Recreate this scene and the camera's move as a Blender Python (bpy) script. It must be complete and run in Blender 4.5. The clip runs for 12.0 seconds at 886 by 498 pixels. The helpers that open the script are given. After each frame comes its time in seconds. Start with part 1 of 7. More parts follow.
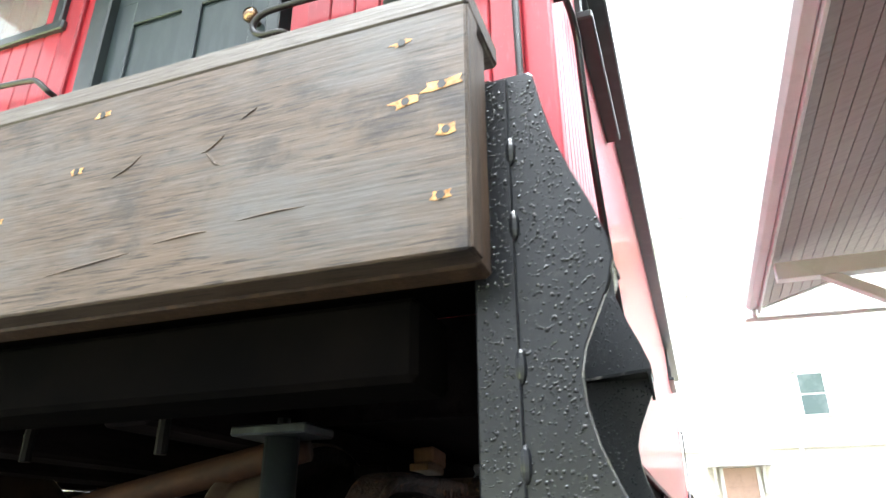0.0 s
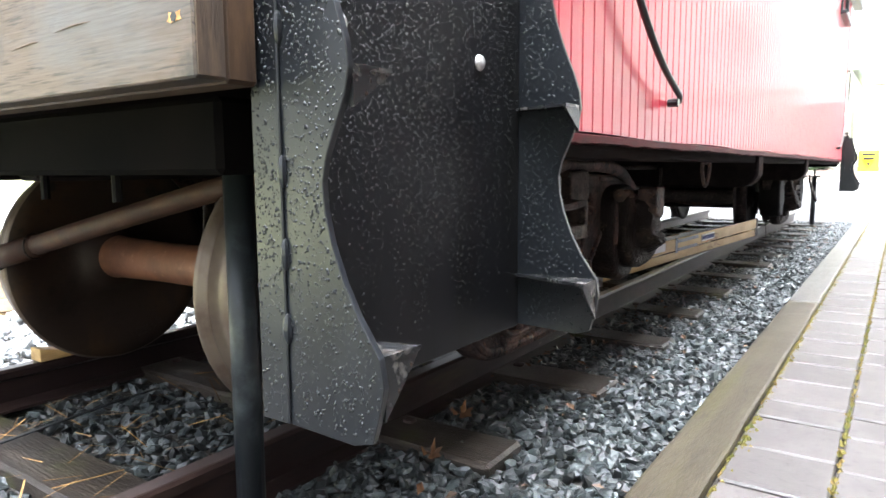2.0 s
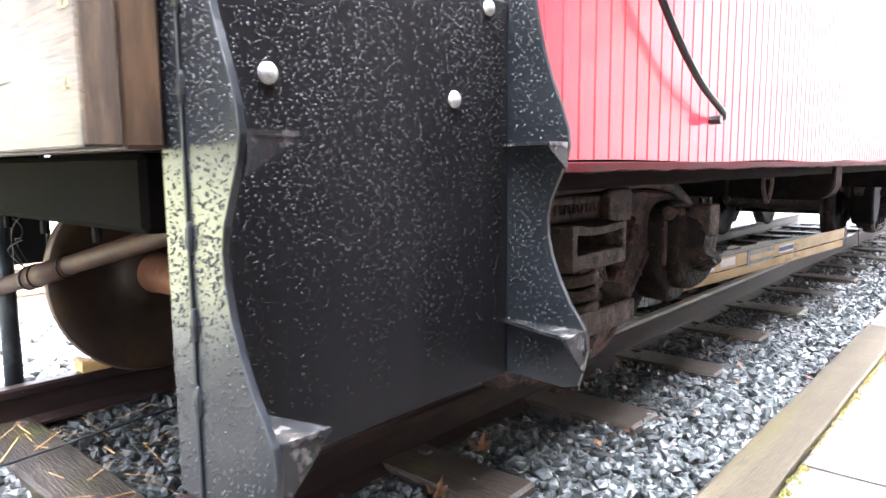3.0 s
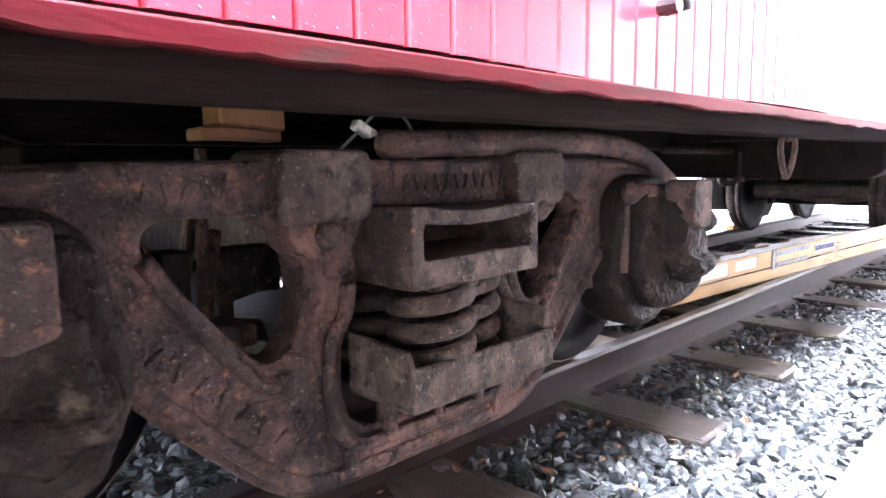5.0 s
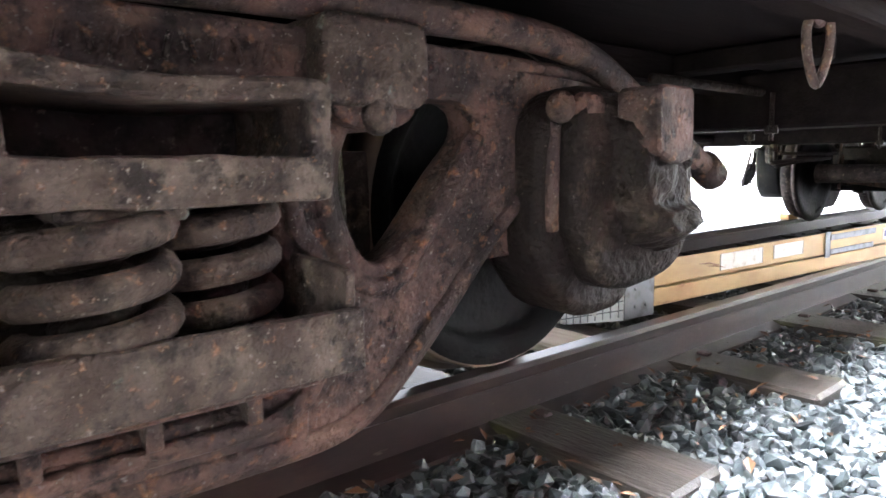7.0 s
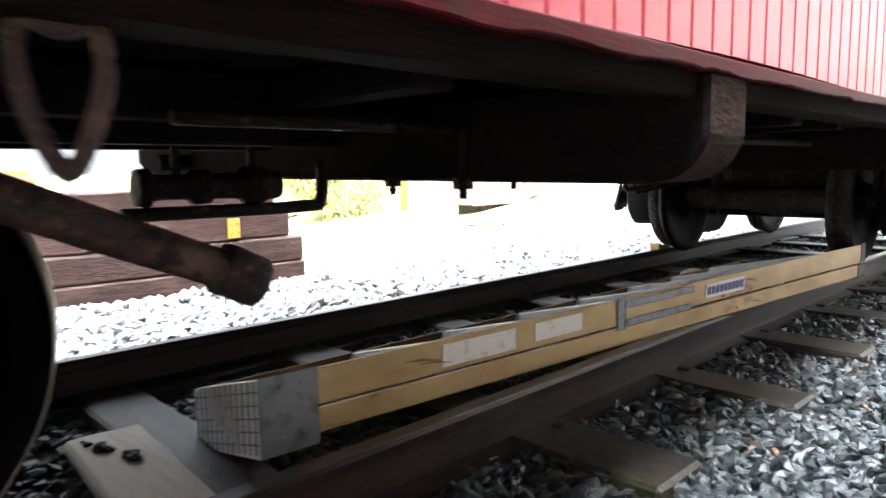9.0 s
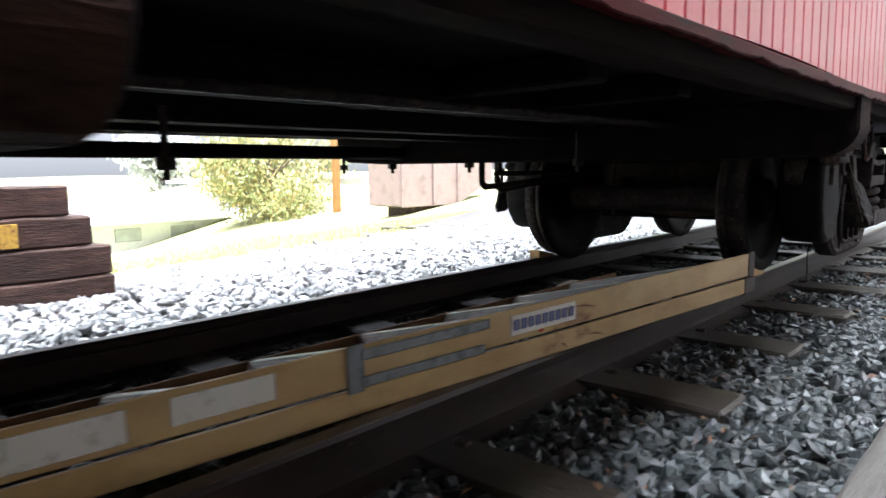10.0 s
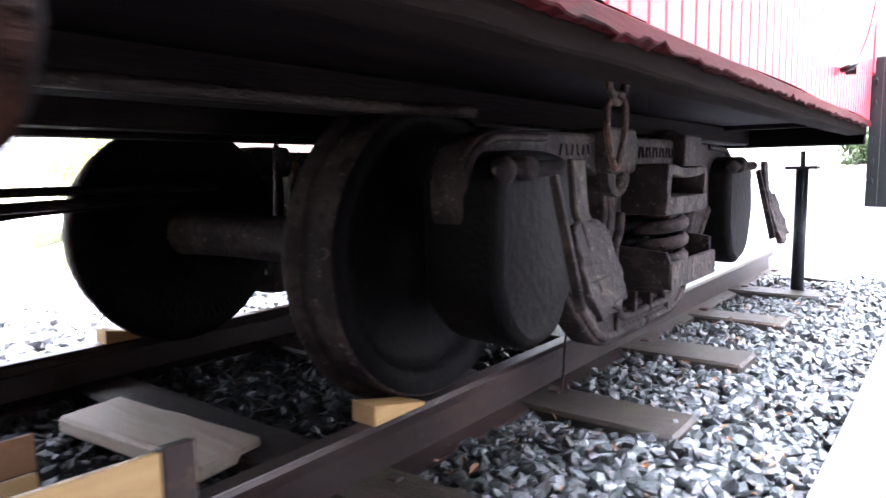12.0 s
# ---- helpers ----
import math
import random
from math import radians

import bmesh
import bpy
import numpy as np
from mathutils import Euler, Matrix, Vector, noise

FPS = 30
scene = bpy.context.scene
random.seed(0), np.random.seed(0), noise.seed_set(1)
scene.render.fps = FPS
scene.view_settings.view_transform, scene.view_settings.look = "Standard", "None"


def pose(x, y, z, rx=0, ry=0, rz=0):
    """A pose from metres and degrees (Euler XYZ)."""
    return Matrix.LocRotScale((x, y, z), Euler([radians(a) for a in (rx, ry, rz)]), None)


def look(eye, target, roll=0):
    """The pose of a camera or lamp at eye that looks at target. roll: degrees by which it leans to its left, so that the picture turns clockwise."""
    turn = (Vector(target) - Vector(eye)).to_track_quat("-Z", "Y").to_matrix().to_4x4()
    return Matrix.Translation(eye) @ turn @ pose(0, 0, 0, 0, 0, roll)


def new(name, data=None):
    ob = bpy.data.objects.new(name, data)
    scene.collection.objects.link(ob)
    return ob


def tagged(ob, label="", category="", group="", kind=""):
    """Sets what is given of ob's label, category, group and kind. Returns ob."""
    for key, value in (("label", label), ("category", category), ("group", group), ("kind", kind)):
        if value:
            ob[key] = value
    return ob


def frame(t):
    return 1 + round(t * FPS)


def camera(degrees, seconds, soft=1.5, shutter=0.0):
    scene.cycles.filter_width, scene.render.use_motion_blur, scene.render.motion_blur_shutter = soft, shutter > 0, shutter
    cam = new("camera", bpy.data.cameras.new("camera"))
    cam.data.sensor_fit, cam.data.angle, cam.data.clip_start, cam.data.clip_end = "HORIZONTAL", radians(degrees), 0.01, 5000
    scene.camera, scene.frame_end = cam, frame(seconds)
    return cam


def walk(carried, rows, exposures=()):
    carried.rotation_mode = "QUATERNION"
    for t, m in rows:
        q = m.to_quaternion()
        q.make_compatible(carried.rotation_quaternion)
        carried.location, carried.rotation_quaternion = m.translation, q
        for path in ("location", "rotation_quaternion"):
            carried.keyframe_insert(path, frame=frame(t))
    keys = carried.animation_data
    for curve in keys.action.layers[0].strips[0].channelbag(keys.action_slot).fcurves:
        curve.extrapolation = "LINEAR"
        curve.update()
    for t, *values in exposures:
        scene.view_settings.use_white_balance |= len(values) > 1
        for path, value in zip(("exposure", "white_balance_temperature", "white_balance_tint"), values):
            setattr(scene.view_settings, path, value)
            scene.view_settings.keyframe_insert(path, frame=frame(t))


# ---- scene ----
cam = camera(67.1, 12.0, shutter=0.25)
PATH = [
    (0, -0.066, 0.027, 0.747, 113.53, 0.17, 20.11),
    (0.5, 0.148, -0.020, 0.807, 112.69, 0.26, 23.67),
    (1, 0.303, 0.072, 0.852, 108.75, 0.32, 28.01),
    (1.5, 0.423, 0.130, 0.880, 94.85, 0.30, 29.77),
    (2, 0.470, 0.189, 0.952, 83.18, 0.40, 34.33),
    (2.5, 0.534, 0.259, 1.042, 83.10, 0.51, 38.84),
    (3, 0.591, 0.406, 1.045, 82.91, 0.49, 41.39),
    (3.5, 0.591, 0.696, 1.053, 82.73, 0.42, 41.52),
    (3.7, 0.570, 0.836, 1.052, 82.84, 0.43, 41.66),
    (5.3, 0.283, 1.753, 0.861, 82.66, 0.72, 46.07),
    (5.5, 0.254, 1.842, 0.826, 82.71, 0.72, 47.40),
    (6, 0.215, 2.087, 0.727, 82.72, 0.72, 49.12),
    (6.5, 0.163, 2.307, 0.678, 82.68, 0.67, 49.32),
    (6.7, 0.155, 2.369, 0.673, 82.80, 0.71, 49.38),
    (8.3, 0.352, 3.024, 0.899, 83.44, 0.95, 49.81),
    (8.5, 0.353, 3.191, 0.867, 83.57, 0.96, 48.45),
    (9, 0.249, 3.785, 0.851, 83.19, 0.82, 45.85),
    (9.5, 0.226, 4.314, 0.765, 83.23, 0.83, 44.24),
    (10, 0.200, 4.967, 0.789, 83.28, 0.88, 42.32),
    (10.5, 0.165, 5.646, 0.788, 83.16, 0.82, 39.64),
    (11, 0.142, 6.351, 0.801, 83.32, 0.80, 39.24),
    (11.5, 0.110, 7.041, 0.828, 83.29, 0.79, 38.36),
    (12, 0.136, 7.673, 0.809, 83.39, 0.86, 37.99),
]
walk(cam, [(t, pose(x, y, z, rx, ry, rz)) for t, x, y, z, rx, ry, rz in PATH],
     exposures=[(0.0, 2.35, 6450, 8), (0.5, 1.4, 6450, 7), (1.0, 1.3, 6400, 7), (1.5, 1.1, 6400, 10), (2.0, 2.65, 6400, 11), (2.5, 3.4, 6350, 16), (3.5, 3.7, 6350, 17), (5.5, 5.05, 6050, 24), (6.5, 4.9, 6150, 17), (8.5, 3.65, 6400, 9), (9.0, 2.85, 6400, 11), (9.5, 1.85, 6350, 12), (10.5, 1.7, 6250, 13), (11.5, 2.4, 6200, 17), (12.0, 3.4, 6050, 23)])

# ---- sky and sun: a bright wet overcast day ----
world = bpy.data.worlds.new("overcast_sky")
scene.world = world
world.use_nodes = True
wn, wl = world.node_tree.nodes, world.node_tree.links
wn.clear()
sky_tex = wn.new("ShaderNodeTexSky")
sky_tex.sky_type = "NISHITA"
sky_tex.sun_disc = False
sky_tex.sun_elevation = radians(81)
sky_tex.sun_rotation = radians(104)
sky_tex.air_density, sky_tex.dust_density = 1.0, 6.0
way = wn.new("ShaderNodeTexCoord")
lift = wn.new("ShaderNodeVectorMath")
lift.operation = "ADD"
lift.inputs[1].default_value = (0.0, 0.0, 0.12)
wl.new(way.outputs["Generated"], lift.inputs[0])
wl.new(lift.outputs[0], sky_tex.inputs["Vector"])
grey = wn.new("ShaderNodeHueSaturation")
grey.inputs["Saturation"].default_value = 0.0
wback = wn.new("ShaderNodeBackground")
wback.inputs["Strength"].default_value = 0.15
wout = wn.new("ShaderNodeOutputWorld")
wl.new(sky_tex.outputs[0], grey.inputs["Color"])
cool = wn.new("ShaderNodeMix")
cool.data_type, cool.blend_type = "RGBA", "MULTIPLY"
cool.inputs["Factor"].default_value = 1.0
cool.inputs["B"].default_value = (0.93, 0.99, 1.07, 1)
wl.new(grey.outputs[0], cool.inputs["A"])
# an overcast sky is brighter overhead than at the horizon
split = wn.new("ShaderNodeSeparateXYZ")
wl.new(way.outputs["Generated"], split.inputs[0])
height = wn.new("ShaderNodeMapRange")
height.inputs["From Min"].default_value, height.inputs["From Max"].default_value = 0.0, 0.9
height.inputs["To Min"].default_value, height.inputs["To Max"].default_value = 0.5, 1.6
wl.new(split.outputs["Z"], height.inputs["Value"])
overcast = wn.new("ShaderNodeMix")
overcast.data_type, overcast.blend_type = "RGBA", "MULTIPLY"
overcast.inputs["Factor"].default_value = 1.0
wl.new(cool.outputs["Result"], overcast.inputs["A"])
wl.new(height.outputs[0], overcast.inputs["B"])
wl.new(overcast.outputs["Result"], wback.inputs["Color"])
wl.new(wback.outputs[0], wout.inputs["Surface"])
sun = new("sun", bpy.data.lights.new("sun", "SUN"))
sun.data.energy, sun.data.angle, sun.data.color = 1.0, radians(60), (1.0, 0.99, 0.98)
sun.matrix_world = look((4, -1, 25), (0, 0, 0))
scene.view_settings.exposure = 0.0

# ---- fitted plan, in metres ----
CX = -1.7575            # middle of the track
HALF = 0.7125           # middle of a rail from the middle of the track
RT = 0.165             # top of rail
SIDE = -0.305          # near side of the car body
WIDE = SIDE - CX       # half the body's width
B0, B1 = 1.69, 12.10   # body's ends
MID = (B0 + B1) / 2
BZ, EAVE = 1.055, 3.44
T1, T2 = 2.725, 10.10  # middles of the two bogies
WB = 0.955             # half a wheelbase
AX = RT + 0.42


# ---- materials ----
def material(name, base, rough=0.6, metal=0.0, spots=(), bump=(), stretch=(1, 1, 1), island=0.0, per_object=0.0, coat=0.0, spec=None):
    """base colour, with spots of other colours (colour, scale, low, high, detail, own stretch if any) and bumps (scale, strength, distance)."""
    m = bpy.data.materials.new(name)
    m.use_nodes = True
    nt = m.node_tree
    n, l = nt.nodes, nt.links
    b = n["Principled BSDF"]
    b.inputs["Roughness"].default_value = rough
    b.inputs["Metallic"].default_value = metal
    if coat:
        b.inputs["Coat Weight"].default_value = coat
        b.inputs["Coat Roughness"].default_value = 0.12
    if spec is not None:
        b.inputs["Specular IOR Level"].default_value = spec
    tc = n.new("ShaderNodeTexCoord")
    mp = n.new("ShaderNodeMapping")
    mp.inputs["Scale"].default_value = stretch
    l.new(tc.outputs["Object"], mp.inputs["Vector"])
    vec = mp.outputs["Vector"]
    if per_object or island:
        if per_object:
            info = n.new("ShaderNodeObjectInfo")
            rnd = info.outputs["Random"]
        else:
            info = n.new("ShaderNodeNewGeometry")
            rnd = info.outputs["Random Per Island"]
        add = n.new("ShaderNodeVectorMath")
        add.operation = "MULTIPLY_ADD"
        l.new(rnd, add.inputs[0])
        add.inputs[1].default_value = (37.0, 91.0, 53.0)
        l.new(vec, add.inputs[2])
        vec = add.outputs[0]
    rgb = n.new("ShaderNodeRGB")
    rgb.outputs[0].default_value = (*base, 1)
    colour = rgb.outputs[0]
    for c, scale, low, high, detail, *own in spots:
        t = n.new("ShaderNodeTexNoise")
        t.inputs["Scale"].default_value = scale
        t.inputs["Detail"].default_value = detail
        t.inputs["Roughness"].default_value = 0.62
        if own:
            mp2 = n.new("ShaderNodeMapping")
            mp2.inputs["Scale"].default_value = own[0]
            l.new(tc.outputs["Object"], mp2.inputs["Vector"])
            l.new(mp2.outputs["Vector"], t.inputs["Vector"])
        else:
            l.new(vec, t.inputs["Vector"])
        r = n.new("ShaderNodeMapRange")
        r.inputs["From Min"].default_value, r.inputs["From Max"].default_value = low, high
        l.new(t.outputs["Fac"], r.inputs["Value"])
        mix = n.new("ShaderNodeMix")
        mix.data_type = "RGBA"
        l.new(r.outputs[0], mix.inputs["Factor"])
        l.new(colour, mix.inputs["A"])
        mix.inputs["B"].default_value = (*c, 1)
        colour = mix.outputs["Result"]
    if per_object or island:
        amount = per_object or island
        r = n.new("ShaderNodeMapRange")
        r.inputs["To Min"].default_value, r.inputs["To Max"].default_value = 1 - amount, 1 + amount
        l.new(rnd, r.inputs["Value"])
        hs = n.new("ShaderNodeHueSaturation")
        l.new(r.outputs[0], hs.inputs["Value"])
        l.new(colour, hs.inputs["Color"])
        colour = hs.outputs[0]
    l.new(colour, b.inputs["Base Color"])
    last = None
    for scale, strength, distance in bump:
        t = n.new("ShaderNodeTexNoise")
        t.inputs["Scale"].default_value = scale
        t.inputs["Detail"].default_value = 6
        l.new(vec, t.inputs["Vector"])
        bp = n.new("ShaderNodeBump")
        bp.inputs["Strength"].default_value = strength
        bp.inputs["Distance"].default_value = distance
        l.new(t.outputs["Fac"], bp.inputs["Height"])
        if last:
            l.new(last, bp.inputs["Normal"])
        last = bp.outputs[0]
    if last:
        l.new(last, b.inputs["Normal"])
    return m


def with_drops(m, scale=230.0, share=0.55, tint=(0.5, 0.53, 0.56), amount=0.4, height=0.002, big=0.28):
    """Rain drops standing on a painted face: small domes with a painted pale glint."""
    nt = m.node_tree
    n, l = nt.nodes, nt.links
    b = n["Principled BSDF"]
    tc = n.new("ShaderNodeTexCoord")
    v = n.new("ShaderNodeTexVoronoi")
    v.inputs["Scale"].default_value = scale
    l.new(tc.outputs["Object"], v.inputs["Vector"])
    sep = n.new("ShaderNodeSeparateColor")
    l.new(v.outputs["Color"], sep.inputs[0])
    size = n.new("ShaderNodeMapRange")
    size.inputs["From Min"].default_value, size.inputs["From Max"].default_value = 1 - share, 1.0
    size.inputs["To Min"].default_value, size.inputs["To Max"].default_value = 0.05, big
    l.new(sep.outputs[0], size.inputs["Value"])
    sub = n.new("ShaderNodeMath")
    sub.operation = "SUBTRACT"
    l.new(size.outputs[0], sub.inputs[0])
    l.new(v.outputs["Distance"], sub.inputs[1])
    dome = n.new("ShaderNodeMapRange")
    dome.inputs["From Min"].default_value, dome.inputs["From Max"].default_value = 0.0, 0.18
    l.new(sub.outputs[0], dome.inputs["Value"])
    bp = n.new("ShaderNodeBump")
    bp.inputs["Strength"].default_value, bp.inputs["Distance"].default_value = 0.9, height
    l.new(dome.outputs[0], bp.inputs["Height"])
    if b.inputs["Normal"].is_linked:
        l.new(b.inputs["Normal"].links[0].from_socket, bp.inputs["Normal"])
    l.new(bp.outputs[0], b.inputs["Normal"])
    mix = n.new("ShaderNodeMix")
    mix.data_type = "RGBA"
    scaled = n.new("ShaderNodeMath")
    scaled.operation = "MULTIPLY"
    scaled.inputs[1].default_value = amount
    l.new(dome.outputs[0], scaled.inputs[0])
    l.new(scaled.outputs[0], mix.inputs["Factor"])
    l.new(b.inputs["Base Color"].links[0].from_socket, mix.inputs["A"])
    mix.inputs["B"].default_value = (*tint, 1)
    l.new(mix.outputs["Result"], b.inputs["Base Color"])
    return m


RED = with_drops(material("red_gloss_paint", (0.36, 0.026, 0.042), 0.4, spots=[((0.28, 0.018, 0.03), 3.0, 0.4, 0.75, 5), ((0.5, 0.05, 0.07), 40, 0.62, 0.8, 3)], bump=[(60, 0.12, 0.003), (500, 0.08, 0.001)], stretch=(1, 1, 0.2), per_object=0.07, coat=0.3, spec=0.4), 150, 0.3, (0.5, 0.2, 0.22), 0.15, 0.0015)
REDTRIM = material("red_trim_paint", (0.36, 0.014, 0.026), 0.35, spots=[((0.25, 0.01, 0.02), 5, 0.4, 0.7, 4)], bump=[(80, 0.2, 0.003)])
BLACK = material("wet_black_steel", (0.006, 0.0072, 0.0092), 0.3, spots=[((0.013, 0.015, 0.018), 6, 0.45, 0.75, 5), ((0.02, 0.021, 0.022), 60, 0.62, 0.72, 4)], bump=[(220, 0.12, 0.001), (25, 0.1, 0.003)], stretch=(1, 1, 0.6), spec=0.45)
BLACKP = material("black_plate_paint", (0.0032, 0.0034, 0.0042), 0.45, spots=[((0.0068, 0.0065, 0.007), 5, 0.45, 0.75, 6), ((0.0075, 0.0052, 0.0042), 1.6, 0.55, 0.78, 4), ((0.002, 0.002, 0.0022), 16, 0.56, 0.66, 4)], bump=[(160, 0.15, 0.001), (30, 0.12, 0.002)], stretch=(1, 1, 0.05), spec=0.16)
WATER = material("rain_water_on_black", (0.012, 0.013, 0.014), 0.05, spec=0.32)
# pale spots paint sky glint on the tread corners, along with scuffs
LEDGE = material("scuffed_glint_painted_steel", (0.018, 0.019, 0.02), 0.24, 0.3, spots=[((0.16, 0.15, 0.14), 28, 0.52, 0.66, 5), ((0.07, 0.045, 0.03), 45, 0.6, 0.7, 5)], bump=[(120, 0.3, 0.001)])
IRON = with_drops(material("black_handrail_paint", (0.014, 0.014, 0.015), 0.3, bump=[(120, 0.2, 0.001)]), 160, 0.3)
BOLT = material("galvanised_bolt", (0.5, 0.5, 0.49), 0.42, 0.55, spots=[((0.3, 0.29, 0.27), 60, 0.45, 0.7, 4)], bump=[(200, 0.2, 0.001)])
BEAM = material("weathered_beam_wood", (0.062, 0.044, 0.031), 0.5, spots=[((0.09, 0.064, 0.045), 3, 0.42, 0.66, 5, (0.8, 1, 2.2)), ((0.095, 0.069, 0.05), 12, 0.48, 0.62, 4, (0.9, 14, 14)), ((0.024, 0.017, 0.013), 16, 0.54, 0.64, 4, (0.8, 16, 16)), ((0.085, 0.08, 0.076), 2.4, 0.54, 0.7, 5, (0.6, 1, 1.5)), ((0.02, 0.017, 0.016), 5, 0.58, 0.72, 6, (0.9, 1, 1.3))], bump=[(18, 0.3, 0.002), (6, 0.15, 0.002)], stretch=(0.7, 14, 14), spec=0.35)
CAP = material("pale_cap_wood", (0.085, 0.07, 0.058), 0.5, spots=[((0.125, 0.112, 0.1), 2.2, 0.42, 0.66, 5, (0.7, 1, 2)), ((0.05, 0.038, 0.03), 12, 0.5, 0.66, 6, (0.8, 12, 12)), ((0.15, 0.14, 0.13), 9, 0.58, 0.7, 6)], bump=[(18, 0.35, 0.003)], stretch=(0.5, 13, 13))
BROWNBEAM = material("warm_brown_timber", (0.045, 0.026, 0.015), 0.55, spots=[((0.08, 0.046, 0.026), 8, 0.46, 0.66, 6), ((0.024, 0.014, 0.009), 14, 0.52, 0.66, 6)], bump=[(30, 0.4, 0.003)], stretch=(4, 4, 0.6), spec=0.3)
ENDGRAIN = material("dark_end_grain", (0.045, 0.032, 0.024), 0.6, spots=[((0.09, 0.06, 0.04), 14, 0.45, 0.7, 7)], bump=[(60, 0.4, 0.004)], stretch=(1, 4, 0.7), spec=0.25)
RAWWOOD = material("splintered_raw_wood", (0.5, 0.27, 0.09), 0.7, spots=[((0.28, 0.13, 0.04), 60, 0.45, 0.65, 5)], bump=[(80, 0.6, 0.004)])
# underfloor timber, its colour darkened for the shade beneath the car
SHADEWOOD = material("shade_dark_floor_timber", (0.00672, 0.00512, 0.00576), 0.75, spots=[((0.0152, 0.01152, 0.0112), 3, 0.42, 0.72, 7), ((0.00448, 0.00384, 0.00384), 8, 0.5, 0.7, 6)], bump=[(30, 0.4, 0.005)], stretch=(4, 0.4, 4), spec=0.02)
# timber blackened to stand for the shade under the end platforms
SHADEBLACK = material("shade_black_timber", (0.0028, 0.0026, 0.0027), 0.8, spots=[((0.0055, 0.0045, 0.0042), 5, 0.45, 0.7, 6)], bump=[(30, 0.3, 0.004)], spec=0.01)
PIPERUST = material("rust_brown_pipe", (0.037, 0.0175, 0.0115), 0.6, 0.1, spots=[((0.066, 0.029, 0.0155), 9, 0.45, 0.7, 6), ((0.026, 0.0155, 0.012), 20, 0.52, 0.7, 6)], bump=[(70, 0.4, 0.003)], spec=0.2)
WORNEND = material("worn_brown_beam_end", (0.022, 0.0115, 0.0085), 0.65, spots=[((0.03, 0.013, 0.009), 3, 0.45, 0.7, 6), ((0.06, 0.047, 0.039), 4, 0.6, 0.72, 8), ((0.005, 0.0035, 0.003), 9, 0.52, 0.66, 8)], bump=[(30, 0.7, 0.008)], stretch=(1, 1, 3), spec=0.03)
SILLRED = material("dull_red_sill_paint", (0.05, 0.004, 0.006), 0.5, spots=[((0.045, 0.009, 0.009), 4, 0.45, 0.68, 7), ((0.022, 0.013, 0.011), 9, 0.56, 0.7, 7)], bump=[(60, 0.3, 0.003)], stretch=(3, 0.5, 3), spec=0.05)
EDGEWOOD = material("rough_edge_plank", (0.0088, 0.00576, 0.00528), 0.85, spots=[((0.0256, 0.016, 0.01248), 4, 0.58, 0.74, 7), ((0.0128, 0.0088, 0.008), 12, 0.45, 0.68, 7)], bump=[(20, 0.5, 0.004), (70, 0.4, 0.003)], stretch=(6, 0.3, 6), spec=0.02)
RUST = material("rusty_cast_iron", (0.0529, 0.03571, 0.03372), 0.62, 0.0, spots=[((0.1388, 0.08199, 0.06613), 6, 0.46, 0.64, 10), ((0.02248, 0.01719, 0.01785), 4, 0.52, 0.66, 8), ((0.1984, 0.09919, 0.05554), 30, 0.58, 0.7, 8), ((0.01587, 0.0119, 0.0119), 22, 0.53, 0.64, 9), ((0.1587, 0.1428, 0.1349), 85, 0.62, 0.7, 6), ((0.2116, 0.2248, 0.1851), 240, 0.7, 0.74, 2)], bump=[(30, 1.0, 0.012), (110, 1.0, 0.008), (300, 0.7, 0.003)], spec=0.18)
RUSTBOLSTER = material("scaled_rusty_iron", (0.0495, 0.0341, 0.0286), 0.62, 0.05, spots=[((0.1155, 0.0913, 0.077), 8, 0.48, 0.64, 10), ((0.0198, 0.01485, 0.01375), 22, 0.5, 0.62, 9), ((0.176, 0.0935, 0.055), 60, 0.6, 0.7, 6), ((0.187, 0.1705, 0.1562), 120, 0.62, 0.7, 5), ((0.121, 0.143, 0.1265), 18, 0.66, 0.74, 4)], bump=[(45, 1.0, 0.008), (170, 1.0, 0.006), (420, 0.6, 0.002)], spec=0.2)
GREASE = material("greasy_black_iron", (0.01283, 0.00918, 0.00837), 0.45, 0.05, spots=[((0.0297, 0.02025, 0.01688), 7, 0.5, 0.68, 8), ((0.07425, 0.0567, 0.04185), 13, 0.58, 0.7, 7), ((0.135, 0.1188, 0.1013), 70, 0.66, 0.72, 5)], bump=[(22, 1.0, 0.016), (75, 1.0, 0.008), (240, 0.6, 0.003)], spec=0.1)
# dark copies of the bogie irons: shade under the car, besides grease and dirt
GREASESHADE = material("shade_black_greasy_iron", (0.00288, 0.0024, 0.00264), 0.6, 0.0, spots=[((0.00744, 0.00576, 0.00528), 6, 0.5, 0.7, 7), ((0.0168, 0.0114, 0.009), 18, 0.6, 0.72, 6)], bump=[(40, 0.6, 0.006)], spec=0.08)
DIMRUST = material("shade_dark_rusty_iron", (0.024, 0.0186, 0.0198), 0.62, 0.0, spots=[((0.06, 0.0468, 0.0432), 7, 0.45, 0.64, 8), ((0.0168, 0.0144, 0.0144), 18, 0.5, 0.64, 7), ((0.132, 0.108, 0.09), 40, 0.6, 0.7, 6)], bump=[(40, 0.9, 0.008), (150, 0.6, 0.003)], spec=0.08)
AXLE = material("orange_rust_axle", (0.2, 0.085, 0.045), 0.6, 0.1, spots=[((0.12, 0.05, 0.03), 9, 0.42, 0.7, 6), ((0.28, 0.15, 0.09), 30, 0.6, 0.75, 5)], bump=[(60, 0.3, 0.003)])
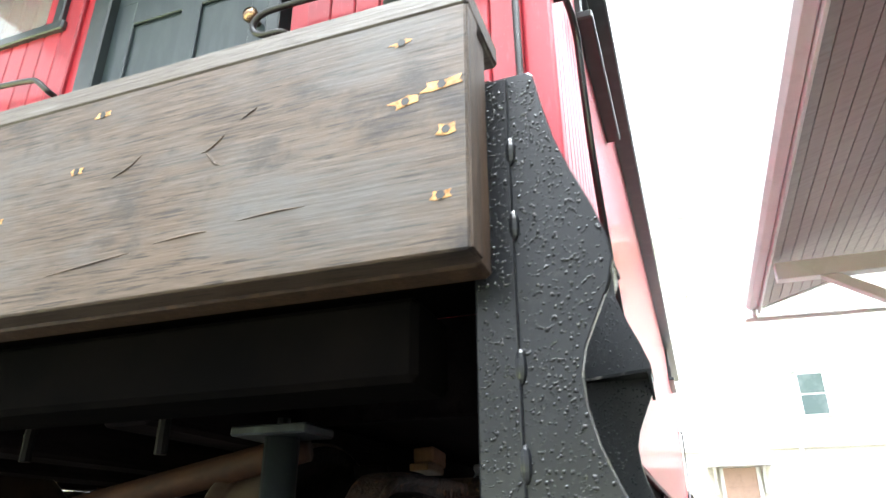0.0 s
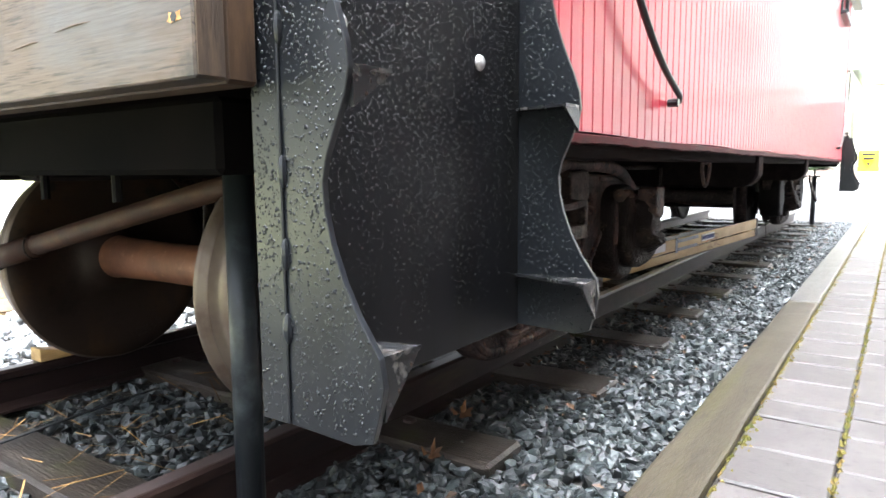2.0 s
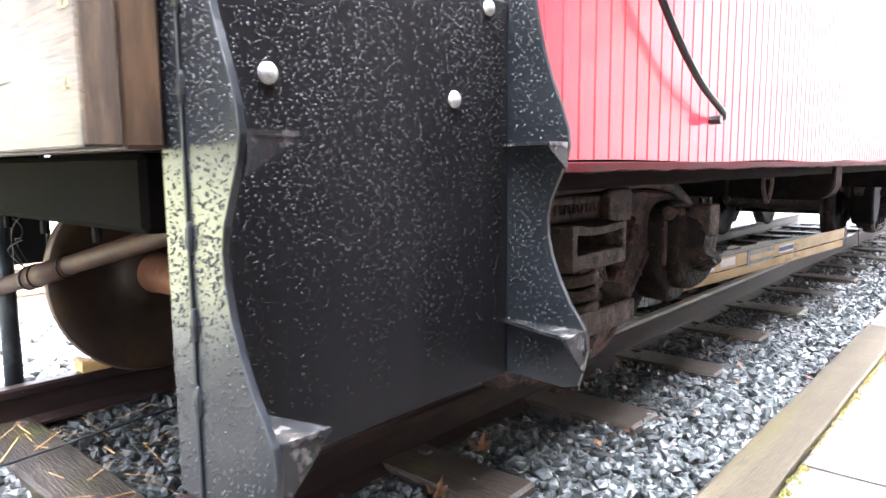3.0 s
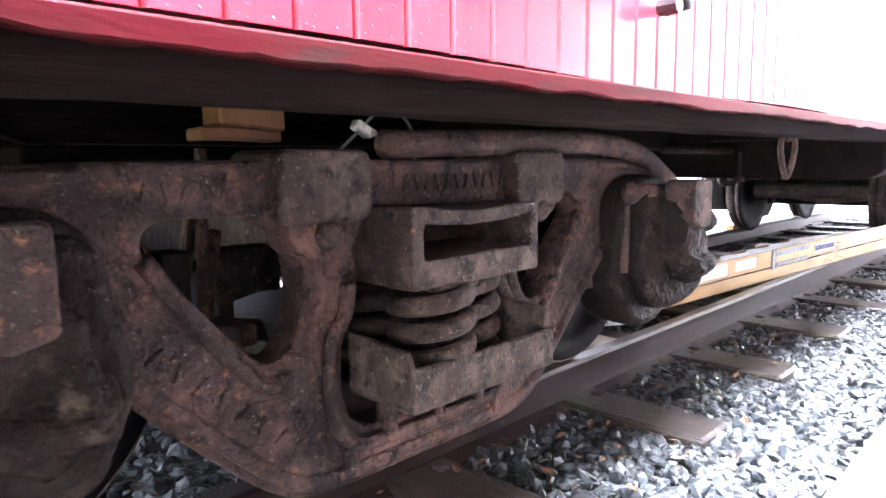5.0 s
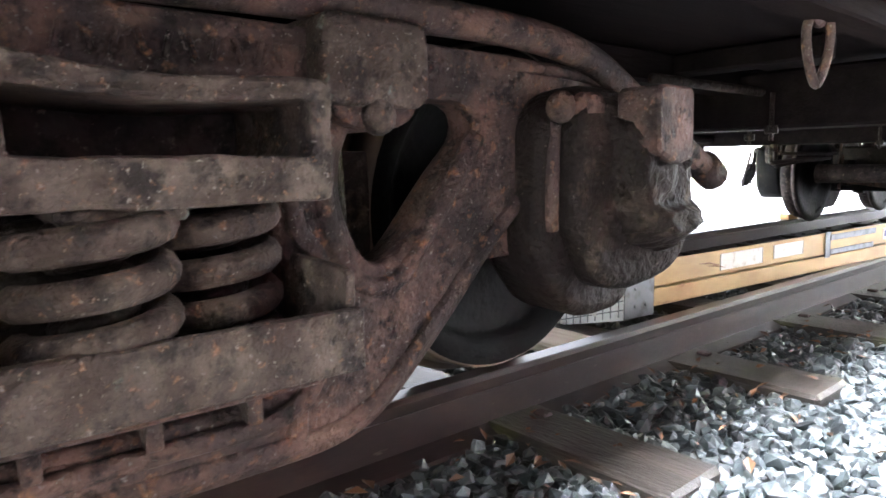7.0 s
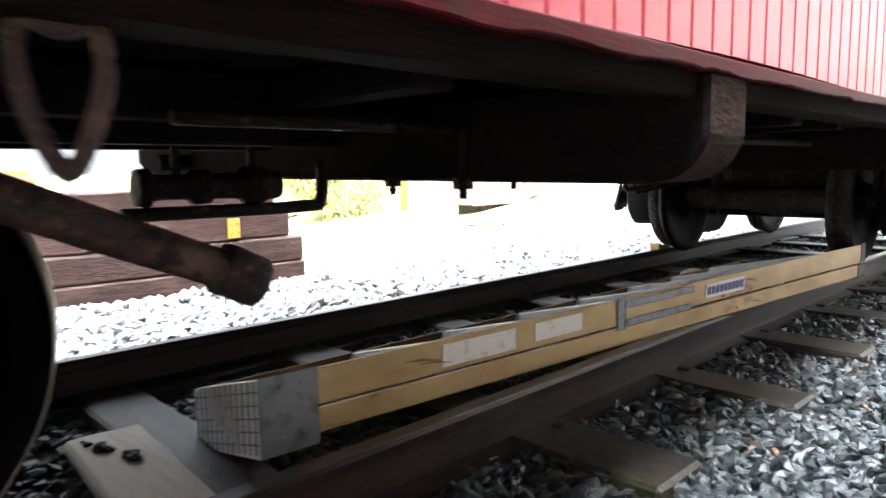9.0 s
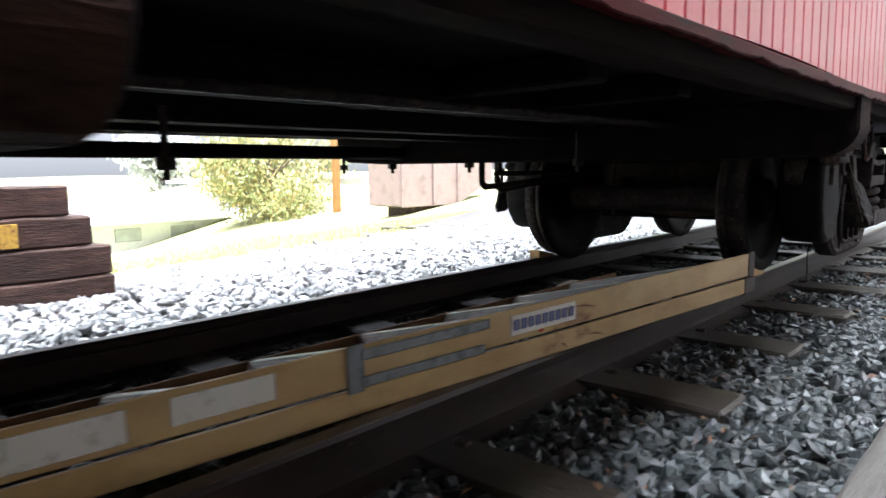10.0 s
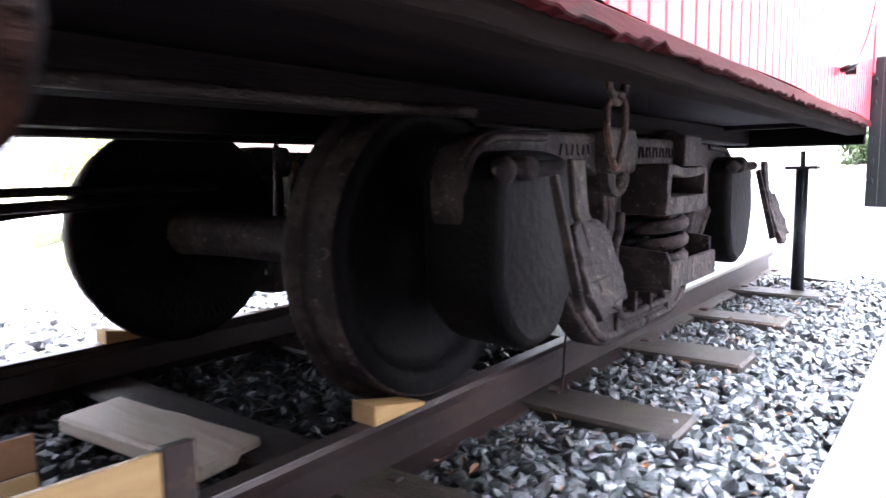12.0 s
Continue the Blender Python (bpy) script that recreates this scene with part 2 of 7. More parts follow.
WHEELM = material("brown_wheel_steel", (0.0295, 0.019, 0.0138), 0.5, 0.2, spots=[((0.088, 0.045, 0.018), 3.5, 0.5, 0.7, 6), ((0.01116, 0.00868, 0.00806), 7, 0.48, 0.68, 6)], bump=[(70, 0.3, 0.002)], spec=0.3)
TREAD = material("worn_wheel_tread", (0.15, 0.115, 0.09), 0.42, 0.4, spots=[((0.08, 0.05, 0.037), 8, 0.45, 0.7, 6)], bump=[(90, 0.2, 0.001)])
RAILM = material("wet_rusty_rail", (0.024, 0.0145, 0.0135), 0.36, 0.2, spots=[((0.048, 0.028, 0.0225), 7, 0.46, 0.7, 8), ((0.014, 0.0095, 0.0095), 16, 0.5, 0.7, 6), ((0.1, 0.085, 0.07), 45, 0.67, 0.74, 5), ((0.07, 0.065, 0.03), 2.5, 0.64, 0.78, 5)], bump=[(50, 0.35, 0.003), (180, 0.3, 0.001)], stretch=(1, 0.3, 1), spec=0.4)
RAILTOP = material("worn_rail_top", (0.075, 0.06, 0.056), 0.3, 0.3, spots=[((0.045, 0.027, 0.024), 9, 0.45, 0.68, 7)], bump=[(60, 0.25, 0.001)], stretch=(1, 0.2, 1))
TIEM = material("weathered_sleeper_wood", (0.02346, 0.01794, 0.0138), 0.42, spots=[((0.05175, 0.04002, 0.03105), 4, 0.46, 0.7, 8), ((0.0138, 0.01069, 0.00828), 15, 0.52, 0.68, 7), ((0.05865, 0.06072, 0.01656), 1.6, 0.56, 0.74, 6, (2.3, 2.3, 2.3)), ((0.00552, 0.00483, 0.00414), 24, 0.64, 0.7, 4)], bump=[(40, 0.7, 0.008)], stretch=(0.5, 4, 4), per_object=0.2, spec=0.4)
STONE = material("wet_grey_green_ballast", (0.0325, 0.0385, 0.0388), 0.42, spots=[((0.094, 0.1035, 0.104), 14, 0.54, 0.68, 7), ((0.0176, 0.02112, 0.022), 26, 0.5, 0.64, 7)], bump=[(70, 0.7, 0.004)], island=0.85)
KERBGREY = material("grey_kerb_timber", (0.08, 0.0736, 0.0656), 0.34, spots=[((0.124, 0.1176, 0.1096), 3, 0.45, 0.7, 8), ((0.048, 0.0432, 0.0368), 9, 0.5, 0.7, 8), ((0.028, 0.0248, 0.0216), 24, 0.6, 0.68, 5)], bump=[(45, 0.7, 0.006)], stretch=(5, 0.35, 4), coat=0.15)
# paler copy of the ballast: open daylight beyond the car painted into the stone
STONE2 = material("far_ballast_lit_copy", (0.306, 0.3145, 0.3145), 0.45, spots=[((0.425, 0.425, 0.4165), 14, 0.5, 0.66, 7), ((0.17, 0.1785, 0.1785), 26, 0.5, 0.64, 7)], bump=[(70, 0.7, 0.004)], island=0.5)
PALEWOOD = material("fresh_pale_wood", (0.66, 0.58, 0.47), 0.6, spots=[((0.5, 0.41, 0.3), 4, 0.5, 0.7, 8), ((0.75, 0.69, 0.6), 9, 0.55, 0.7, 6)], bump=[(40, 0.4, 0.004)], stretch=(0.5, 5, 5))
EARTH = material("dark_ballast_bed", (0.045, 0.04, 0.034), 0.85, spots=[((0.16, 0.165, 0.16), 38, 0.5, 0.66, 7)], bump=[(45, 1.0, 0.02)], spec=0.2)
KERB = material("wet_kerb_timber", (0.043, 0.033, 0.018), 0.45, spots=[((0.069, 0.054, 0.032), 3, 0.45, 0.7, 8), ((0.0245, 0.019, 0.0105), 9, 0.5, 0.7, 8), ((0.052, 0.045, 0.0095), 2.5, 0.54, 0.74, 6), ((0.01469, 0.01273, 0.009792), 24, 0.6, 0.68, 5)], bump=[(45, 0.7, 0.006)], stretch=(5, 0.35, 4), coat=0.08)
PAVER = material("wet_grey_paver", (0.07161, 0.06293, 0.05859), 0.5, spots=[((0.09548, 0.08463, 0.07812), 9, 0.45, 0.7, 6), ((0.04774, 0.04253, 0.03993), 30, 0.55, 0.7, 6)], bump=[(140, 0.5, 0.002), (20, 0.2, 0.004)], per_object=0.14)
PAVER2 = material("grey_paver_rest", (0.07161, 0.06293, 0.05859), 0.5, spots=[((0.09548, 0.08463, 0.07812), 9, 0.45, 0.7, 6), ((0.04774, 0.04253, 0.03993), 30, 0.55, 0.7, 6)], bump=[(140, 0.5, 0.002), (20, 0.2, 0.004)], island=0.14)
MOSS = material("yellow_green_moss", (0.14, 0.119, 0.014), 0.9, spots=[((0.21, 0.133, 0.042), 22, 0.45, 0.6, 6), ((0.07, 0.084, 0.0105), 9, 0.45, 0.65, 6)], bump=[(90, 1.0, 0.01)])
LADM = material("tan_ladder_rail", (0.52, 0.365, 0.17), 0.5, spots=[((0.36, 0.22, 0.085), 5, 0.45, 0.7, 7), ((0.2, 0.06, 0.035), 6, 0.63, 0.72, 5)], bump=[(60, 0.15, 0.001)], stretch=(1, 0.4, 1))
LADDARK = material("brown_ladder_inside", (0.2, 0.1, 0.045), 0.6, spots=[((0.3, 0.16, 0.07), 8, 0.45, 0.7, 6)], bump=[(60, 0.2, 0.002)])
ALU = material("dull_aluminium", (0.86, 0.87, 0.88), 0.45, 0.1, spots=[((0.58, 0.58, 0.58), 12, 0.5, 0.7, 6)], bump=[(120, 0.25, 0.001)])
ZINC = material("dull_zinc_bracket", (0.23, 0.25, 0.265), 0.5, 0.3, spots=[((0.1, 0.1, 0.105), 18, 0.5, 0.7, 6)], bump=[(100, 0.2, 0.001)])
FOOTM = material("rusty_dark_foot", (0.03, 0.02, 0.018), 0.55, 0.2, spots=[((0.07, 0.04, 0.028), 25, 0.5, 0.66, 6)], bump=[(80, 0.4, 0.002)])
DARKGLASS = material("dark_window_glass", (0.07, 0.1, 0.1), 0.08, spots=[((0.12, 0.15, 0.15), 1.5, 0.45, 0.7, 4)])
STICKER = material("scuffed_white_label", (0.72, 0.71, 0.67), 0.6, spots=[((0.5, 0.47, 0.4), 22, 0.55, 0.7, 6)])
BLUE = material("blue_print", (0.16, 0.18, 0.34), 0.6, spots=[((0.2, 0.2, 0.3), 50, 0.55, 0.65, 4)])
REDPRINT = material("red_print", (0.5, 0.03, 0.03), 0.6)
CREOSOTE = material("creosoted_timber", (0.045, 0.026, 0.021), 0.7, spots=[((0.1, 0.06, 0.047), 3, 0.42, 0.7, 8), ((0.025, 0.016, 0.014), 10, 0.5, 0.68, 7)], bump=[(30, 0.8, 0.012)], stretch=(0.6, 0.6, 4), per_object=0.2, spec=0.25)
YELLOWP = material("faded_yellow_mark", (0.55, 0.36, 0.06), 0.7, spots=[((0.2, 0.1, 0.04), 30, 0.5, 0.65, 6)])
CREAMB = material("cream_board", (0.5, 0.4, 0.27), 0.65, spots=[((0.4, 0.31, 0.2), 5, 0.48, 0.7, 6), ((0.58, 0.5, 0.38), 9, 0.55, 0.7, 5)], bump=[(50, 0.3, 0.002)], stretch=(4, 0.5, 4))
LUMBER = material("pale_cut_lumber", (0.55, 0.36, 0.15), 0.65, spots=[((0.4, 0.24, 0.09), 8, 0.45, 0.7, 6)], bump=[(60, 0.3, 0.002)], stretch=(4, 0.6, 4))
# grass and shrub colours are lightened to carry the bright haze
GRASSM = material("wet_grass_hazed", (0.36, 0.37, 0.17), 0.85, spots=[((0.46, 0.43, 0.24), 1.2, 0.42, 0.65, 6), ((0.24, 0.28, 0.1), 6, 0.5, 0.7, 6)], bump=[(60, 0.8, 0.02)], island=0.25)
LEAFM = material("turning_leaves_hazed", (0.24, 0.27, 0.11), 0.6, spots=[((0.48, 0.34, 0.14), 1.1, 0.48, 0.62, 4)], island=0.35)
LEAFG = material("green_leaves", (0.05, 0.085, 0.03), 0.6, island=0.4)
# distance haze is painted into the leaf colour; there is no mist volume
HAZEL = material("haze_painted_leaves", (0.55, 0.57, 0.57), 0.8, island=0.15)
BARK = material("grey_bark", (0.12, 0.09, 0.07), 0.9, spots=[((0.06, 0.045, 0.035), 12, 0.45, 0.7, 6)], bump=[(30, 0.8, 0.01)])
DEADLEAF = material("fallen_leaves", (0.1105, 0.04875, 0.0182), 0.6, island=0.5)
STRAW = material("wet_straw", (0.27, 0.15, 0.05), 0.6, island=0.5)
WHITEW = material("white_painted_render", (0.62, 0.62, 0.6), 0.6, spots=[((0.52, 0.52, 0.5), 0.9, 0.5, 0.75, 6)], bump=[(30, 0.15, 0.004)], stretch=(1, 1, 0.3))
BRICKW = material("cream_painted_brick", (0.52, 0.49, 0.42), 0.7, spots=[((0.5, 0.46, 0.38), 3, 0.5, 0.7, 6)], bump=[(60, 0.3, 0.003)], island=0.08)
TRIMW = material("white_trim", (0.66, 0.67, 0.67), 0.5, spots=[((0.54, 0.55, 0.55), 3, 0.55, 0.75, 5)])
DOORTAN = material("tan_door_paint", (0.42, 0.28, 0.22), 0.5, spots=[((0.36, 0.24, 0.19), 4, 0.5, 0.7, 5)])
DARKTRIM = material("black_green_trim", (0.022, 0.03, 0.032), 0.3, spots=[((0.04, 0.05, 0.052), 8, 0.5, 0.7, 5)], bump=[(90, 0.15, 0.001)])
DOORM = material("dark_slate_door_paint", (0.024, 0.036, 0.042), 0.35, spots=[((0.04, 0.055, 0.063), 6, 0.45, 0.7, 6)], bump=[(120, 0.25, 0.001)], stretch=(3, 1, 0.6))
BRASS = material("worn_brass_knob", (0.3, 0.2, 0.13), 0.25, 0.9)
ASPHALT = material("wet_asphalt", (0.07, 0.07, 0.075), 0.28, spots=[((0.1, 0.1, 0.105), 2, 0.45, 0.7, 6)], bump=[(120, 0.4, 0.004)])
MULCH = material("brown_mulch", (0.09, 0.065, 0.05), 0.9, spots=[((0.16, 0.12, 0.095), 22, 0.5, 0.66, 6)], bump=[(30, 1.0, 0.03)])
CONC = material("pale_concrete_kerb", (0.4, 0.39, 0.37), 0.7, spots=[((0.3, 0.29, 0.27), 6, 0.45, 0.7, 6)], bump=[(60, 0.3, 0.003)])
SOFFIT = material("mauve_soffit_boards", (0.35, 0.305, 0.3), 0.6, spots=[((0.29, 0.25, 0.245), 5, 0.45, 0.7, 7)], bump=[(50, 0.2, 0.002)], stretch=(0.4, 4, 1), per_object=0.06)
ROOFM = material("black_tar_roof", (0.03, 0.03, 0.032), 0.6, spots=[((0.06, 0.06, 0.06), 4, 0.5, 0.7, 6)], bump=[(60, 0.4, 0.004)])
SKIP = material("dull_pink_steel", (0.24, 0.175, 0.17), 0.6, spots=[((0.18, 0.125, 0.12), 3, 0.5, 0.7, 6), ((0.3, 0.24, 0.23), 7, 0.6, 0.75, 5)], bump=[(30, 0.2, 0.004)])
POLE = material("orange_brown_pole", (0.4, 0.2, 0.1), 0.8, spots=[((0.3, 0.14, 0.07), 10, 0.45, 0.7, 5)], stretch=(3, 3, 0.5))
JACKM = material("grey_painted_jack", (0.02, 0.024, 0.028), 0.4, 0.2, spots=[((0.055, 0.065, 0.07), 10, 0.5, 0.7, 6)], bump=[(90, 0.2, 0.001)], spec=0.35)
SIGNY = material("yellow_sign_paint", (0.75, 0.55, 0.02), 0.5, spots=[((0.6, 0.42, 0.02), 20, 0.55, 0.75, 4)])
INK = material("black_print", (0.02, 0.02, 0.02), 0.6)
GREYBLOCK = material("grey_far_shopfront", (0.3, 0.32, 0.33), 0.6, spots=[((0.4, 0.42, 0.43), 2, 0.5, 0.7, 5)])
PALEROOF = material("pale_metal_roof", (0.66, 0.67, 0.68), 0.45, 0.2, spots=[((0.55, 0.56, 0.57), 1.5, 0.5, 0.7, 5)])
SIDINGB = material("pale_siding", (0.56, 0.57, 0.58), 0.6, spots=[((0.46, 0.47, 0.48), 4, 0.5, 0.7, 5)])


def glass(name, tint, alpha_rough=0.03):
    m = bpy.data.materials.new(name)
    m.use_nodes = True
    b = m.node_tree.nodes["Principled BSDF"]
    b.inputs["Base Color"].default_value = (*tint, 1)
    b.inputs["Roughness"].default_value = alpha_rough
    b.inputs["Transmission Weight"].default_value = 0.85
    b.inputs["IOR"].default_value = 1.45
    return m


GLASS = glass("window_glass", (0.75, 0.8, 0.8))


# ---- building helpers ----
def flush(bm, mesh):
    bmesh.ops.recalc_face_normals(bm, faces=bm.faces)
    bm.to_mesh(mesh)
    bm.free()
    return mesh


def part(name, bm, mat, parent=None, label="", smooth=False):
    """Links a bmesh, built in world metres, as one mesh object; under a thing or part when given."""
    mesh = flush(bm, bpy.data.meshes.new(name)) if isinstance(bm, bmesh.types.BMesh) else bm
    if mesh.materials:
        mesh.materials.clear()
    for one in (mat if isinstance(mat, (list, tuple)) else [mat]):
        mesh.materials.append(one)
    if smooth:
        mesh.polygons.foreach_set("use_smooth", [True] * len(mesh.polygons))
    ob = new(name, mesh)
    if parent is not None:
        ob.parent = parent
        ob.matrix_parent_inverse = Matrix.Translation(-parent.location) if parent.parent is None else Matrix.Identity(4)
    if label:
        ob["label"] = label
    return ob


def thing(name, label, category, at=(0, 0, 0), group="", kind=""):
    ob = new(name)
    ob.location = at
    ob.empty_display_size = 0.1
    return tagged(ob, label, category, group, kind)


def box(bm, x0, x1, y0, y1, z0, z1, bevel=0.0, turn=None, segments=1):
    """A box between the given faces, with bevelled edges, turned by a matrix about its middle."""
    tmp = bmesh.new()
    c = Vector(((x0 + x1) / 2, (y0 + y1) / 2, (z0 + z1) / 2))
    bmesh.ops.create_cube(tmp, size=1.0, matrix=Matrix.Diagonal((abs(x1 - x0), abs(y1 - y0), abs(z1 - z0), 1)))
    if bevel:
        bmesh.ops.bevel(tmp, geom=list(tmp.edges), offset=bevel, segments=segments, profile=0.5, affect="EDGES")
    m = Matrix.Translation(c)
    if turn is not None:
        m = m @ turn.to_4x4()
    bmesh.ops.transform(tmp, matrix=m, verts=tmp.verts)
    return absorb(bm, tmp)


def absorb(bm, tmp):
    mesh = bpy.data.meshes.new("scratch")
    tmp.to_mesh(mesh)
    tmp.free()
    bm.from_mesh(mesh)
    bpy.data.meshes.remove(mesh)
    return bm


def tube(bm, points, r, seg=10, closed=False, caps=True):
    """A round bar along a line of points; r is one radius or one for each point."""
    pts = [Vector(p) for p in points]
    n = len(pts)
    radii = r if isinstance(r, (list, tuple)) else [r] * n
    rings = []
    side = None
    for i, p in enumerate(pts):
        if closed:
            way = (pts[(i + 1) % n] - pts[i - 1]).normalized()
        else:
            way = (pts[min(i + 1, n - 1)] - pts[max(i - 1, 0)]).normalized()
        if side is None:
            side = way.orthogonal().normalized()
        side = (side - way * side.dot(way)).normalized()
        up = way.cross(side)
        rings.append([bm.verts.new(p + (side * math.cos(a) + up * math.sin(a)) * radii[i]) for a in (2 * math.pi * k / seg for k in range(seg))])
    for i in range(n if closed else n - 1):
        a, b = rings[i], rings[(i + 1) % n]
        for k in range(seg):
            bm.faces.new((a[k], a[(k + 1) % seg], b[(k + 1) % seg], b[k]))
    if caps and not closed:
        bm.faces.new(rings[0][::-1])
        bm.faces.new(rings[-1])
    return bm


def smoothed(points, steps=6):
    """Points of a smooth line through the given ones."""
    p = [Vector(q) for q in points]
    p = [p[0] * 2 - p[1]] + p + [p[-1] * 2 - p[-2]]
    out = []
    for i in range(1, len(p) - 2):
        for k in range(steps):
            t = k / steps
            a, b, c, d = p[i - 1], p[i], p[i + 1], p[i + 2]
            out.append(0.5 * ((2 * b) + (c - a) * t + (2 * a - 5 * b + 4 * c - d) * t * t + (3 * b - a - 3 * c + d) * t ** 3))
    out.append(p[-2])
    return out


def prism(bm, outline, axis, a0, a1, bevel=0.0):
    """A flat outline pushed along an axis: 'x' takes (y, z), 'y' takes (x, z), 'z' takes (x, y)."""
    def place(u, v, a):
        return {"x": (a, u, v), "y": (u, a, v), "z": (u, v, a)}[axis]
    tmp = bmesh.new()
    low = [tmp.verts.new(place(u, v, a0)) for u, v in outline]
    high = [tmp.verts.new(place(u, v, a1)) for u, v in outline]
    tmp.faces.new(low[::-1])
    tmp.faces.new(high)
    n = len(outline)
    for i in range(n):
        tmp.faces.new((low[i], low[(i + 1) % n], high[(i + 1) % n], high[i]))
    if bevel:
        bmesh.ops.recalc_face_normals(tmp, faces=tmp.faces)
        bmesh.ops.bevel(tmp, geom=list(tmp.edges), offset=bevel, segments=1, affect="EDGES")
    return absorb(bm, tmp)


def lathe(bm, profile, centre, axis="x", seg=40, side=1):
    """Turns a profile of (along, radius) round an axis through centre."""
    rings = []
    for u, r in profile:
        ring = []
        for k in range(seg):
            a = 2 * math.pi * k / seg
            p = {"x": (side * u, r * math.cos(a), r * math.sin(a)), "y": (r * math.cos(a), side * u, r * math.sin(a)), "z": (r * math.cos(a), r * math.sin(a), side * u)}[axis]
            ring.append(bm.verts.new(Vector(centre) + Vector(p)))
        rings.append(ring)
    for a, b in zip(rings, rings[1:]):
        for k in range(seg):
            bm.faces.new((a[k], a[(k + 1) % seg], b[(k + 1) % seg], b[k]))
    bm.faces.new(rings[0][::-1])
    bm.faces.new(rings[-1])
    return bm


def plate_mesh(name, outer, holes, x, half, round_edge=0.012):
    """A cast plate in the plane across x, outlined by (y, z), with holes and rounded edges, as a mesh."""
    cu = bpy.data.curves.new(name, "CURVE")
    cu.dimensions, cu.fill_mode = "2D", "BOTH"
    cu.extrude, cu.bevel_depth, cu.bevel_resolution = half - round_edge, round_edge, 2
    for loop in [outer] + holes:
        s = cu.splines.new("POLY")
        s.points.add(len(loop) - 1)
        for q, (y, z) in zip(s.points, loop):
            q.co = (y, z, 0, 1)
        s.use_cyclic_u = True
    ob = bpy.data.objects.new(name, cu)
    scene.collection.objects.link(ob)
    mesh = bpy.data.meshes.new_from_object(ob.evaluated_get(bpy.context.evaluated_depsgraph_get()))
    bpy.data.objects.remove(ob)
    bpy.data.curves.remove(cu)
    mesh.transform(Matrix(((0, 0, 1, x), (1, 0, 0, 0), (0, 1, 0, 0), (0, 0, 0, 1))))
    return mesh


def rounded(loop, r=0.03, steps=4):
    """Rounds the corners of a closed 2D outline."""
    out = []
    n = len(loop)
    for i in range(n):
        p, a, b = Vector(loop[i]), Vector(loop[i - 1]), Vector(loop[(i + 1) % n])
        ra = min(r, (a - p).length * 0.45)
        rb = min(r, (b - p).length * 0.45)
        s, e = p + (a - p).normalized() * ra, p + (b - p).normalized() * rb
        for k in range(steps + 1):
            t = k / steps
            q = s * (1 - t) ** 2 + p * 2 * t * (1 - t) + e * t * t
            out.append((q.x, q.y))
    return out


def dome(bm, centre, r, axis=(1, 0, 0), flat=0.45, seg=14):
    tmp = bmesh.new()
    bmesh.ops.create_uvsphere(tmp, u_segments=seg, v_segments=8, radius=r)
    q = Vector((0, 0, 1)).rotation_difference(Vector(axis)).to_matrix().to_4x4()
    bmesh.ops.transform(tmp, matrix=Matrix.Translation(centre) @ q @ Matrix.Diagonal((1, 1, flat, 1)), verts=tmp.verts)
    return absorb(bm, tmp)


# ---- ground, track bed and surroundings ----
def ground_height(x, y):
    """Flat along the track; falls behind it, rises towards the far building."""
    z = -0.03
    if x < -4.2:
        fall = min(-4.2 - x, 40) * 0.1
        z -= fall * max(0.0, min(1.0, (17 - y + 0.3 * (-4.2 - x)) / 12 + 0.15))
    if y > 13.3 and x < -9:
        z -= min(1.0, (-9 - x) / 6) * 0.4
    if y > 13.6:
        z += min(max(y - 13.6, 0) / 8.4, 1.0) * 0.46 + min(max(y - 22.2, 0) / 4.4, 1.0) * 0.42
    return z


def ground_sheet(name, xs, ys, mat, lift=0.0, parent=None, jitter=0.0):
    bm = bmesh.new()
    rows = [[bm.verts.new((x, y, ground_height(x, y) + lift + random.uniform(-jitter, jitter))) for y in ys] for x in xs]
    for a, b in zip(rows, rows[1:]):
        for j in range(len(ys) - 1):
            bm.faces.new((a[j], b[j], b[j + 1], a[j + 1]))
    return part(name, bm, mat, parent, smooth=True)


def steps(a, b, n):
    return [a + (b - a) * i / n for i in range(n + 1)]


far_x = [-900, -300, -120] + steps(-60, -6, 36) + steps(-5.5, 12, 35) + [30, 80, 300, 900]
far_y = [-900, -300, -80, -30] + steps(-10, 32, 105) + [50, 100, 300, 900]
tagged(ground_sheet("ground", far_x, far_y, GRASSM, -0.05), "wet grass falling away behind the track, paled by painted haze", "ground", kind="structure")
tagged(ground_sheet("track_bed", steps(-4.6, -0.02, 20), steps(-6, 13.3, 60), EARTH, 0.0), "dark bed under the ballast stones", "ground", kind="structure")
road_x = steps(-8.5, 16, 49) + [40]
tagged(ground_sheet("road", road_x, steps(13.45, 22.0, 22), ASPHALT, 0.045), "wet grey asphalt road across the end of the track", "road", kind="structure")
tagged(ground_sheet("planting_bed", road_x, steps(22.3, 27.2, 10), MULCH, 0.06, jitter=0.03), "brown mulch bed before the white building", "ground", kind="structure")
bm = bmesh.new()
for x in range(-24, 24):
    box(bm, x * 1.5, x * 1.5 + 1.49, 22.0, 22.3, 0.3, 0.56, 0.02)
tagged(part("road_kerb", bm, CONC), "pale concrete kerb along the road", "kerb", kind="structure")
bm = bmesh.new()
for k in range(18):
    x = 0.02 - 0.5 * k
    box(bm, x - 0.498, x, 13.3, 13.44, -0.9, ground_height(x - 0.25, 13.35) + 0.05, 0.012)
tagged(part("end_timber", bm, TIEM), "low timber edging at the end of the ballast", "kerb", kind="structure")


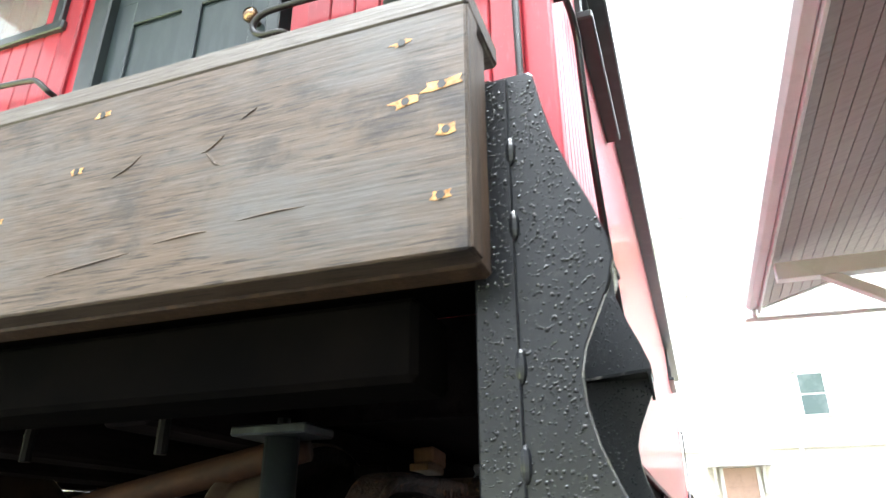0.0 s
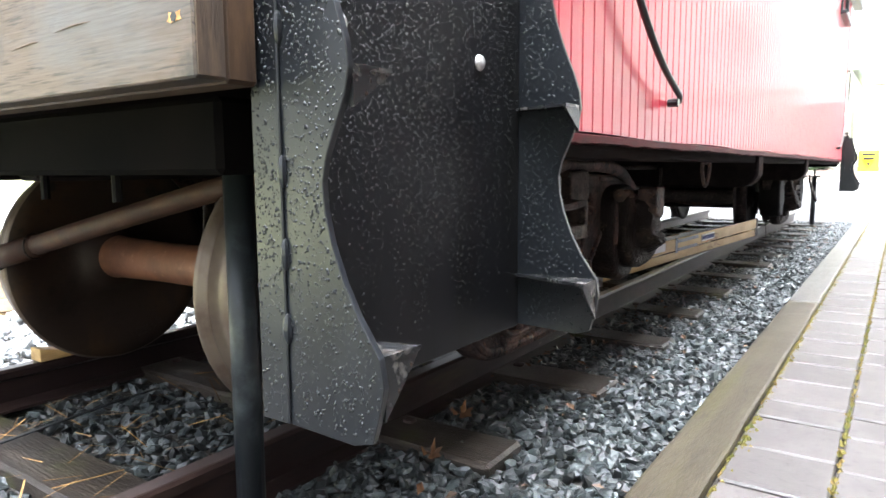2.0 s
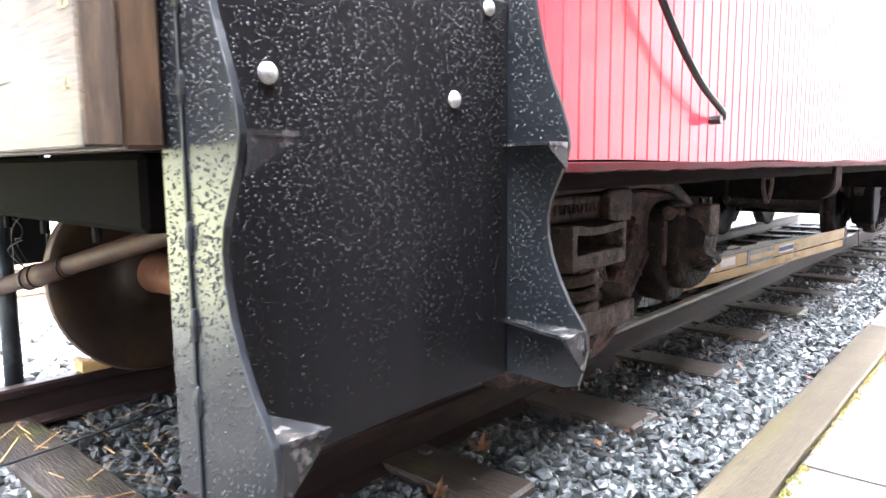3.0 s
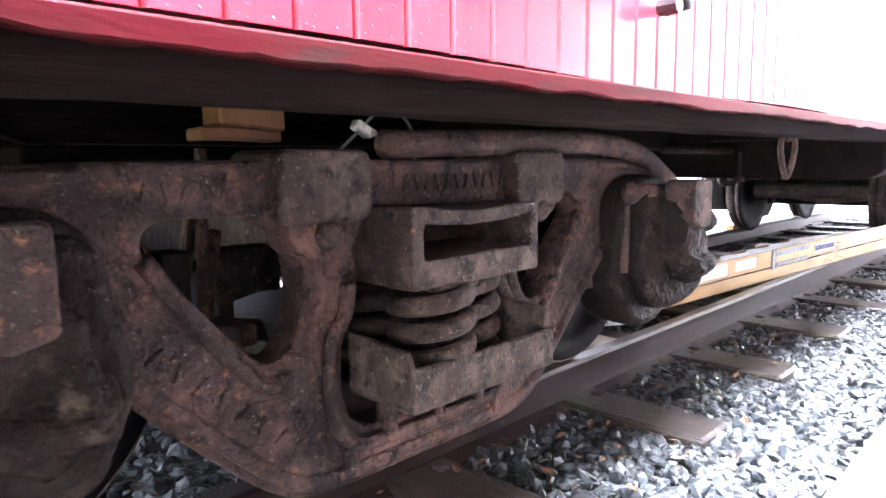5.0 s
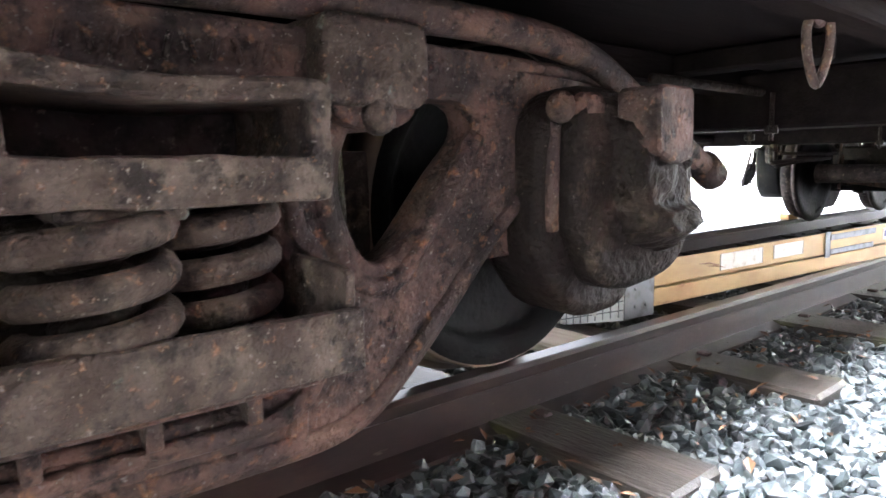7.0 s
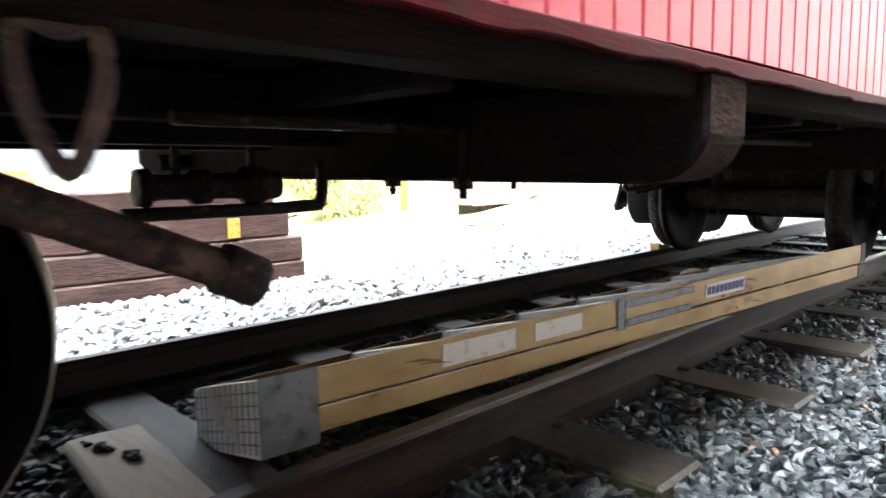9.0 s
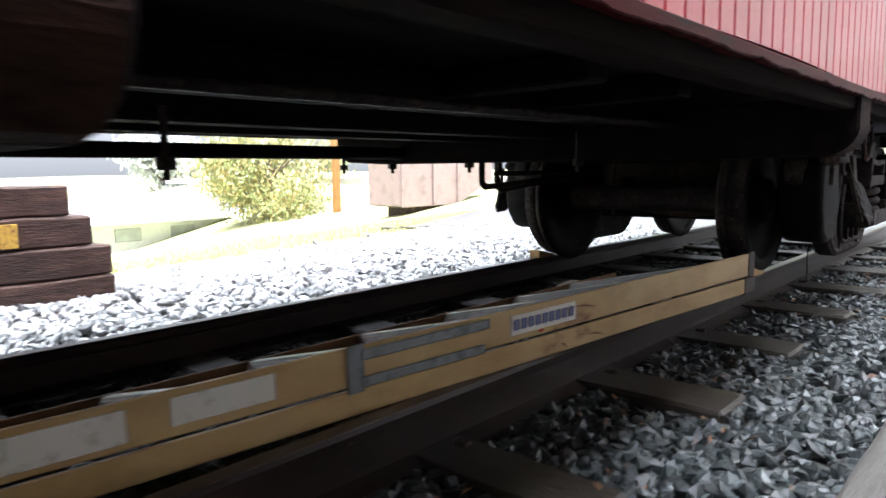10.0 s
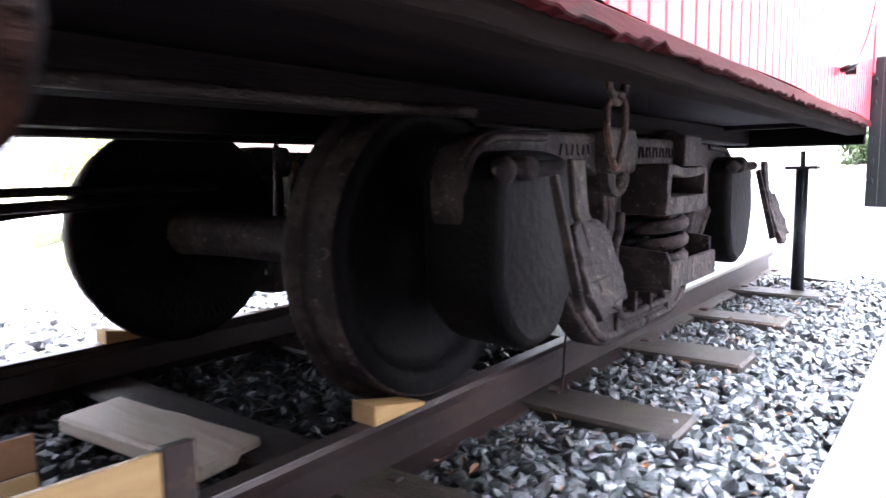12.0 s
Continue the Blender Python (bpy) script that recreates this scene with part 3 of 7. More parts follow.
# ---- ballast: loose stones, uncountable ----
def stones(name, regions, label, seed, mat=STONE):
    rng = np.random.default_rng(seed)
    g = (1 + 5 ** 0.5) / 2
    ico = np.array([(-1, g, 0), (1, g, 0), (-1, -g, 0), (1, -g, 0), (0, -1, g), (0, 1, g), (0, -1, -g), (0, 1, -g), (g, 0, -1), (g, 0, 1), (-g, 0, -1), (-g, 0, 1)]) / 1.9
    tri = np.array([(0, 11, 5), (0, 5, 1), (0, 1, 7), (0, 7, 10), (0, 10, 11), (1, 5, 9), (5, 11, 4), (11, 10, 2), (10, 7, 6), (7, 1, 8), (3, 9, 4), (3, 4, 2), (3, 2, 6), (3, 6, 8), (3, 8, 9), (4, 9, 5), (2, 4, 11), (6, 2, 10), (8, 6, 7), (9, 8, 1)])
    vs, fs, base = [], [], 0
    for x0, x1, y0, y1, density, size, top, heap in regions:
        n = int((x1 - x0) * (y1 - y0) * density)
        px, py = rng.uniform(x0, x1, n), rng.uniform(y0, y1, n)
        for i in range(n):
            s = size * rng.uniform(0.55, 1.45)
            if CX - 1.2 < px[i] < CX + 1.215 and rng.random() < 0.93 and abs((py[i] - 2.02 + 0.425) % 0.85 - 0.425) < 0.105:
                continue
            p = ico * (1 + rng.uniform(-0.36, 0.3, (12, 1)))
            p = p * (np.array((1.15, rng.uniform(0.55, 0.95), rng.uniform(0.42, 0.75))) * s)
            a, b, c = rng.uniform(0, 6.28), rng.normal(0, 0.5), rng.normal(0, 0.5)
            e = np.array(Euler((b, c, a)).to_matrix())
            lump = 0.5 + 0.5 * math.sin(px[i] * 7.3 + py[i] * 4.1) * math.sin(py[i] * 6.2 - px[i] * 3.3)
            z = top + heap * lump + rng.uniform(-0.5, 0.35) * s
            if x1 < -3:
                z += ground_height(px[i], py[i]) + 0.03
            vs.append(p @ e.T + (px[i], py[i], z))
            fs.append(tri + base)
            base += 12
    verts, faces = np.concatenate(vs), np.concatenate(fs)
    mesh = bpy.data.meshes.new(name)
    mesh.from_pydata(verts.tolist(), [], faces.tolist())
    return tagged(part(name, mesh, mat), label, "gravel", kind="stuff")


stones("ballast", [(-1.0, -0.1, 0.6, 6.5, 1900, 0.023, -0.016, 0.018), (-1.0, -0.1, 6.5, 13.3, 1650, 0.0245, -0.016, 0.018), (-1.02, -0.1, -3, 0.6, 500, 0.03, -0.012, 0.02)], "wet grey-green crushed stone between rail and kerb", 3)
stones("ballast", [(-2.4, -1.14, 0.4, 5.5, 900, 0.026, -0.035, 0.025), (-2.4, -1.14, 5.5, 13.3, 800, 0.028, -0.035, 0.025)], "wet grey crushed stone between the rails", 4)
stones("ballast", [(-3.7, -2.54, -1, 13.3, 520, 0.032, -0.02, 0.02), (-5.4, -3.7, 0, 13.3, 330, 0.038, -0.01, 0.02), (-7.5, -5.4, 6, 13.3, 180, 0.045, -0.01, 0.02)], "grey crushed stone beyond the track, daylight put into its colour", 5, STONE2)


# ---- sleepers and rails ----
def sleeper(y, k):
    bm = bmesh.new()
    w = 0.115 + 0.012 * math.sin(k * 2.1)
    box(bm, CX - 1.25 + 0.03 * math.sin(k), CX + 1.24 + 0.025 * math.sin(k * 1.7), y - w, y + w, -0.15, 0.03 + 0.006 * math.sin(k * 3.1), 0.012)
    bmesh.ops.subdivide_edges(bm, edges=[e for e in bm.edges if e.calc_length() > 1.0], cuts=14)
    for v in bm.verts:
        v.co.z += 0.006 * noise.noise(v.co * 6)
        v.co.y += 0.008 * noise.noise(v.co * 4)
    return tagged(part("sleeper", bm, TIEM), "weathered grey-brown wooden sleeper bedded in ballast", "sleeper", group="sleepers under the track")


TIES = [2.02 + 0.85 * k for k in range(-3, 14)]
for k, y in enumerate(TIES):
    sleeper(y, k)

RAILP = [(-0.067, 0.0), (0.067, 0.0), (0.067, 0.012), (0.012, 0.03), (0.009, 0.115), (0.034, 0.128), (0.036, 0.155), (0.028, 0.1645), (-0.028, 0.1645), (-0.036, 0.155), (-0.034, 0.128), (-0.009, 0.115), (-0.012, 0.03), (-0.067, 0.012)]


def rail(x, label):
    t = thing("rail", label, "rail", (x, 5, 0), group="rails of the track")
    bm = bmesh.new()
    prism(bm, [(x + u, v + 0.0005) for u, v in RAILP], "y", -6.0, 13.25)
    part("rail_bar", bm, RAILM, t)
    bm = bmesh.new()
    prism(bm, [(x - 0.027, 0.163), (x + 0.027, 0.163), (x + 0.024, 0.1668), (x - 0.024, 0.1668)], "y", -6.0, 13.25)
    part("running_face", bm, RAILTOP, t, "worn bright running face")
    spike = bmesh.new()
    box(spike, -0.012, 0.012, -0.012, 0.012, -0.02, 0.03, 0.003)
    box(spike, -0.03, 0.012, -0.018, 0.018, 0.022, 0.036, 0.004)
    shared = flush(spike, bpy.data.meshes.new("spike"))
    shared.materials.append(RUST)
    for y in TIES:
        for s in (1, -1):
            ob = new("spike", shared)
            ob.parent = t
            ob.matrix_parent_inverse = Matrix.Translation((-x, -5, 0))
            ob.location = (x + s * 0.083, y + 0.05 * s, 0.004)
            ob.rotation_euler = (0, 0, 0 if s > 0 else math.pi)
    return t


rail(CX + HALF, "rust-brown steel rail with a worn top on spiked sleepers")
rail(CX - HALF, "rust-brown steel rail on the far side of the track")

# ---- timber kerb, moss and pavers ----
for k, (y0, y1) in enumerate(((-4.0, 0.9), (0.906, 5.2), (5.206, 9.2), (9.206, 13.3))):
    bm = bmesh.new()
    box(bm, -0.118, 0.066, y0, y1, -0.12, 0.05, 0.014, segments=2)
    bmesh.ops.subdivide_edges(bm, edges=[e for e in bm.edges if e.calc_length() > 2.0], cuts=30)
    for v in bm.verts:
        v.co += Vector((0.006 * noise.noise(v.co * 3), 0, 0.004 * noise.noise(v.co * 5)))
    tagged(part("kerb_timber", bm, KERB if k < 2 else KERBGREY), "wet mossy landscape timber between ballast and pavers" if k < 2 else "wet grey landscape timber between ballast and pavers", "timber", group="timbers of the kerb")
bm = bmesh.new()
rng = random.Random(8)
for i in range(2600):
    y = rng.uniform(0.8, 12.9)
    x = 0.075 + abs(rng.gauss(0, 0.014)) if i % 3 else 0.365 + rng.gauss(0, 0.007)
    s = rng.uniform(0.005, 0.013)
    z = 0.036
    v = [bm.verts.new((x + s * math.cos(a + i), y + 1.6 * s * math.sin(a + i), z)) for a in (0, 1.57, 3.14, 4.71)]
    top = bm.verts.new((x, y, z + s * rng.uniform(0.8, 1.6)))
    for q in range(4):
        bm.faces.new((v[q], v[(q + 1) % 4], top))
tagged(part("moss", bm, MOSS), "yellow-green moss and litter in the paver joints", "moss", kind="stuff")

# ---- end of the ground; the car ----
caboose = thing("caboose", "red wooden railway caboose with wet vertical boarding and black ironwork", "railway car", (CX, MID, 0))
# backing of the walls, with real window openings
WIN_SIDE = [(2.5, 3.45), (10.4, 11.3)]
WZ0, WZ1 = 2.93, 3.32


def side_wall(sign):
    x1 = CX + sign * (WIDE - 0.022)
    x0 = CX + sign * (WIDE - 0.09)
    bm = bmesh.new()
    box(bm, x0, x1, B0 + 0.02, B1 - 0.02, BZ + 0.005, WZ0)
    box(bm, x0, x1, B0 + 0.02, B1 - 0.02, WZ1, EAVE)
    edges = [B0 + 0.02] + [v for w in WIN_SIDE for v in w] + [B1 - 0.02]
    for a, b in zip(edges[::2], edges[1::2]):
        box(bm, x0, x1, a, b, WZ0, WZ1)
    wall = part("side_wall", bm, REDTRIM, caboose)
    pitch = 0.0826
    n = int((B1 - B0 - 0.04) / pitch)
    profile = [(0.001, -0.002), (0.001, 0.014), (0.0055, 0.0205), (0.0765, 0.0205), (0.081, 0.014), (0.081, -0.002)]
    kinds = {}
    for k in range(n):
        y = B0 + 0.02 + k * pitch
        inside = any(a - 0.04 < y < b - 0.04 for a, b in WIN_SIDE)
        for z0, z1 in (((BZ, WZ0 - 0.001), (WZ1 + 0.001, EAVE)) if inside else ((BZ, EAVE),)):
            if (z0, z1) not in kinds:
                b2 = bmesh.new()
                prism(b2, [(v * sign, u) for u, v in profile], "z", 0, z1 - z0)
                kinds[z0, z1] = flush(b2, bpy.data.meshes.new("siding_board"))
                kinds[z0, z1].materials.append(RED)
            ob = new("siding_board", kinds[z0, z1])
            ob.parent = wall
            ob.location = (x1, y, z0 + 0.004 * math.sin(k * 12.9))
    return wall


def window(centre_y, sign, width):
    xo = CX + sign * WIDE
    y0, y1 = centre_y - width / 2, centre_y + width / 2
    bm = bmesh.new()
    for a, b, c, d in ((y0 - 0.05, y0 + 0.012, WZ0, WZ1), (y1 - 0.012, y1 + 0.05, WZ0, WZ1), (y0 - 0.05, y1 + 0.05, WZ1 - 0.01, WZ1 + 0.06)):
        box(bm, xo - sign * 0.07, xo + sign * 0.028, a, b, c, d, 0.006)
    w = part("window_frame", bm, DARKTRIM, caboose, "black painted window frame")
    bm = bmesh.new()
    box(bm, xo - sign * 0.07, xo + sign * 0.075, y0 - 0.07, y1 + 0.07, WZ0 - 0.045, WZ0 + 0.002, 0.008)
    part("sill", bm, DARKTRIM, w, "black projecting sill")
    for a, b in ((y0 + 0.012, y0 + 0.05), ((y0 + y1) / 2 - 0.025, (y0 + y1) / 2 + 0.025), (y1 - 0.05, y1 - 0.012)):
        bm = bmesh.new()
        box(bm, xo - sign * 0.05, xo - sign * 0.02, a, b, WZ0, WZ1, 0.004)
        part("sash_stile", bm, RED, w, "red sash stile")
    bm = bmesh.new()
    box(bm, xo - sign * 0.038, xo - sign * 0.032, y0, y1, WZ0, WZ1)
    part("pane", bm, GLASS, w)


for sign in (1, -1):
    side_wall(sign)
    for a, b in WIN_SIDE:
        window((a + b) / 2, sign, b - a)
    for y in (B0, B1):
        bm = bmesh.new()
        x = CX + sign * WIDE
        box(bm, x - sign * 0.09, x + sign * 0.006, y - 0.03, y + 0.045 if y == B0 else y + 0.03, 1.3, EAVE, 0.012, segments=2)
        part("corner_post", bm, RED, caboose)


def end_wall(y, out):
    """A boarded end with its door; out is the way it faces along y."""
    bm = bmesh.new()
    dx0, dx1, dz1 = -2.19, -1.36, 3.36
    box(bm, CX - WIDE + 0.09, dx0 - 0.1, y - 0.03, y + 0.03, 1.3, EAVE)
    box(bm, dx1 + 0.1, CX + WIDE - 0.09, y - 0.03, y + 0.03, 1.3, EAVE)
    box(bm, dx0 - 0.1, dx1 + 0.1, y - 0.03, y + 0.03, dz1, EAVE)
    wall = part("end_wall", bm, REDTRIM, caboose)
    # lower end wall coloured dark to stand for the shade under the platform
    bm = bmesh.new()
    box(bm, CX - WIDE + 0.02, CX + WIDE - 0.02, y - 0.028, y + 0.028, BZ - 0.02, 1.3, 0.004)
    part("end_sill", bm, SHADEWOOD, caboose, "dark brown end sill, shade put into its colour")
    b2 = bmesh.new()
    prism(b2, [(0.001, 0.0), (0.001, 0.014 * out), (0.006, 0.021 * out), (0.091, 0.021 * out), (0.096, 0.014 * out), (0.096, 0.0)], "z", 0, EAVE - 1.42)
    mesh = flush(b2, bpy.data.meshes.new("siding_board"))
    mesh.materials.append(RED)
    x = CX - WIDE + 0.07
    while x + 0.098 < CX + WIDE - 0.06:
        if not dx0 - 0.19 < x < dx1 + 0.09:
            ob = new("siding_board", mesh)
            ob.parent = wall
            ob.location = (x, y + 0.03 * out, 1.42)
        x += 0.098
    bm = bmesh.new()
    o = y + out * 0.055
    for a, b in ((dx0 - 0.1, dx0), (dx1, dx1 + 0.1 - 0.04)):
        box(bm, a, b, y - out * 0.03, o, 1.42, dz1 + 0.08, 0.006)
    box(bm, dx0 - 0.1, dx1 + 0.06, y - out * 0.03, o, dz1, dz1 + 0.1, 0.006)
    door = part("door", bm, DARKTRIM, caboose, "dark slate panelled door in a black frame")
    i0, i1 = y - out * 0.02, y + out * 0.012
    bm = bmesh.new()
    w = dx1 - dx0
    for a, b in ((0, 0.11), (w / 2 - 0.05, w / 2 + 0.05), (w - 0.11, w)):
        box(bm, dx0 + a, dx0 + b, i0, i1, 1.42, 2.9, 0.004)
    for a, b in ((dx0, dx0 + 0.11), (dx1 - 0.11, dx1)):
        box(bm, a, b, i0, i1, 2.9, dz1, 0.004)
    for a, b in ((1.42, 1.62), (2.78, 2.94), (dz1 - 0.1, dz1)):
        box(bm, dx0, dx1, i0, i1 - out * 0.001, a, b, 0.004)
    part("door_leaf", bm, DOORM, door, "slate painted rails and stiles")
    for a, b in ((dx0 + 0.11, dx0 + w / 2 - 0.05), (dx0 + w / 2 + 0.05, dx1 - 0.11)):
        bm = bmesh.new()
        box(bm, a - 0.01, b + 0.01, i0 + out * 0.004, i0 + out * 0.016, 1.6, 2.8)
        part("panel", bm, DOORM, door)
    bm = bmesh.new()
    box(bm, dx0 + 0.1, dx1 - 0.1, i0 + out * 0.008, i0 + out * 0.013, 2.92, dz1 - 0.09)
    part("pane", bm, GLASS, door)
    bm = bmesh.new()
    lathe(bm, [(0, 0.012), (0.03, 0.012), (0.04, 0.028), (0.06, 0.033), (0.075, 0.022), (0.08, 0.002)], (dx1 - 0.06, i1, 2.57), "y", 16, out)
    part("door_knob", bm, BRASS, door, "worn brass knob", True)
    # window beside the door
    for a, b in ((-3.1, -2.5),):
        bm = bmesh.new()
        for c in ((a - 0.05, a, 2.86, 3.36), (b, b + 0.05, 2.86, 3.36), (a - 0.05, b + 0.05, 3.34, 3.4), (a - 0.07, b + 0.07, 2.82, 2.87)):
            box(bm, c[0], c[1], y, y + out * 0.075, c[2], c[3], 0.006)
        wf = part("window_frame", bm, DARKTRIM, caboose, "black painted window frame")
        bm = bmesh.new()
        box(bm, a, b, y + out * 0.054, y + out * 0.058, 2.86, 3.35)
        part("pane", bm, GLASS, wf)
        for c, d in ((a, a + 0.05), (b - 0.05, b)):
            bm = bmesh.new()
            box(bm, c, d, y + out * 0.05, y + out * 0.066, 2.87, 3.34, 0.003)
            part("sash_stile", bm, RED, wf, "red sash stile")


end_wall(B0, -1)
end_wall(B1, 1)

# roof, cupola
bm = bmesh.new()
arc = [(CX + (WIDE + 0.1) * math.cos(a), EAVE + 0.36 * math.sin(a)) for a in steps(0.0, math.pi, 24)]
prism(bm, [(x, z + 0.05) for x, z in arc] + [(x, z) for x, z in arc[::-1]], "y", B0 - 0.72, B1 + 0.72)
part("roof", bm, ROOFM, caboose, "black tarred arched roof")
for sign in (1, -1):
    bm = bmesh.new()
    x = CX + sign * (WIDE + 0.03)
    box(bm, x - 0.045, x + 0.07 * sign + 0.02, B0 - 0.7, B1 + 0.7, EAVE - 0.075, EAVE + 0.03, 0.01)
    part("eave_board", bm, DARKTRIM, caboose, "black eave board")
bm = bmesh.new()
for a, b, c, d in ((CX - WIDE + 0.15, CX + WIDE - 0.12, 5.2, 5.26), (CX - WIDE + 0.15, CX + WIDE - 0.12, 7.44, 7.5), (CX + WIDE - 0.18, CX + WIDE - 0.12, 5.26, 7.44), (CX - WIDE + 0.15, CX - WIDE + 0.2, 5.26, 7.44)):
    box(bm, a, b, c, d, EAVE, 4.25, 0.005)
cup = part("cupola", bm, RED, caboose, "red boarded lookout cupola")
bm = bmesh.new()
box(bm, CX - WIDE, CX + WIDE + 0.04, 5.0, 7.7, 4.25, 4.33, 0.02)
part("cupola_roof", bm, ROOFM, cup)
bm = bmesh.new()
for a, b in ((5.4, 6.25), (6.45, 7.3)):
    box(bm, CX + WIDE - 0.13, CX + WIDE - 0.09, a, b, 3.75, 4.15, 0.008)
part("cupola_window", bm, DARKTRIM, cup)

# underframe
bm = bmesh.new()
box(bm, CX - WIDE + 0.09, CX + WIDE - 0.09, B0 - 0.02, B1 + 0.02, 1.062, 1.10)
part("floor", bm, SHADEWOOD, caboose)
for sign in (1, -1):
    bm = bmesh.new()
    x1 = CX + sign * (WIDE + 0.008)
    x0 = CX + sign * (WIDE - 0.12)
    box(bm, x0, x1 - sign * 0.035, B0, B1, 0.978 if sign > 0 else 0.99, 1.052, 0.006)
    bmesh.ops.subdivide_edges(bm, edges=[e for e in bm.edges if e.calc_length() > 5], cuts=120)
    for v in bm.verts:
        v.co.z += 0.006 * noise.noise(v.co * 5)
        v.co.x += 0.003 * noise.noise(v.co * 7)
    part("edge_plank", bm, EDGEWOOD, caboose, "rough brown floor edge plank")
    bm = bmesh.new()
    box(bm, CX + sign * (WIDE - 0.026), CX + sign * (WIDE + 0.002), B0, B1, 1.026, 1.052, 0.003)
    bmesh.ops.subdivide_edges(bm, edges=[e for e in bm.edges if e.calc_length() > 5], cuts=420)
    for v in bm.verts:
        if v.co.z < 1.035:
            worn = 0.35 + 0.65 * max(0.0, min(1.0, (v.co.y - 6) / 3))
            v.co.z += 0.009 * noise.noise(v.co * 6) + 0.012 * worn * noise.noise(v.co * 31) - 0.006 * worn
    part("sill_board", bm, SILLRED, caboose, "dull red painted sill board")
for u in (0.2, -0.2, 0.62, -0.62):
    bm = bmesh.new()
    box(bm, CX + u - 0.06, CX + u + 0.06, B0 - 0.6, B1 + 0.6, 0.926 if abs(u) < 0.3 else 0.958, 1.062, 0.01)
    part("floor_beam", bm, SHADEWOOD, caboose)
for y in (5.02, 7.68):
    bm = bmesh.new()
    x1, x0 = CX + WIDE - 0.008, CX - WIDE + 0.03
    prism(bm, [(x0, 1.03), (x0, 0.9), (x0 + 0.1, 0.845), (x0 + 0.4, 0.83), (x1 - 0.13, 0.815), (x1 - 0.07, 0.825), (x1 - 0.025, 0.855), (x1, 0.9), (x1, 1.03)], "y", y, y + 0.18, 0.01)
    for f in bm.faces:
        f.material_index = 1 if f.calc_center_median().x > x1 - 0.12 and abs(f.normal.y) < 0.5 else 0
    part("needle_beam", bm, [SHADEWOOD, WORNEND], caboose, "dark cross beam with a worn brown rounded end")


# ---- bogies ----
WHEELP = [(0.555, 0.02), (0.555, 0.115), (0.585, 0.135), (0.605, 0.2), (0.597, 0.3), (0.583, 0.35), (0.580, 0.385), (0.580, 0.436), (0.592, 0.445), (0.606, 0.44), (0.618, 0.424), (0.628, 0.42)]
WHEELQ = [(0.628, 0.4202), (0.715, 0.413), (0.722, 0.405)]
WHEELR = [(0.722, 0.405), (0.722, 0.355), (0.69, 0.34), (0.665, 0.3), (0.672, 0.18), (0.69, 0.135), (0.73, 0.125), (0.73, 0.02)]


def ring_faces(profile, centre, side, seg=56):
    bm = bmesh.new()
    rings = []
    for u, r in profile:
        rings.append([bm.verts.new((centre[0] + side * u, centre[1] + r * math.cos(2 * math.pi * k / seg), centre[2] + r * math.sin(2 * math.pi * k / seg))) for k in range(seg)])
    for a, b in zip(rings, rings[1:]):
        for k in range(seg):
            bm.faces.new((a[k], a[(k + 1) % seg], b[(k + 1) % seg], b[k]))
    return bm


def wheelset(b, y, mats):
    bm = bmesh.new()
    lathe(bm, [(-0.96, 0.05), (-0.96, 0.062), (-0.74, 0.062), (-0.72, 0.085), (-0.56, 0.093), (-0.53, 0.088), (-0.2, 0.08), (0.2, 0.08), (0.53, 0.088), (0.56, 0.093), (0.72, 0.085), (0.74, 0.062), (0.96, 0.062), (0.96, 0.05)], (CX, y, AX), "x", 28)
    axle = part("axle", bm, mats[4], b, "rusted axle", True)
    for side in (1, -1):
        bm = ring_faces(WHEELP + WHEELQ + WHEELR, (CX, y, AX), side)
        n = len(WHEELP) + len(WHEELQ) + len(WHEELR)
        for f in bm.faces:
            c = f.calc_center_median()
            u = abs(c.x - CX)
            r = math.hypot(c.y - y, c.z - AX)
            # outer wheel faces take the dark copy, for the shade on that side
            f.material_index = 1 if (0.6 < u < 0.72 and r > 0.4) or (u < 0.6 and r > 0.425) else 2 if u > 0.655 else 0
        part("wheel", bm, [mats[3], TREAD if mats[3] is WHEELM else DIMRUST, GREASESHADE], b, "brown steel wheel with a worn tread", True)
        for k in range(5):
            bm = bmesh.new()
            a = -1.35 + 0.075 * k
            c = Vector((CX + side * 0.584, y + 0.365 * math.cos(a), AX + 0.365 * math.sin(a)))
            box(bm, c.x - 0.006, c.x + 0.006, c.y - 0.008, c.y + 0.008, c.z - 0.016, c.z + 0.016, 0.002, Euler((a + 1.57, 0, 0)).to_matrix())
            part("cast_mark", bm, mats[3], axle)


def coil(bm, centre, z0, z1, r, wire, turns=3.0):
    n = int(turns * 22)
    pts = []
    for k in range(n + 1):
        t = k / n
        a = 2 * math.pi * turns * t + 0.6
        pts.append((centre[0] + r * math.cos(a), centre[1] + r * math.sin(a), z0 + (z1 - z0) * min(1, max(0, (t - 0.04) / 0.92))))
    return tube(bm, pts, wire, 10)


def mirror_z(loop):
    return [(-y, z) for y, z in loop[::-1]]


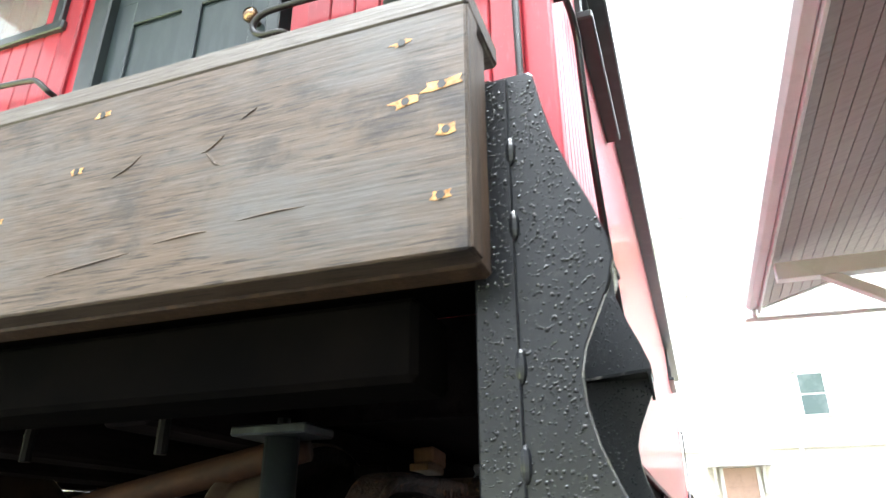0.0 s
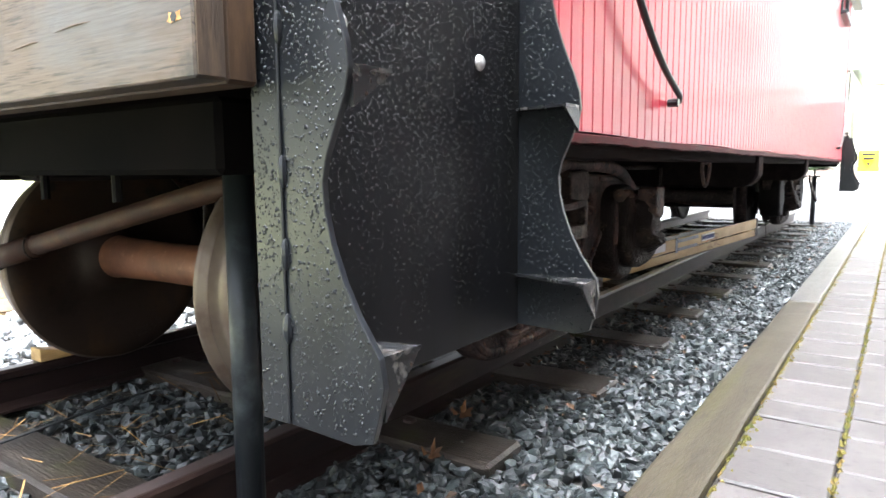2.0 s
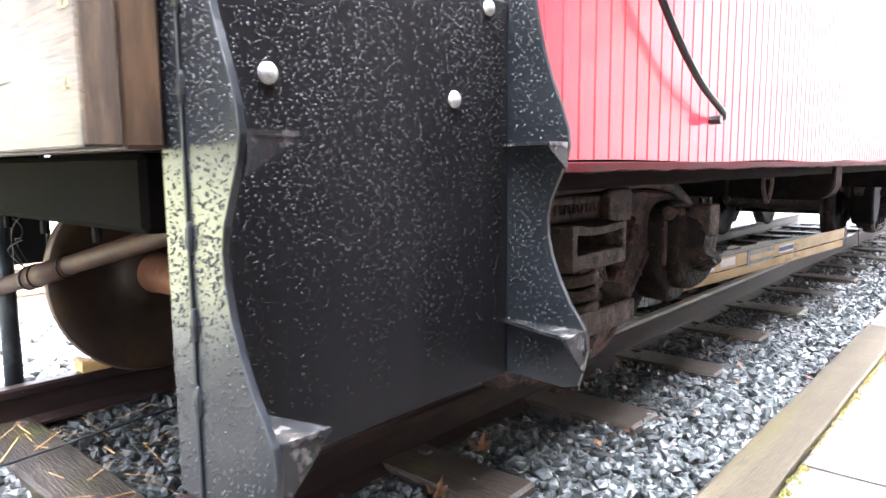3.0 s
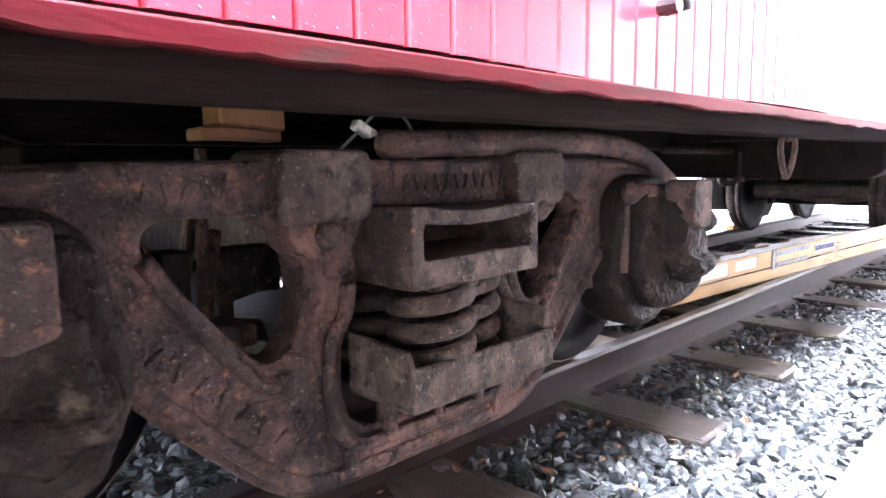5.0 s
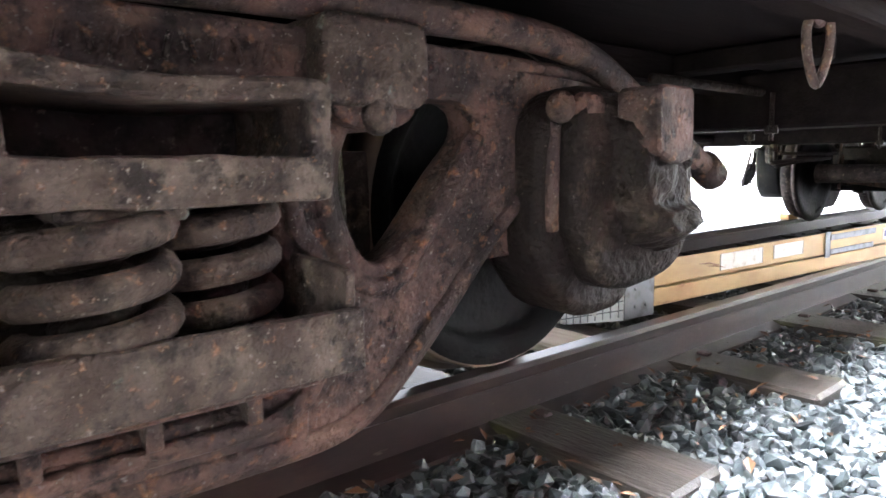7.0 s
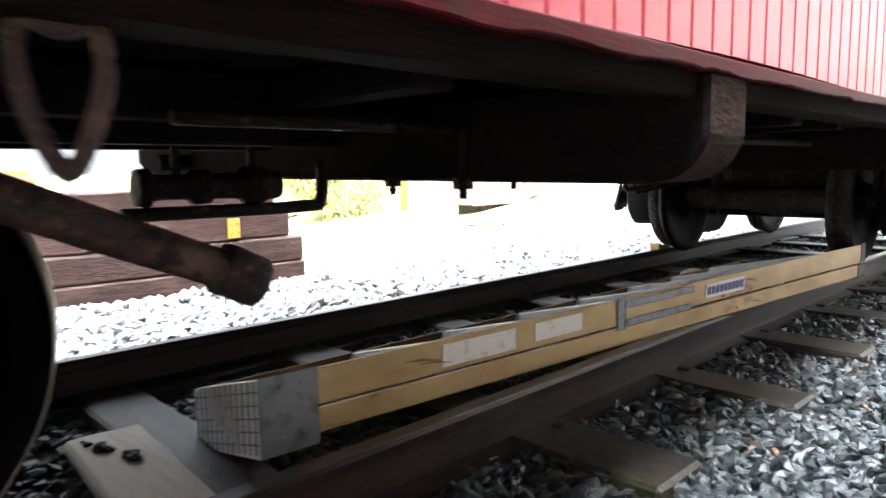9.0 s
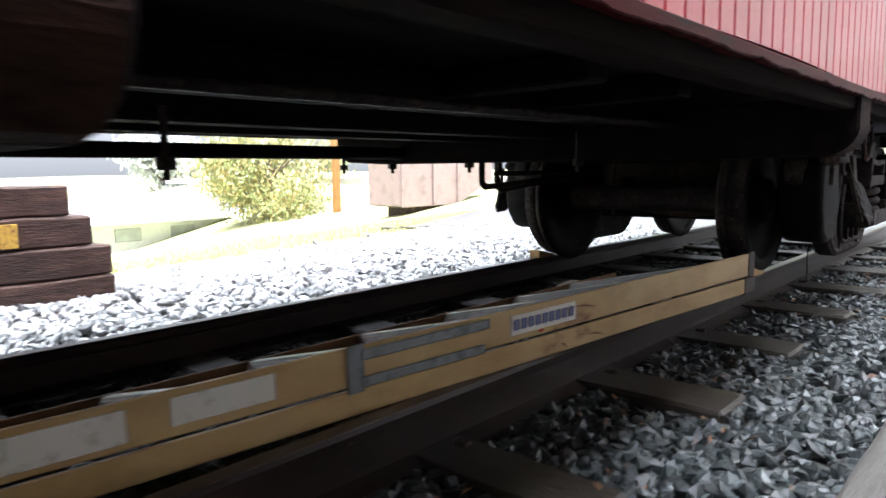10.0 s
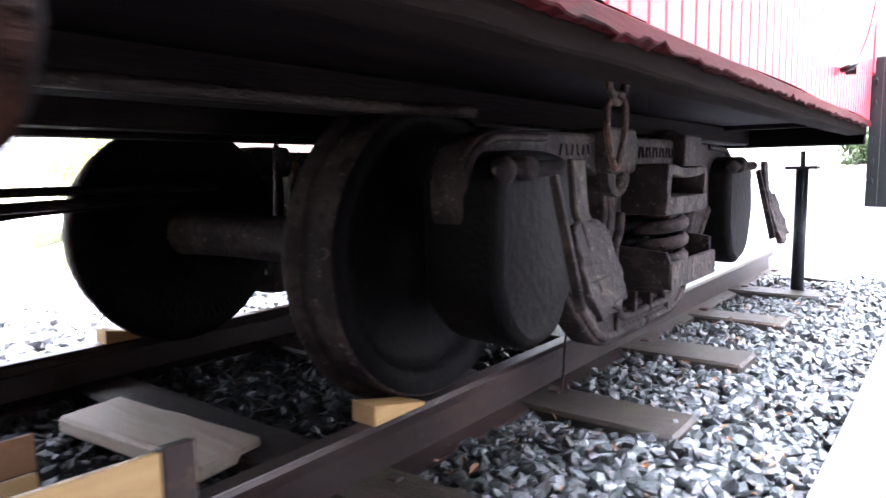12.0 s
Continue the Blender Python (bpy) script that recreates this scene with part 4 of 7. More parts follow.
def side_frame(b, y, side, mats):
    """The cast frame: top bar, two arms, a spring bay between two columns and a jaw over each axle box."""
    xc = CX + side * 0.907
    y -= 0.012
    half = [(0.0, 0.907), (0.7, 0.907), (0.98, 0.9), (1.055, 0.885), (1.115, 0.845), (1.138, 0.78), (1.13, 0.68), (1.095, 0.68), (1.085, 0.77), (1.03, 0.825), (0.93, 0.81), (0.875, 0.765), (0.85, 0.686), (0.7, 0.53), (0.59, 0.412), (0.475, 0.3), (0.395, 0.238), (0.3, 0.216)]
    outer = half[1:] + [(-u, v) for u, v in half[1:][::-1]]
    hole = [(0.45, 0.826), (0.62, 0.836), (0.668, 0.815), (0.679, 0.775), (0.665, 0.735), (0.6, 0.672), (0.478, 0.528), (0.43, 0.505), (0.385, 0.518), (0.35, 0.575), (0.328, 0.655), (0.338, 0.73), (0.372, 0.79)]
    bay = [(-0.19, 0.31), (0.19, 0.31), (0.25, 0.345), (0.272, 0.42), (0.268, 0.53), (0.235, 0.585), (0.222, 0.64), (0.226, 0.826), (-0.226, 0.826), (-0.222, 0.64), (-0.235, 0.585), (-0.268, 0.53), (-0.272, 0.42), (-0.25, 0.345)]
    loops = [rounded(outer, 0.06), rounded(hole, 0.04), rounded(mirror_z(hole), 0.04), rounded(bay, 0.025)]
    mesh = plate_mesh("side_frame", [(y + u, v) for u, v in loops[0]], [[(y + u, v) for u, v in l] for l in loops[1:]], xc, 0.048, 0.014)
    fr = part("side_frame", mesh, mats[0], b, "rusty cast side frame", True)
    # raised rims: round each opening's lower edge, along the lower chord, round the spring bay, round the jaws
    for s in (1, -1):
        for line, r, lift in (
            (((0.665, 0.755), (0.6, 0.66), (0.482, 0.51), (0.43, 0.482), (0.375, 0.497), (0.335, 0.565), (0.31, 0.65), (0.318, 0.73)), 0.021, 0.04),
            (((0.87, 0.755), (0.835, 0.67), (0.7, 0.55), (0.58, 0.432), (0.465, 0.322), (0.385, 0.26), (0.29, 0.238), (0.0, 0.236)), 0.02, 0.042),
            (((0.243, 0.66), (0.256, 0.595), (0.292, 0.54), (0.296, 0.42), (0.272, 0.335), (0.2, 0.292), (0.0, 0.289)), 0.017, 0.058),
            (((0.75, 0.9), (0.98, 0.893), (1.05, 0.876), (1.108, 0.838), (1.126, 0.775), (1.116, 0.69)), 0.012, 0.05),
        ):
            bm = bmesh.new()
            tube(bm, smoothed([(xc + side * lift, y + s * u, v) for u, v in line]), r, 8)
            part("rim", bm, mats[0], fr, smooth=True)
        # thin web that ties the arm to the axle box
        bm = bmesh.new()
        prism(bm, [(y + s * u, v) for u, v in ((0.68, 0.5), (0.87, 0.505), (0.87, 0.74), (0.84, 0.69))], "x", xc - side * 0.01, xc + side * 0.025)
        part("web", bm, mats[0], fr)
        # foot rib below the column
        bm = bmesh.new()
        prism(bm, [(y + s * u, v) for u, v in ((0.225, 0.225), (0.26, 0.225), (0.265, 0.3), (0.235, 0.3))], "x", xc + side * 0.02, xc + side * 0.062, 0.006)
        part("rib", bm, mats[0], fr)
    # added dark plate closing the gap below the springs, in place of shade
    bm = bmesh.new()
    box(bm, CX + side * 0.83, CX + side * 0.86, y - 0.3, y + 0.3, 0.22, 0.402, 0.004)
    part("web", bm, DIMRUST, fr)
    # saddle clips over the top bar, each with a rounded riveted ear
    for u0, u1, low, knob in ((-0.412, -0.212, 0.722, 0.77), (0.302, 0.492, 0.762, 0.78)):
        yc = y + (u0 + u1) / 2
        w = (u1 - u0) / 2
        loop = rounded([(yc - w, 0.93), (yc + w, 0.93), (yc + w + 0.003, 0.82), (yc + w * 0.9, 0.806), (yc - w * 0.9, 0.806), (yc - w - 0.003, 0.82)], 0.018, 4)
        part("clip", plate_mesh("clip", loop, [], xc, 0.096, 0.012), mats[1], fr, "thick saddle clip over the bar", True)
        tab = [(yc - w * 0.9, 0.83), (yc + w * 0.86, 0.83)] + [(yc + w * 0.86 * math.cos(a), 0.8 - (0.8 - low) * math.sin(a)) for a in steps(0, math.pi, 10)]
        part("ear", plate_mesh("ear", tab, [], xc + side * 0.03, 0.052, 0.006), mats[0], fr, smooth=True)
        bm = bmesh.new()
        dome(bm, (xc + side * 0.082, yc + 0.004, knob), 0.034, (side, 0, 0), 0.75)
        part("pin", bm, mats[1], fr, smooth=True)
    # raised cast lettering, too worn to read: plain bars
    for k in range(11):
        bm = bmesh.new()
        u = -0.07 + 0.034 * k
        box(bm, xc + side * 0.043, xc + side * 0.054, y + u, y + u + 0.009, 0.848, 0.888, 0.002, Euler((0.3 if k % 2 else -0.26, 0, 0)).to_matrix())
        part("cast_mark", bm, mats[0], fr)
    for k in range(8):
        bm = bmesh.new()
        u = -0.66 + 0.04 * k
        zc = 0.585 - 0.036 * k
        box(bm, xc + side * 0.042, xc + side * 0.053, y + u, y + u + 0.009, zc - 0.02, zc + 0.02, 0.002, Euler((-0.75 + (0.3 if k % 2 else -0.2), 0, 0)).to_matrix())
        part("cast_mark", bm, mats[0], fr)
    for k in range(6):
        bm = bmesh.new()
        u = -0.66 + 0.036 * k
        box(bm, xc + side * 0.043, xc + side * 0.053, y + u, y + u + 0.008, 0.85, 0.886, 0.002, Euler((0.25 if k % 2 else -0.3, 0, 0)).to_matrix())
        part("cast_mark", bm, mats[0], fr)
    return fr


def bolster_end(b, y, side, mats):
    x1 = CX + side * 1.1065
    x0 = CX + side * 0.78
    outer = rounded([(y - 0.195, 0.655), (y + 0.223, 0.655), (y + 0.223, 0.81), (y - 0.195, 0.82)], 0.008, 2)
    mouth = rounded([(y - 0.17, 0.705), (y + 0.203, 0.705), (y + 0.203, 0.792), (y - 0.17, 0.796)], 0.02, 3)
    bm = bmesh.new()
    bm.from_mesh(plate_mesh("bolster_end", outer, [mouth], (x0 + x1) / 2, abs(x1 - x0) / 2, 0.006))
    bmesh.ops.triangulate(bm, faces=bm.faces[:])
    for cut in (0.12, 0.06, 0.03):
        bmesh.ops.subdivide_edges(bm, edges=[e for e in bm.edges if e.calc_length() > cut], cuts=1)
        bmesh.ops.triangulate(bm, faces=bm.faces[:])
    for v in bm.verts:
        v.co += 0.0035 * noise.noise_vector(v.co * 24) + 0.002 * noise.noise_vector(v.co * 70)
        if v.co.z > 0.78 and abs(v.co.y - y) < 0.17:
            v.co.z -= 0.012 * (1 - ((v.co.y - y) / 0.17) ** 2)
    part("bolster_end", bm, mats[1], b, "scaled rusty bolster end with a hollow mouth")
    for dx, dy in ((1.03, -0.075), (0.95, 0.105), (0.9, -0.12)):
        bm = bmesh.new()
        coil(bm, (CX + side * dx, y + dy), 0.452, 0.632, 0.083, 0.0225, 3.3)
        # the back coil takes a darker iron for the shade it stands in
        part("coil_spring", bm, mats[1] if dx > 0.92 else mats[2], b, "thick rusty coil spring", True)
        bm = bmesh.new()
        coil(bm, (CX + side * dx, y + dy), 0.45, 0.636, 0.042, 0.012, 5.2)
        part("inner_spring", bm, mats[2], b, smooth=True)
    bm = bmesh.new()
    box(bm, CX + side * 0.96, CX + side * 1.088, y - 0.12, y + 0.03, 0.632, 0.654, 0.006)
    part("spring_cap", bm, mats[1], b)
    bm = bmesh.new()
    box(bm, CX + side * 0.8, CX + side * 1.13, y - 0.232, y + 0.248, 0.403, 0.424, 0.004)
    prism(bm, [(CX + side * u, v) for u, v in ((1.118, 0.403), (1.1375, 0.403), (1.1375, 0.492), (1.122, 0.496), (1.118, 0.49))], "y", y - 0.232, y + 0.253, 0.003)
    prism(bm, [(CX + side * u, v) for u, v in ((0.93, 0.42), (1.12, 0.42), (1.12, 0.545), (1.09, 0.552), (0.93, 0.56))], "y", y + 0.234, y + 0.25, 0.003)
    prism(bm, [(CX + side * u, v) for u, v in ((0.93, 0.42), (1.13, 0.42), (1.135, 0.49), (1.118, 0.53), (0.93, 0.545))], "y", y - 0.236, y - 0.218, 0.003)
    part("spring_plank", bm, mats[1], b, "brown pressed steel spring seat")
    bm = bmesh.new()
    box(bm, CX + side * 0.86, CX + side * 1.1, y - 0.2, y + 0.2, 0.383, 0.401, 0.004)
    part("shim", bm, mats[0], b)
    for u in (-0.15, 0.0, 0.15):
        bm = bmesh.new()
        box(bm, CX + side * 0.93, CX + side * 0.985, y + u - 0.012, y + u + 0.012, 0.3, 0.385, 0.004)
        part("rib", bm, mats[0], b)


def journal_box(b, y, side, lid_open, mats):
    x = lambda u: CX + side * u
    loop = rounded([(y - 0.165, 0.79), (y - 0.1, 0.83), (y + 0.1, 0.83), (y + 0.17, 0.79), (y + 0.19, 0.56), (y + 0.11, 0.395), (y - 0.06, 0.38), (y - 0.165, 0.5)], 0.06, 6)
    mesh = plate_mesh("journal_box", loop, [], x(0.935), 0.09 if not lid_open else 0.115, 0.03)
    for v in mesh.vertices:
        v.co += 0.008 * noise.noise_vector(v.co * 10)
    jb = part("journal_box", mesh, mats[2], b, "greasy black axle box", True)
    # hinge pin with its round head, between two knuckles
    bm = bmesh.new()
    tube(bm, [(x(1.045), y - 0.15, 0.812), (x(1.09), y + 0.03, 0.815)], 0.021, 12)
    dome(bm, (x(1.042), y - 0.155, 0.81), 0.034, (0, -1, 0), 0.75)
    tube(bm, [(x(1.055), y - 0.11, 0.812), (x(1.065), y - 0.07, 0.813)], 0.03, 10)
    part("hinge", bm, mats[0], jb, smooth=True)
    bm = bmesh.new()
    tube(bm, smoothed([(x(1.02), y - 0.15, 0.785), (x(1.025), y - 0.16, 0.7), (x(1.025), y - 0.162, 0.6), (x(1.02), y - 0.155, 0.56)]), 0.016, 8)
    part("rib", bm, mats[0], jb, smooth=True)
    if lid_open:
        # a bent arm from the hinge down to a broken caked plate, with a side cheek
        bm = bmesh.new()
        strip = [(0.0, 0.0), (0.012, -0.13), (0.03, -0.16), (0.095, -0.37), (0.08, -0.375), (0.012, -0.165), (-0.006, -0.13), (-0.018, 0.0)]
        prism(bm, [(x(1.15 + u), 0.835 + v) for u, v in strip], "y", y - 0.02, y + 0.05, 0.004)
        part("lid", bm, mats[0], jb, "grey iron lid arm hanging open")
        loop = [(y - 0.05, 0.675), (y + 0.1, 0.675), (y + 0.11, 0.55), (y + 0.105, 0.475), (y + 0.075, 0.49), (y + 0.05, 0.455), (y + 0.01, 0.47), (y - 0.035, 0.445), (y - 0.08, 0.5), (y - 0.075, 0.59)]
        bm = bmesh.new()
        bm.from_mesh(plate_mesh("lid", rounded(loop, 0.012), [], x(1.165), 0.013, 0.005))
        bmesh.ops.triangulate(bm, faces=bm.faces[:])
        bmesh.ops.subdivide_edges(bm, edges=[e for e in bm.edges if e.calc_length() > 0.03], cuts=2)
        m = Matrix.Translation((x(1.165), y, 0.675)) @ Matrix.Rotation(-side * radians(19), 4, "Y") @ Matrix.Translation((-x(1.165), -y, -0.675))
        bmesh.ops.transform(bm, matrix=m, verts=bm.verts)
        for v in bm.verts:
            v.co += 0.01 * noise.noise_vector(v.co * 30)
        part("lid", bm, DIMRUST, jb, "caked iron lid hanging open")
        bm = bmesh.new()
        prism(bm, [(x(1.13), 0.79), (x(1.15), 0.8), (x(1.225), 0.49), (x(1.2), 0.48)], "y", y - 0.1, y - 0.085, 0.003)
        part("lid_cheek", bm, mats[0], jb)
    else:
        loop = rounded([(y - 0.11, 0.81), (y + 0.13, 0.81), (y + 0.165, 0.62), (y + 0.12, 0.47), (y - 0.05, 0.44), (y - 0.13, 0.6)], 0.05, 6)
        bm = bmesh.new()
        bm.from_mesh(plate_mesh("lid", loop, [], x(1.065), 0.045, 0.025))
        for f in bm.faces:
            f.smooth = True
        for v in bm.verts:
            v.co += 0.01 * noise.noise_vector(v.co * 14)
            v.co.x += side * 0.25 * (v.co.y - y)
        part("lid", bm, mats[2], jb, "greasy iron lid", True)
        # crust of dried grease: a lumpy mass with a broken lower edge
        loop = [(y - 0.06, 0.79), (y + 0.1, 0.76), (y + 0.15, 0.66), (y + 0.175, 0.56), (y + 0.15, 0.525), (y + 0.115, 0.535), (y + 0.075, 0.5), (y + 0.03, 0.515), (y - 0.01, 0.53), (y - 0.04, 0.6)]
        bm = bmesh.new()
        tmp = bmesh.new()
        bmesh.ops.create_grid(tmp, x_segments=34, y_segments=34, size=0.2)
        for v in tmp.verts:
            py, pz = y + 0.05 + v.co.x, 0.63 + v.co.y * 1.05
            edge = min((math.hypot(py - q, pz - r) for q, r in rounded(loop, 0.02, 3)))
            inside = 0
            for (q0, r0), (q1, r1) in zip(loop, loop[1:] + loop[:1]):
                if (r0 > pz) != (r1 > pz) and py < q0 + (pz - r0) / (r1 - r0) * (q1 - q0):
                    inside ^= 1
            grow = min(edge / 0.035, 1.0) ** 0.6 if inside else -min(edge / 0.02, 1.0)
            p = Vector((0, py, pz))
            rough = noise.noise(p * 14) * 0.016 + noise.noise(p * 38) * 0.008 + noise.noise(p * 90) * 0.004
            layer = 0.012 * math.sin(pz * 170 + 3 * noise.noise(p * 9)) if pz < 0.62 else 0.0
            v.co = Vector((x(1.12 + grow * (0.055 + 0.03 * (pz < 0.6)) + (rough + layer * 0.5) * (grow > 0)), py, pz))
        bmesh.ops.delete(tmp, geom=[f for f in tmp.faces if all(abs(v.co.x - CX) < 1.085 for v in f.verts)], context="FACES")
        absorb(bm, tmp)
        part("crust", bm, mats[2], jb, "layered crust of dried grease", True)
        bm = bmesh.new()
        prism(bm, rounded([(y - 0.045, 0.72), (y - 0.05, 0.84), (y - 0.03, 0.85), (y + 0.075, 0.85), (y + 0.085, 0.84), (y + 0.085, 0.705), (y + 0.03, 0.69)], 0.012), "x", x(1.1), x(1.2), 0.006)
        part("lug", bm, mats[0], jb, "square rusty lid lug")


def bogie(y, lid_open, label):
    # the rear bogie takes the shaded copies of the same irons
    mats = (DIMRUST, DIMRUST, GREASESHADE, GREASESHADE, DIMRUST) if lid_open else (RUST, RUSTBOLSTER, GREASE, WHEELM, AXLE)
    b = thing("bogie", label, "bogie", (CX, y, RT), group="bogies under the caboose")
    for s in (1, -1):
        wheelset(b, y + s * WB, mats)
    for side in (1, -1):
        side_frame(b, y, side, mats)
        bolster_end(b, y, side, mats)
        for s in (1, -1):
            journal_box(b, y + s * WB, side, lid_open, mats)
    bm = bmesh.new()
    box(bm, CX - 0.86, CX + 0.86, y - 0.2, y + 0.21, 0.62, 0.84, 0.02)
    part("bolster", bm, DIMRUST, b)
    # uprights at its ends are an added dark backing, standing for shade
    bm = bmesh.new()
    box(bm, CX - 0.86, CX + 0.86, y - 0.22, y + 0.23, 0.4, 0.46, 0.01)
    for side in (1, -1):
        box(bm, CX + side * 0.7, CX + side * 0.76, y - 0.24, y + 0.25, 0.4, 0.63, 0.01)
    part("cross_plank", bm, GREASESHADE, b, "dark plank across under the springs")
    for side in (1, -1):
        for v, z0, z1, lean in ((-0.425, 0.5, 0.87, 0.09), (-0.375, 0.42, 0.76, 0.08)):
            bm = bmesh.new()
            x = CX + side * 0.56
            box(bm, x - 0.012, x + 0.012, y + v - 0.016, y + v + 0.016, z0, z1, 0.006, Euler((-lean * 2.0, 0, 0)).to_matrix())
            part("brake_lever", bm, RUST, b)
        bm = bmesh.new()
        prism(bm, [(y + v, z) for v, z in ((-0.345, 0.71), (-0.2, 0.71), (-0.16, 0.66), (-0.16, 0.58), (-0.22, 0.585), (-0.345, 0.56))], "x", CX + side * 0.5, CX + side * 0.55, 0.008)
        prism(bm, [(y + v, z) for v, z in ((-0.36, 0.54), (-0.22, 0.51), (-0.2, 0.45), (-0.36, 0.46))], "x", CX + side * 0.505, CX + side * 0.548, 0.006)
        box(bm, CX + side * 0.51, CX + side * 0.545, y - 0.34, y - 0.3, 0.5, 0.6)
        part("brake_bracket", bm, DIMRUST, b, "grey cast brake bracket")
    for s in (1, -1):
        bm = bmesh.new()
        prism(bm, [(CX - 0.8, 0.52), (CX, 0.42), (CX + 0.8, 0.52), (CX + 0.8, 0.57), (CX, 0.5), (CX - 0.8, 0.57)], "y", y + s * 0.4 - 0.02, y + s * 0.4 + 0.02, 0.006)
        beam = part("brake_beam", bm, RUST, b, "rusty brake beam")
        for side in (1, -1):
            bm = bmesh.new()
            loop = [(y + s * (0.43 + 0.06 * math.cos(a)), AX + 0.3 * math.sin(a)) for a in steps(-0.9, 0.5, 6)] + [(y + s * (0.5 + 0.05 * math.cos(a)), AX + 0.3 * math.sin(a)) for a in steps(0.5, -0.9, 6)]
            prism(bm, loop, "x", CX + side * 0.62, CX + side * 0.72)
            part("brake_shoe", bm, GREASE, beam)
            bm = bmesh.new()
            tube(bm, [(CX + side * 0.66, y + s * 0.42, 0.95), (CX + side * 0.66, y + s * 0.44, 0.52)], 0.014, 8)
            part("hanger", bm, RUST, beam)
    for side in (1,):
        bm = bmesh.new()
        tube(bm, smoothed([(CX + side * u, y + v, z) for u, v, z in ((0.93, -0.12, 0.955), (0.95, 0.35, 0.965), (0.965, 0.72, 0.965), (0.975, 0.95, 0.935), (0.96, 1.15, 0.865), (0.94, 1.4, 0.76), (0.93, 1.6, 0.675))]), 0.034, 12)
        tube(bm, [(CX + 0.931, y + 1.57, 0.69), (CX + 0.929, y + 1.64, 0.655)], 0.046, 12)
        if y < 5:
            part("brake_pipe", bm, RUST, b, "rusty pipe bent down to a capped end", True)
        else:
            bm.free()
    return b


bogie(T1, False, "rusty cast-iron railway bogie with coil springs and closed axle boxes")
bogie(T2, True, "rusty railway bogie, shade in its dark colours, with axle-box lids hanging open")


# ---- end platforms and steps: built once for the front and mirrored for the rear ----
def platform(ymap, front):
    Y = ymap
    E0, E1 = 2 * CX + 0.29, -0.29
    t = caboose
    bm = bmesh.new()
    box(bm, E0, E1, Y(0.737), Y(0.787), 1.072, 1.462, 0.003)
    beam = part("end_beam", bm, BEAM, t, "weathered brown end beam with screw holes")
    bm = bmesh.new()
    box(bm, E0, E1, Y(0.7375), Y(0.9), 1.463, 1.502, 0.003)
    part("cap_board", bm, CAP, beam, "pale grey cap board")
    for s in (1, -1):
        bm = bmesh.new()
        x = CX + s * (E1 - CX)
        box(bm, x - 0.0005, x + s * 0.003, Y(0.741), Y(0.783), 1.076, 1.46)
        part("end_grain", bm, ENDGRAIN, beam)
        bm = bmesh.new()
        box(bm, x - 0.0005, x + s * 0.003, Y(0.742), Y(0.896), 1.4665, 1.4985)
        part("end_grain", bm, ENDGRAIN, beam)
    bm = bmesh.new()
    box(bm, E0 + 0.003, E1 - 0.003, Y(0.788), Y(0.845), 1.07, 1.462, 0.006)
    part("second_beam", bm, BROWNBEAM, t, "warm brown second timber behind the end beam")
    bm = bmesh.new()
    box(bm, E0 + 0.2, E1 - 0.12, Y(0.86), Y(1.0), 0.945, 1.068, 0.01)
    part("lower_beam", bm, SHADEBLACK, t, "timber under the end beam, blackened as shade")
    n = 8
    for k in range(n):
        bm = bmesh.new()
        y0 = 0.902 + k * 0.095
        box(bm, E0 + 0.05, E1 - 0.05, Y(y0), Y(y0 + 0.092), 1.405, 1.447, 0.004)
        part("deck_board", bm, ENDGRAIN, t)
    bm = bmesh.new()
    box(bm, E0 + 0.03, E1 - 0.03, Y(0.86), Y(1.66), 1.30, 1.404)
    part("deck_frame", bm, SHADEBLACK, t)
    if front:
        # splintered screw holes in the beam's face
        for x, z, w, h, tilt in ((-0.326, 1.325, 0.062, 0.017, 0.12), (-0.38, 1.309, 0.046, 0.017, 0.1), (-0.32, 1.25, 0.028, 0.02, 0.1), (-0.328, 1.152, 0.03, 0.014, 0.1), (-0.388, 1.415, 0.034, 0.009, 0.15), (-0.952, 1.425, 0.034, 0.011, 0.1), (-0.982, 1.318, 0.028, 0.012, 0), (-1.14, 1.25, 0.024, 0.012, 0)):
            bm = bmesh.new()
            ring = []
            for k in range(9):
                a = 2 * math.pi * k / 9
                r = 1 + 0.35 * math.sin(k * 2.7 + x * 40)
                dx, dz = w / 2 * r * math.cos(a), h / 2 * r * math.sin(a)
                ring.append((x + dx * math.cos(tilt) - dz * math.sin(tilt), z + dx * math.sin(tilt) + dz * math.cos(tilt)))
            prism(bm, ring, "y", Y(0.7362), Y(0.74))
            hole = part("split_hole", bm, RAWWOOD, beam, "raw orange splintered wood")
            bm = bmesh.new()
            prism(bm, [(x + 0.007 * math.cos(k), z + 0.007 * math.sin(k)) for k in (0, 1, 2, 3, 4, 5)], "y", Y(0.7355), Y(0.738))
            part("screw_hole", bm, INK, beam, "dark screw hole")
        # knot and dark checks in the grain
        for line in (((-0.725, 1.3), (-0.712, 1.302), (-0.694, 1.315), (-0.684, 1.326)), ((-0.718, 1.3), (-0.708, 1.29), (-0.7, 1.281), (-0.698, 1.272)), ((-0.705, 1.284), (-0.696, 1.275), (-0.685, 1.27)), ((-0.66, 1.345), (-0.64, 1.356), (-0.63, 1.362)), ((-0.79, 1.155), (-0.72, 1.16), (-0.69, 1.16)), ((-0.64, 1.168), (-0.58, 1.172), (-0.53, 1.172)), ((-1.0, 1.13), (-0.9, 1.14), (-0.83, 1.147)), ((-0.9, 1.29), (-0.87, 1.302), (-0.845, 1.322))):
            bm = bmesh.new()
            pts = smoothed([(x, Y(0.7372), z) for x, z in line], 4)
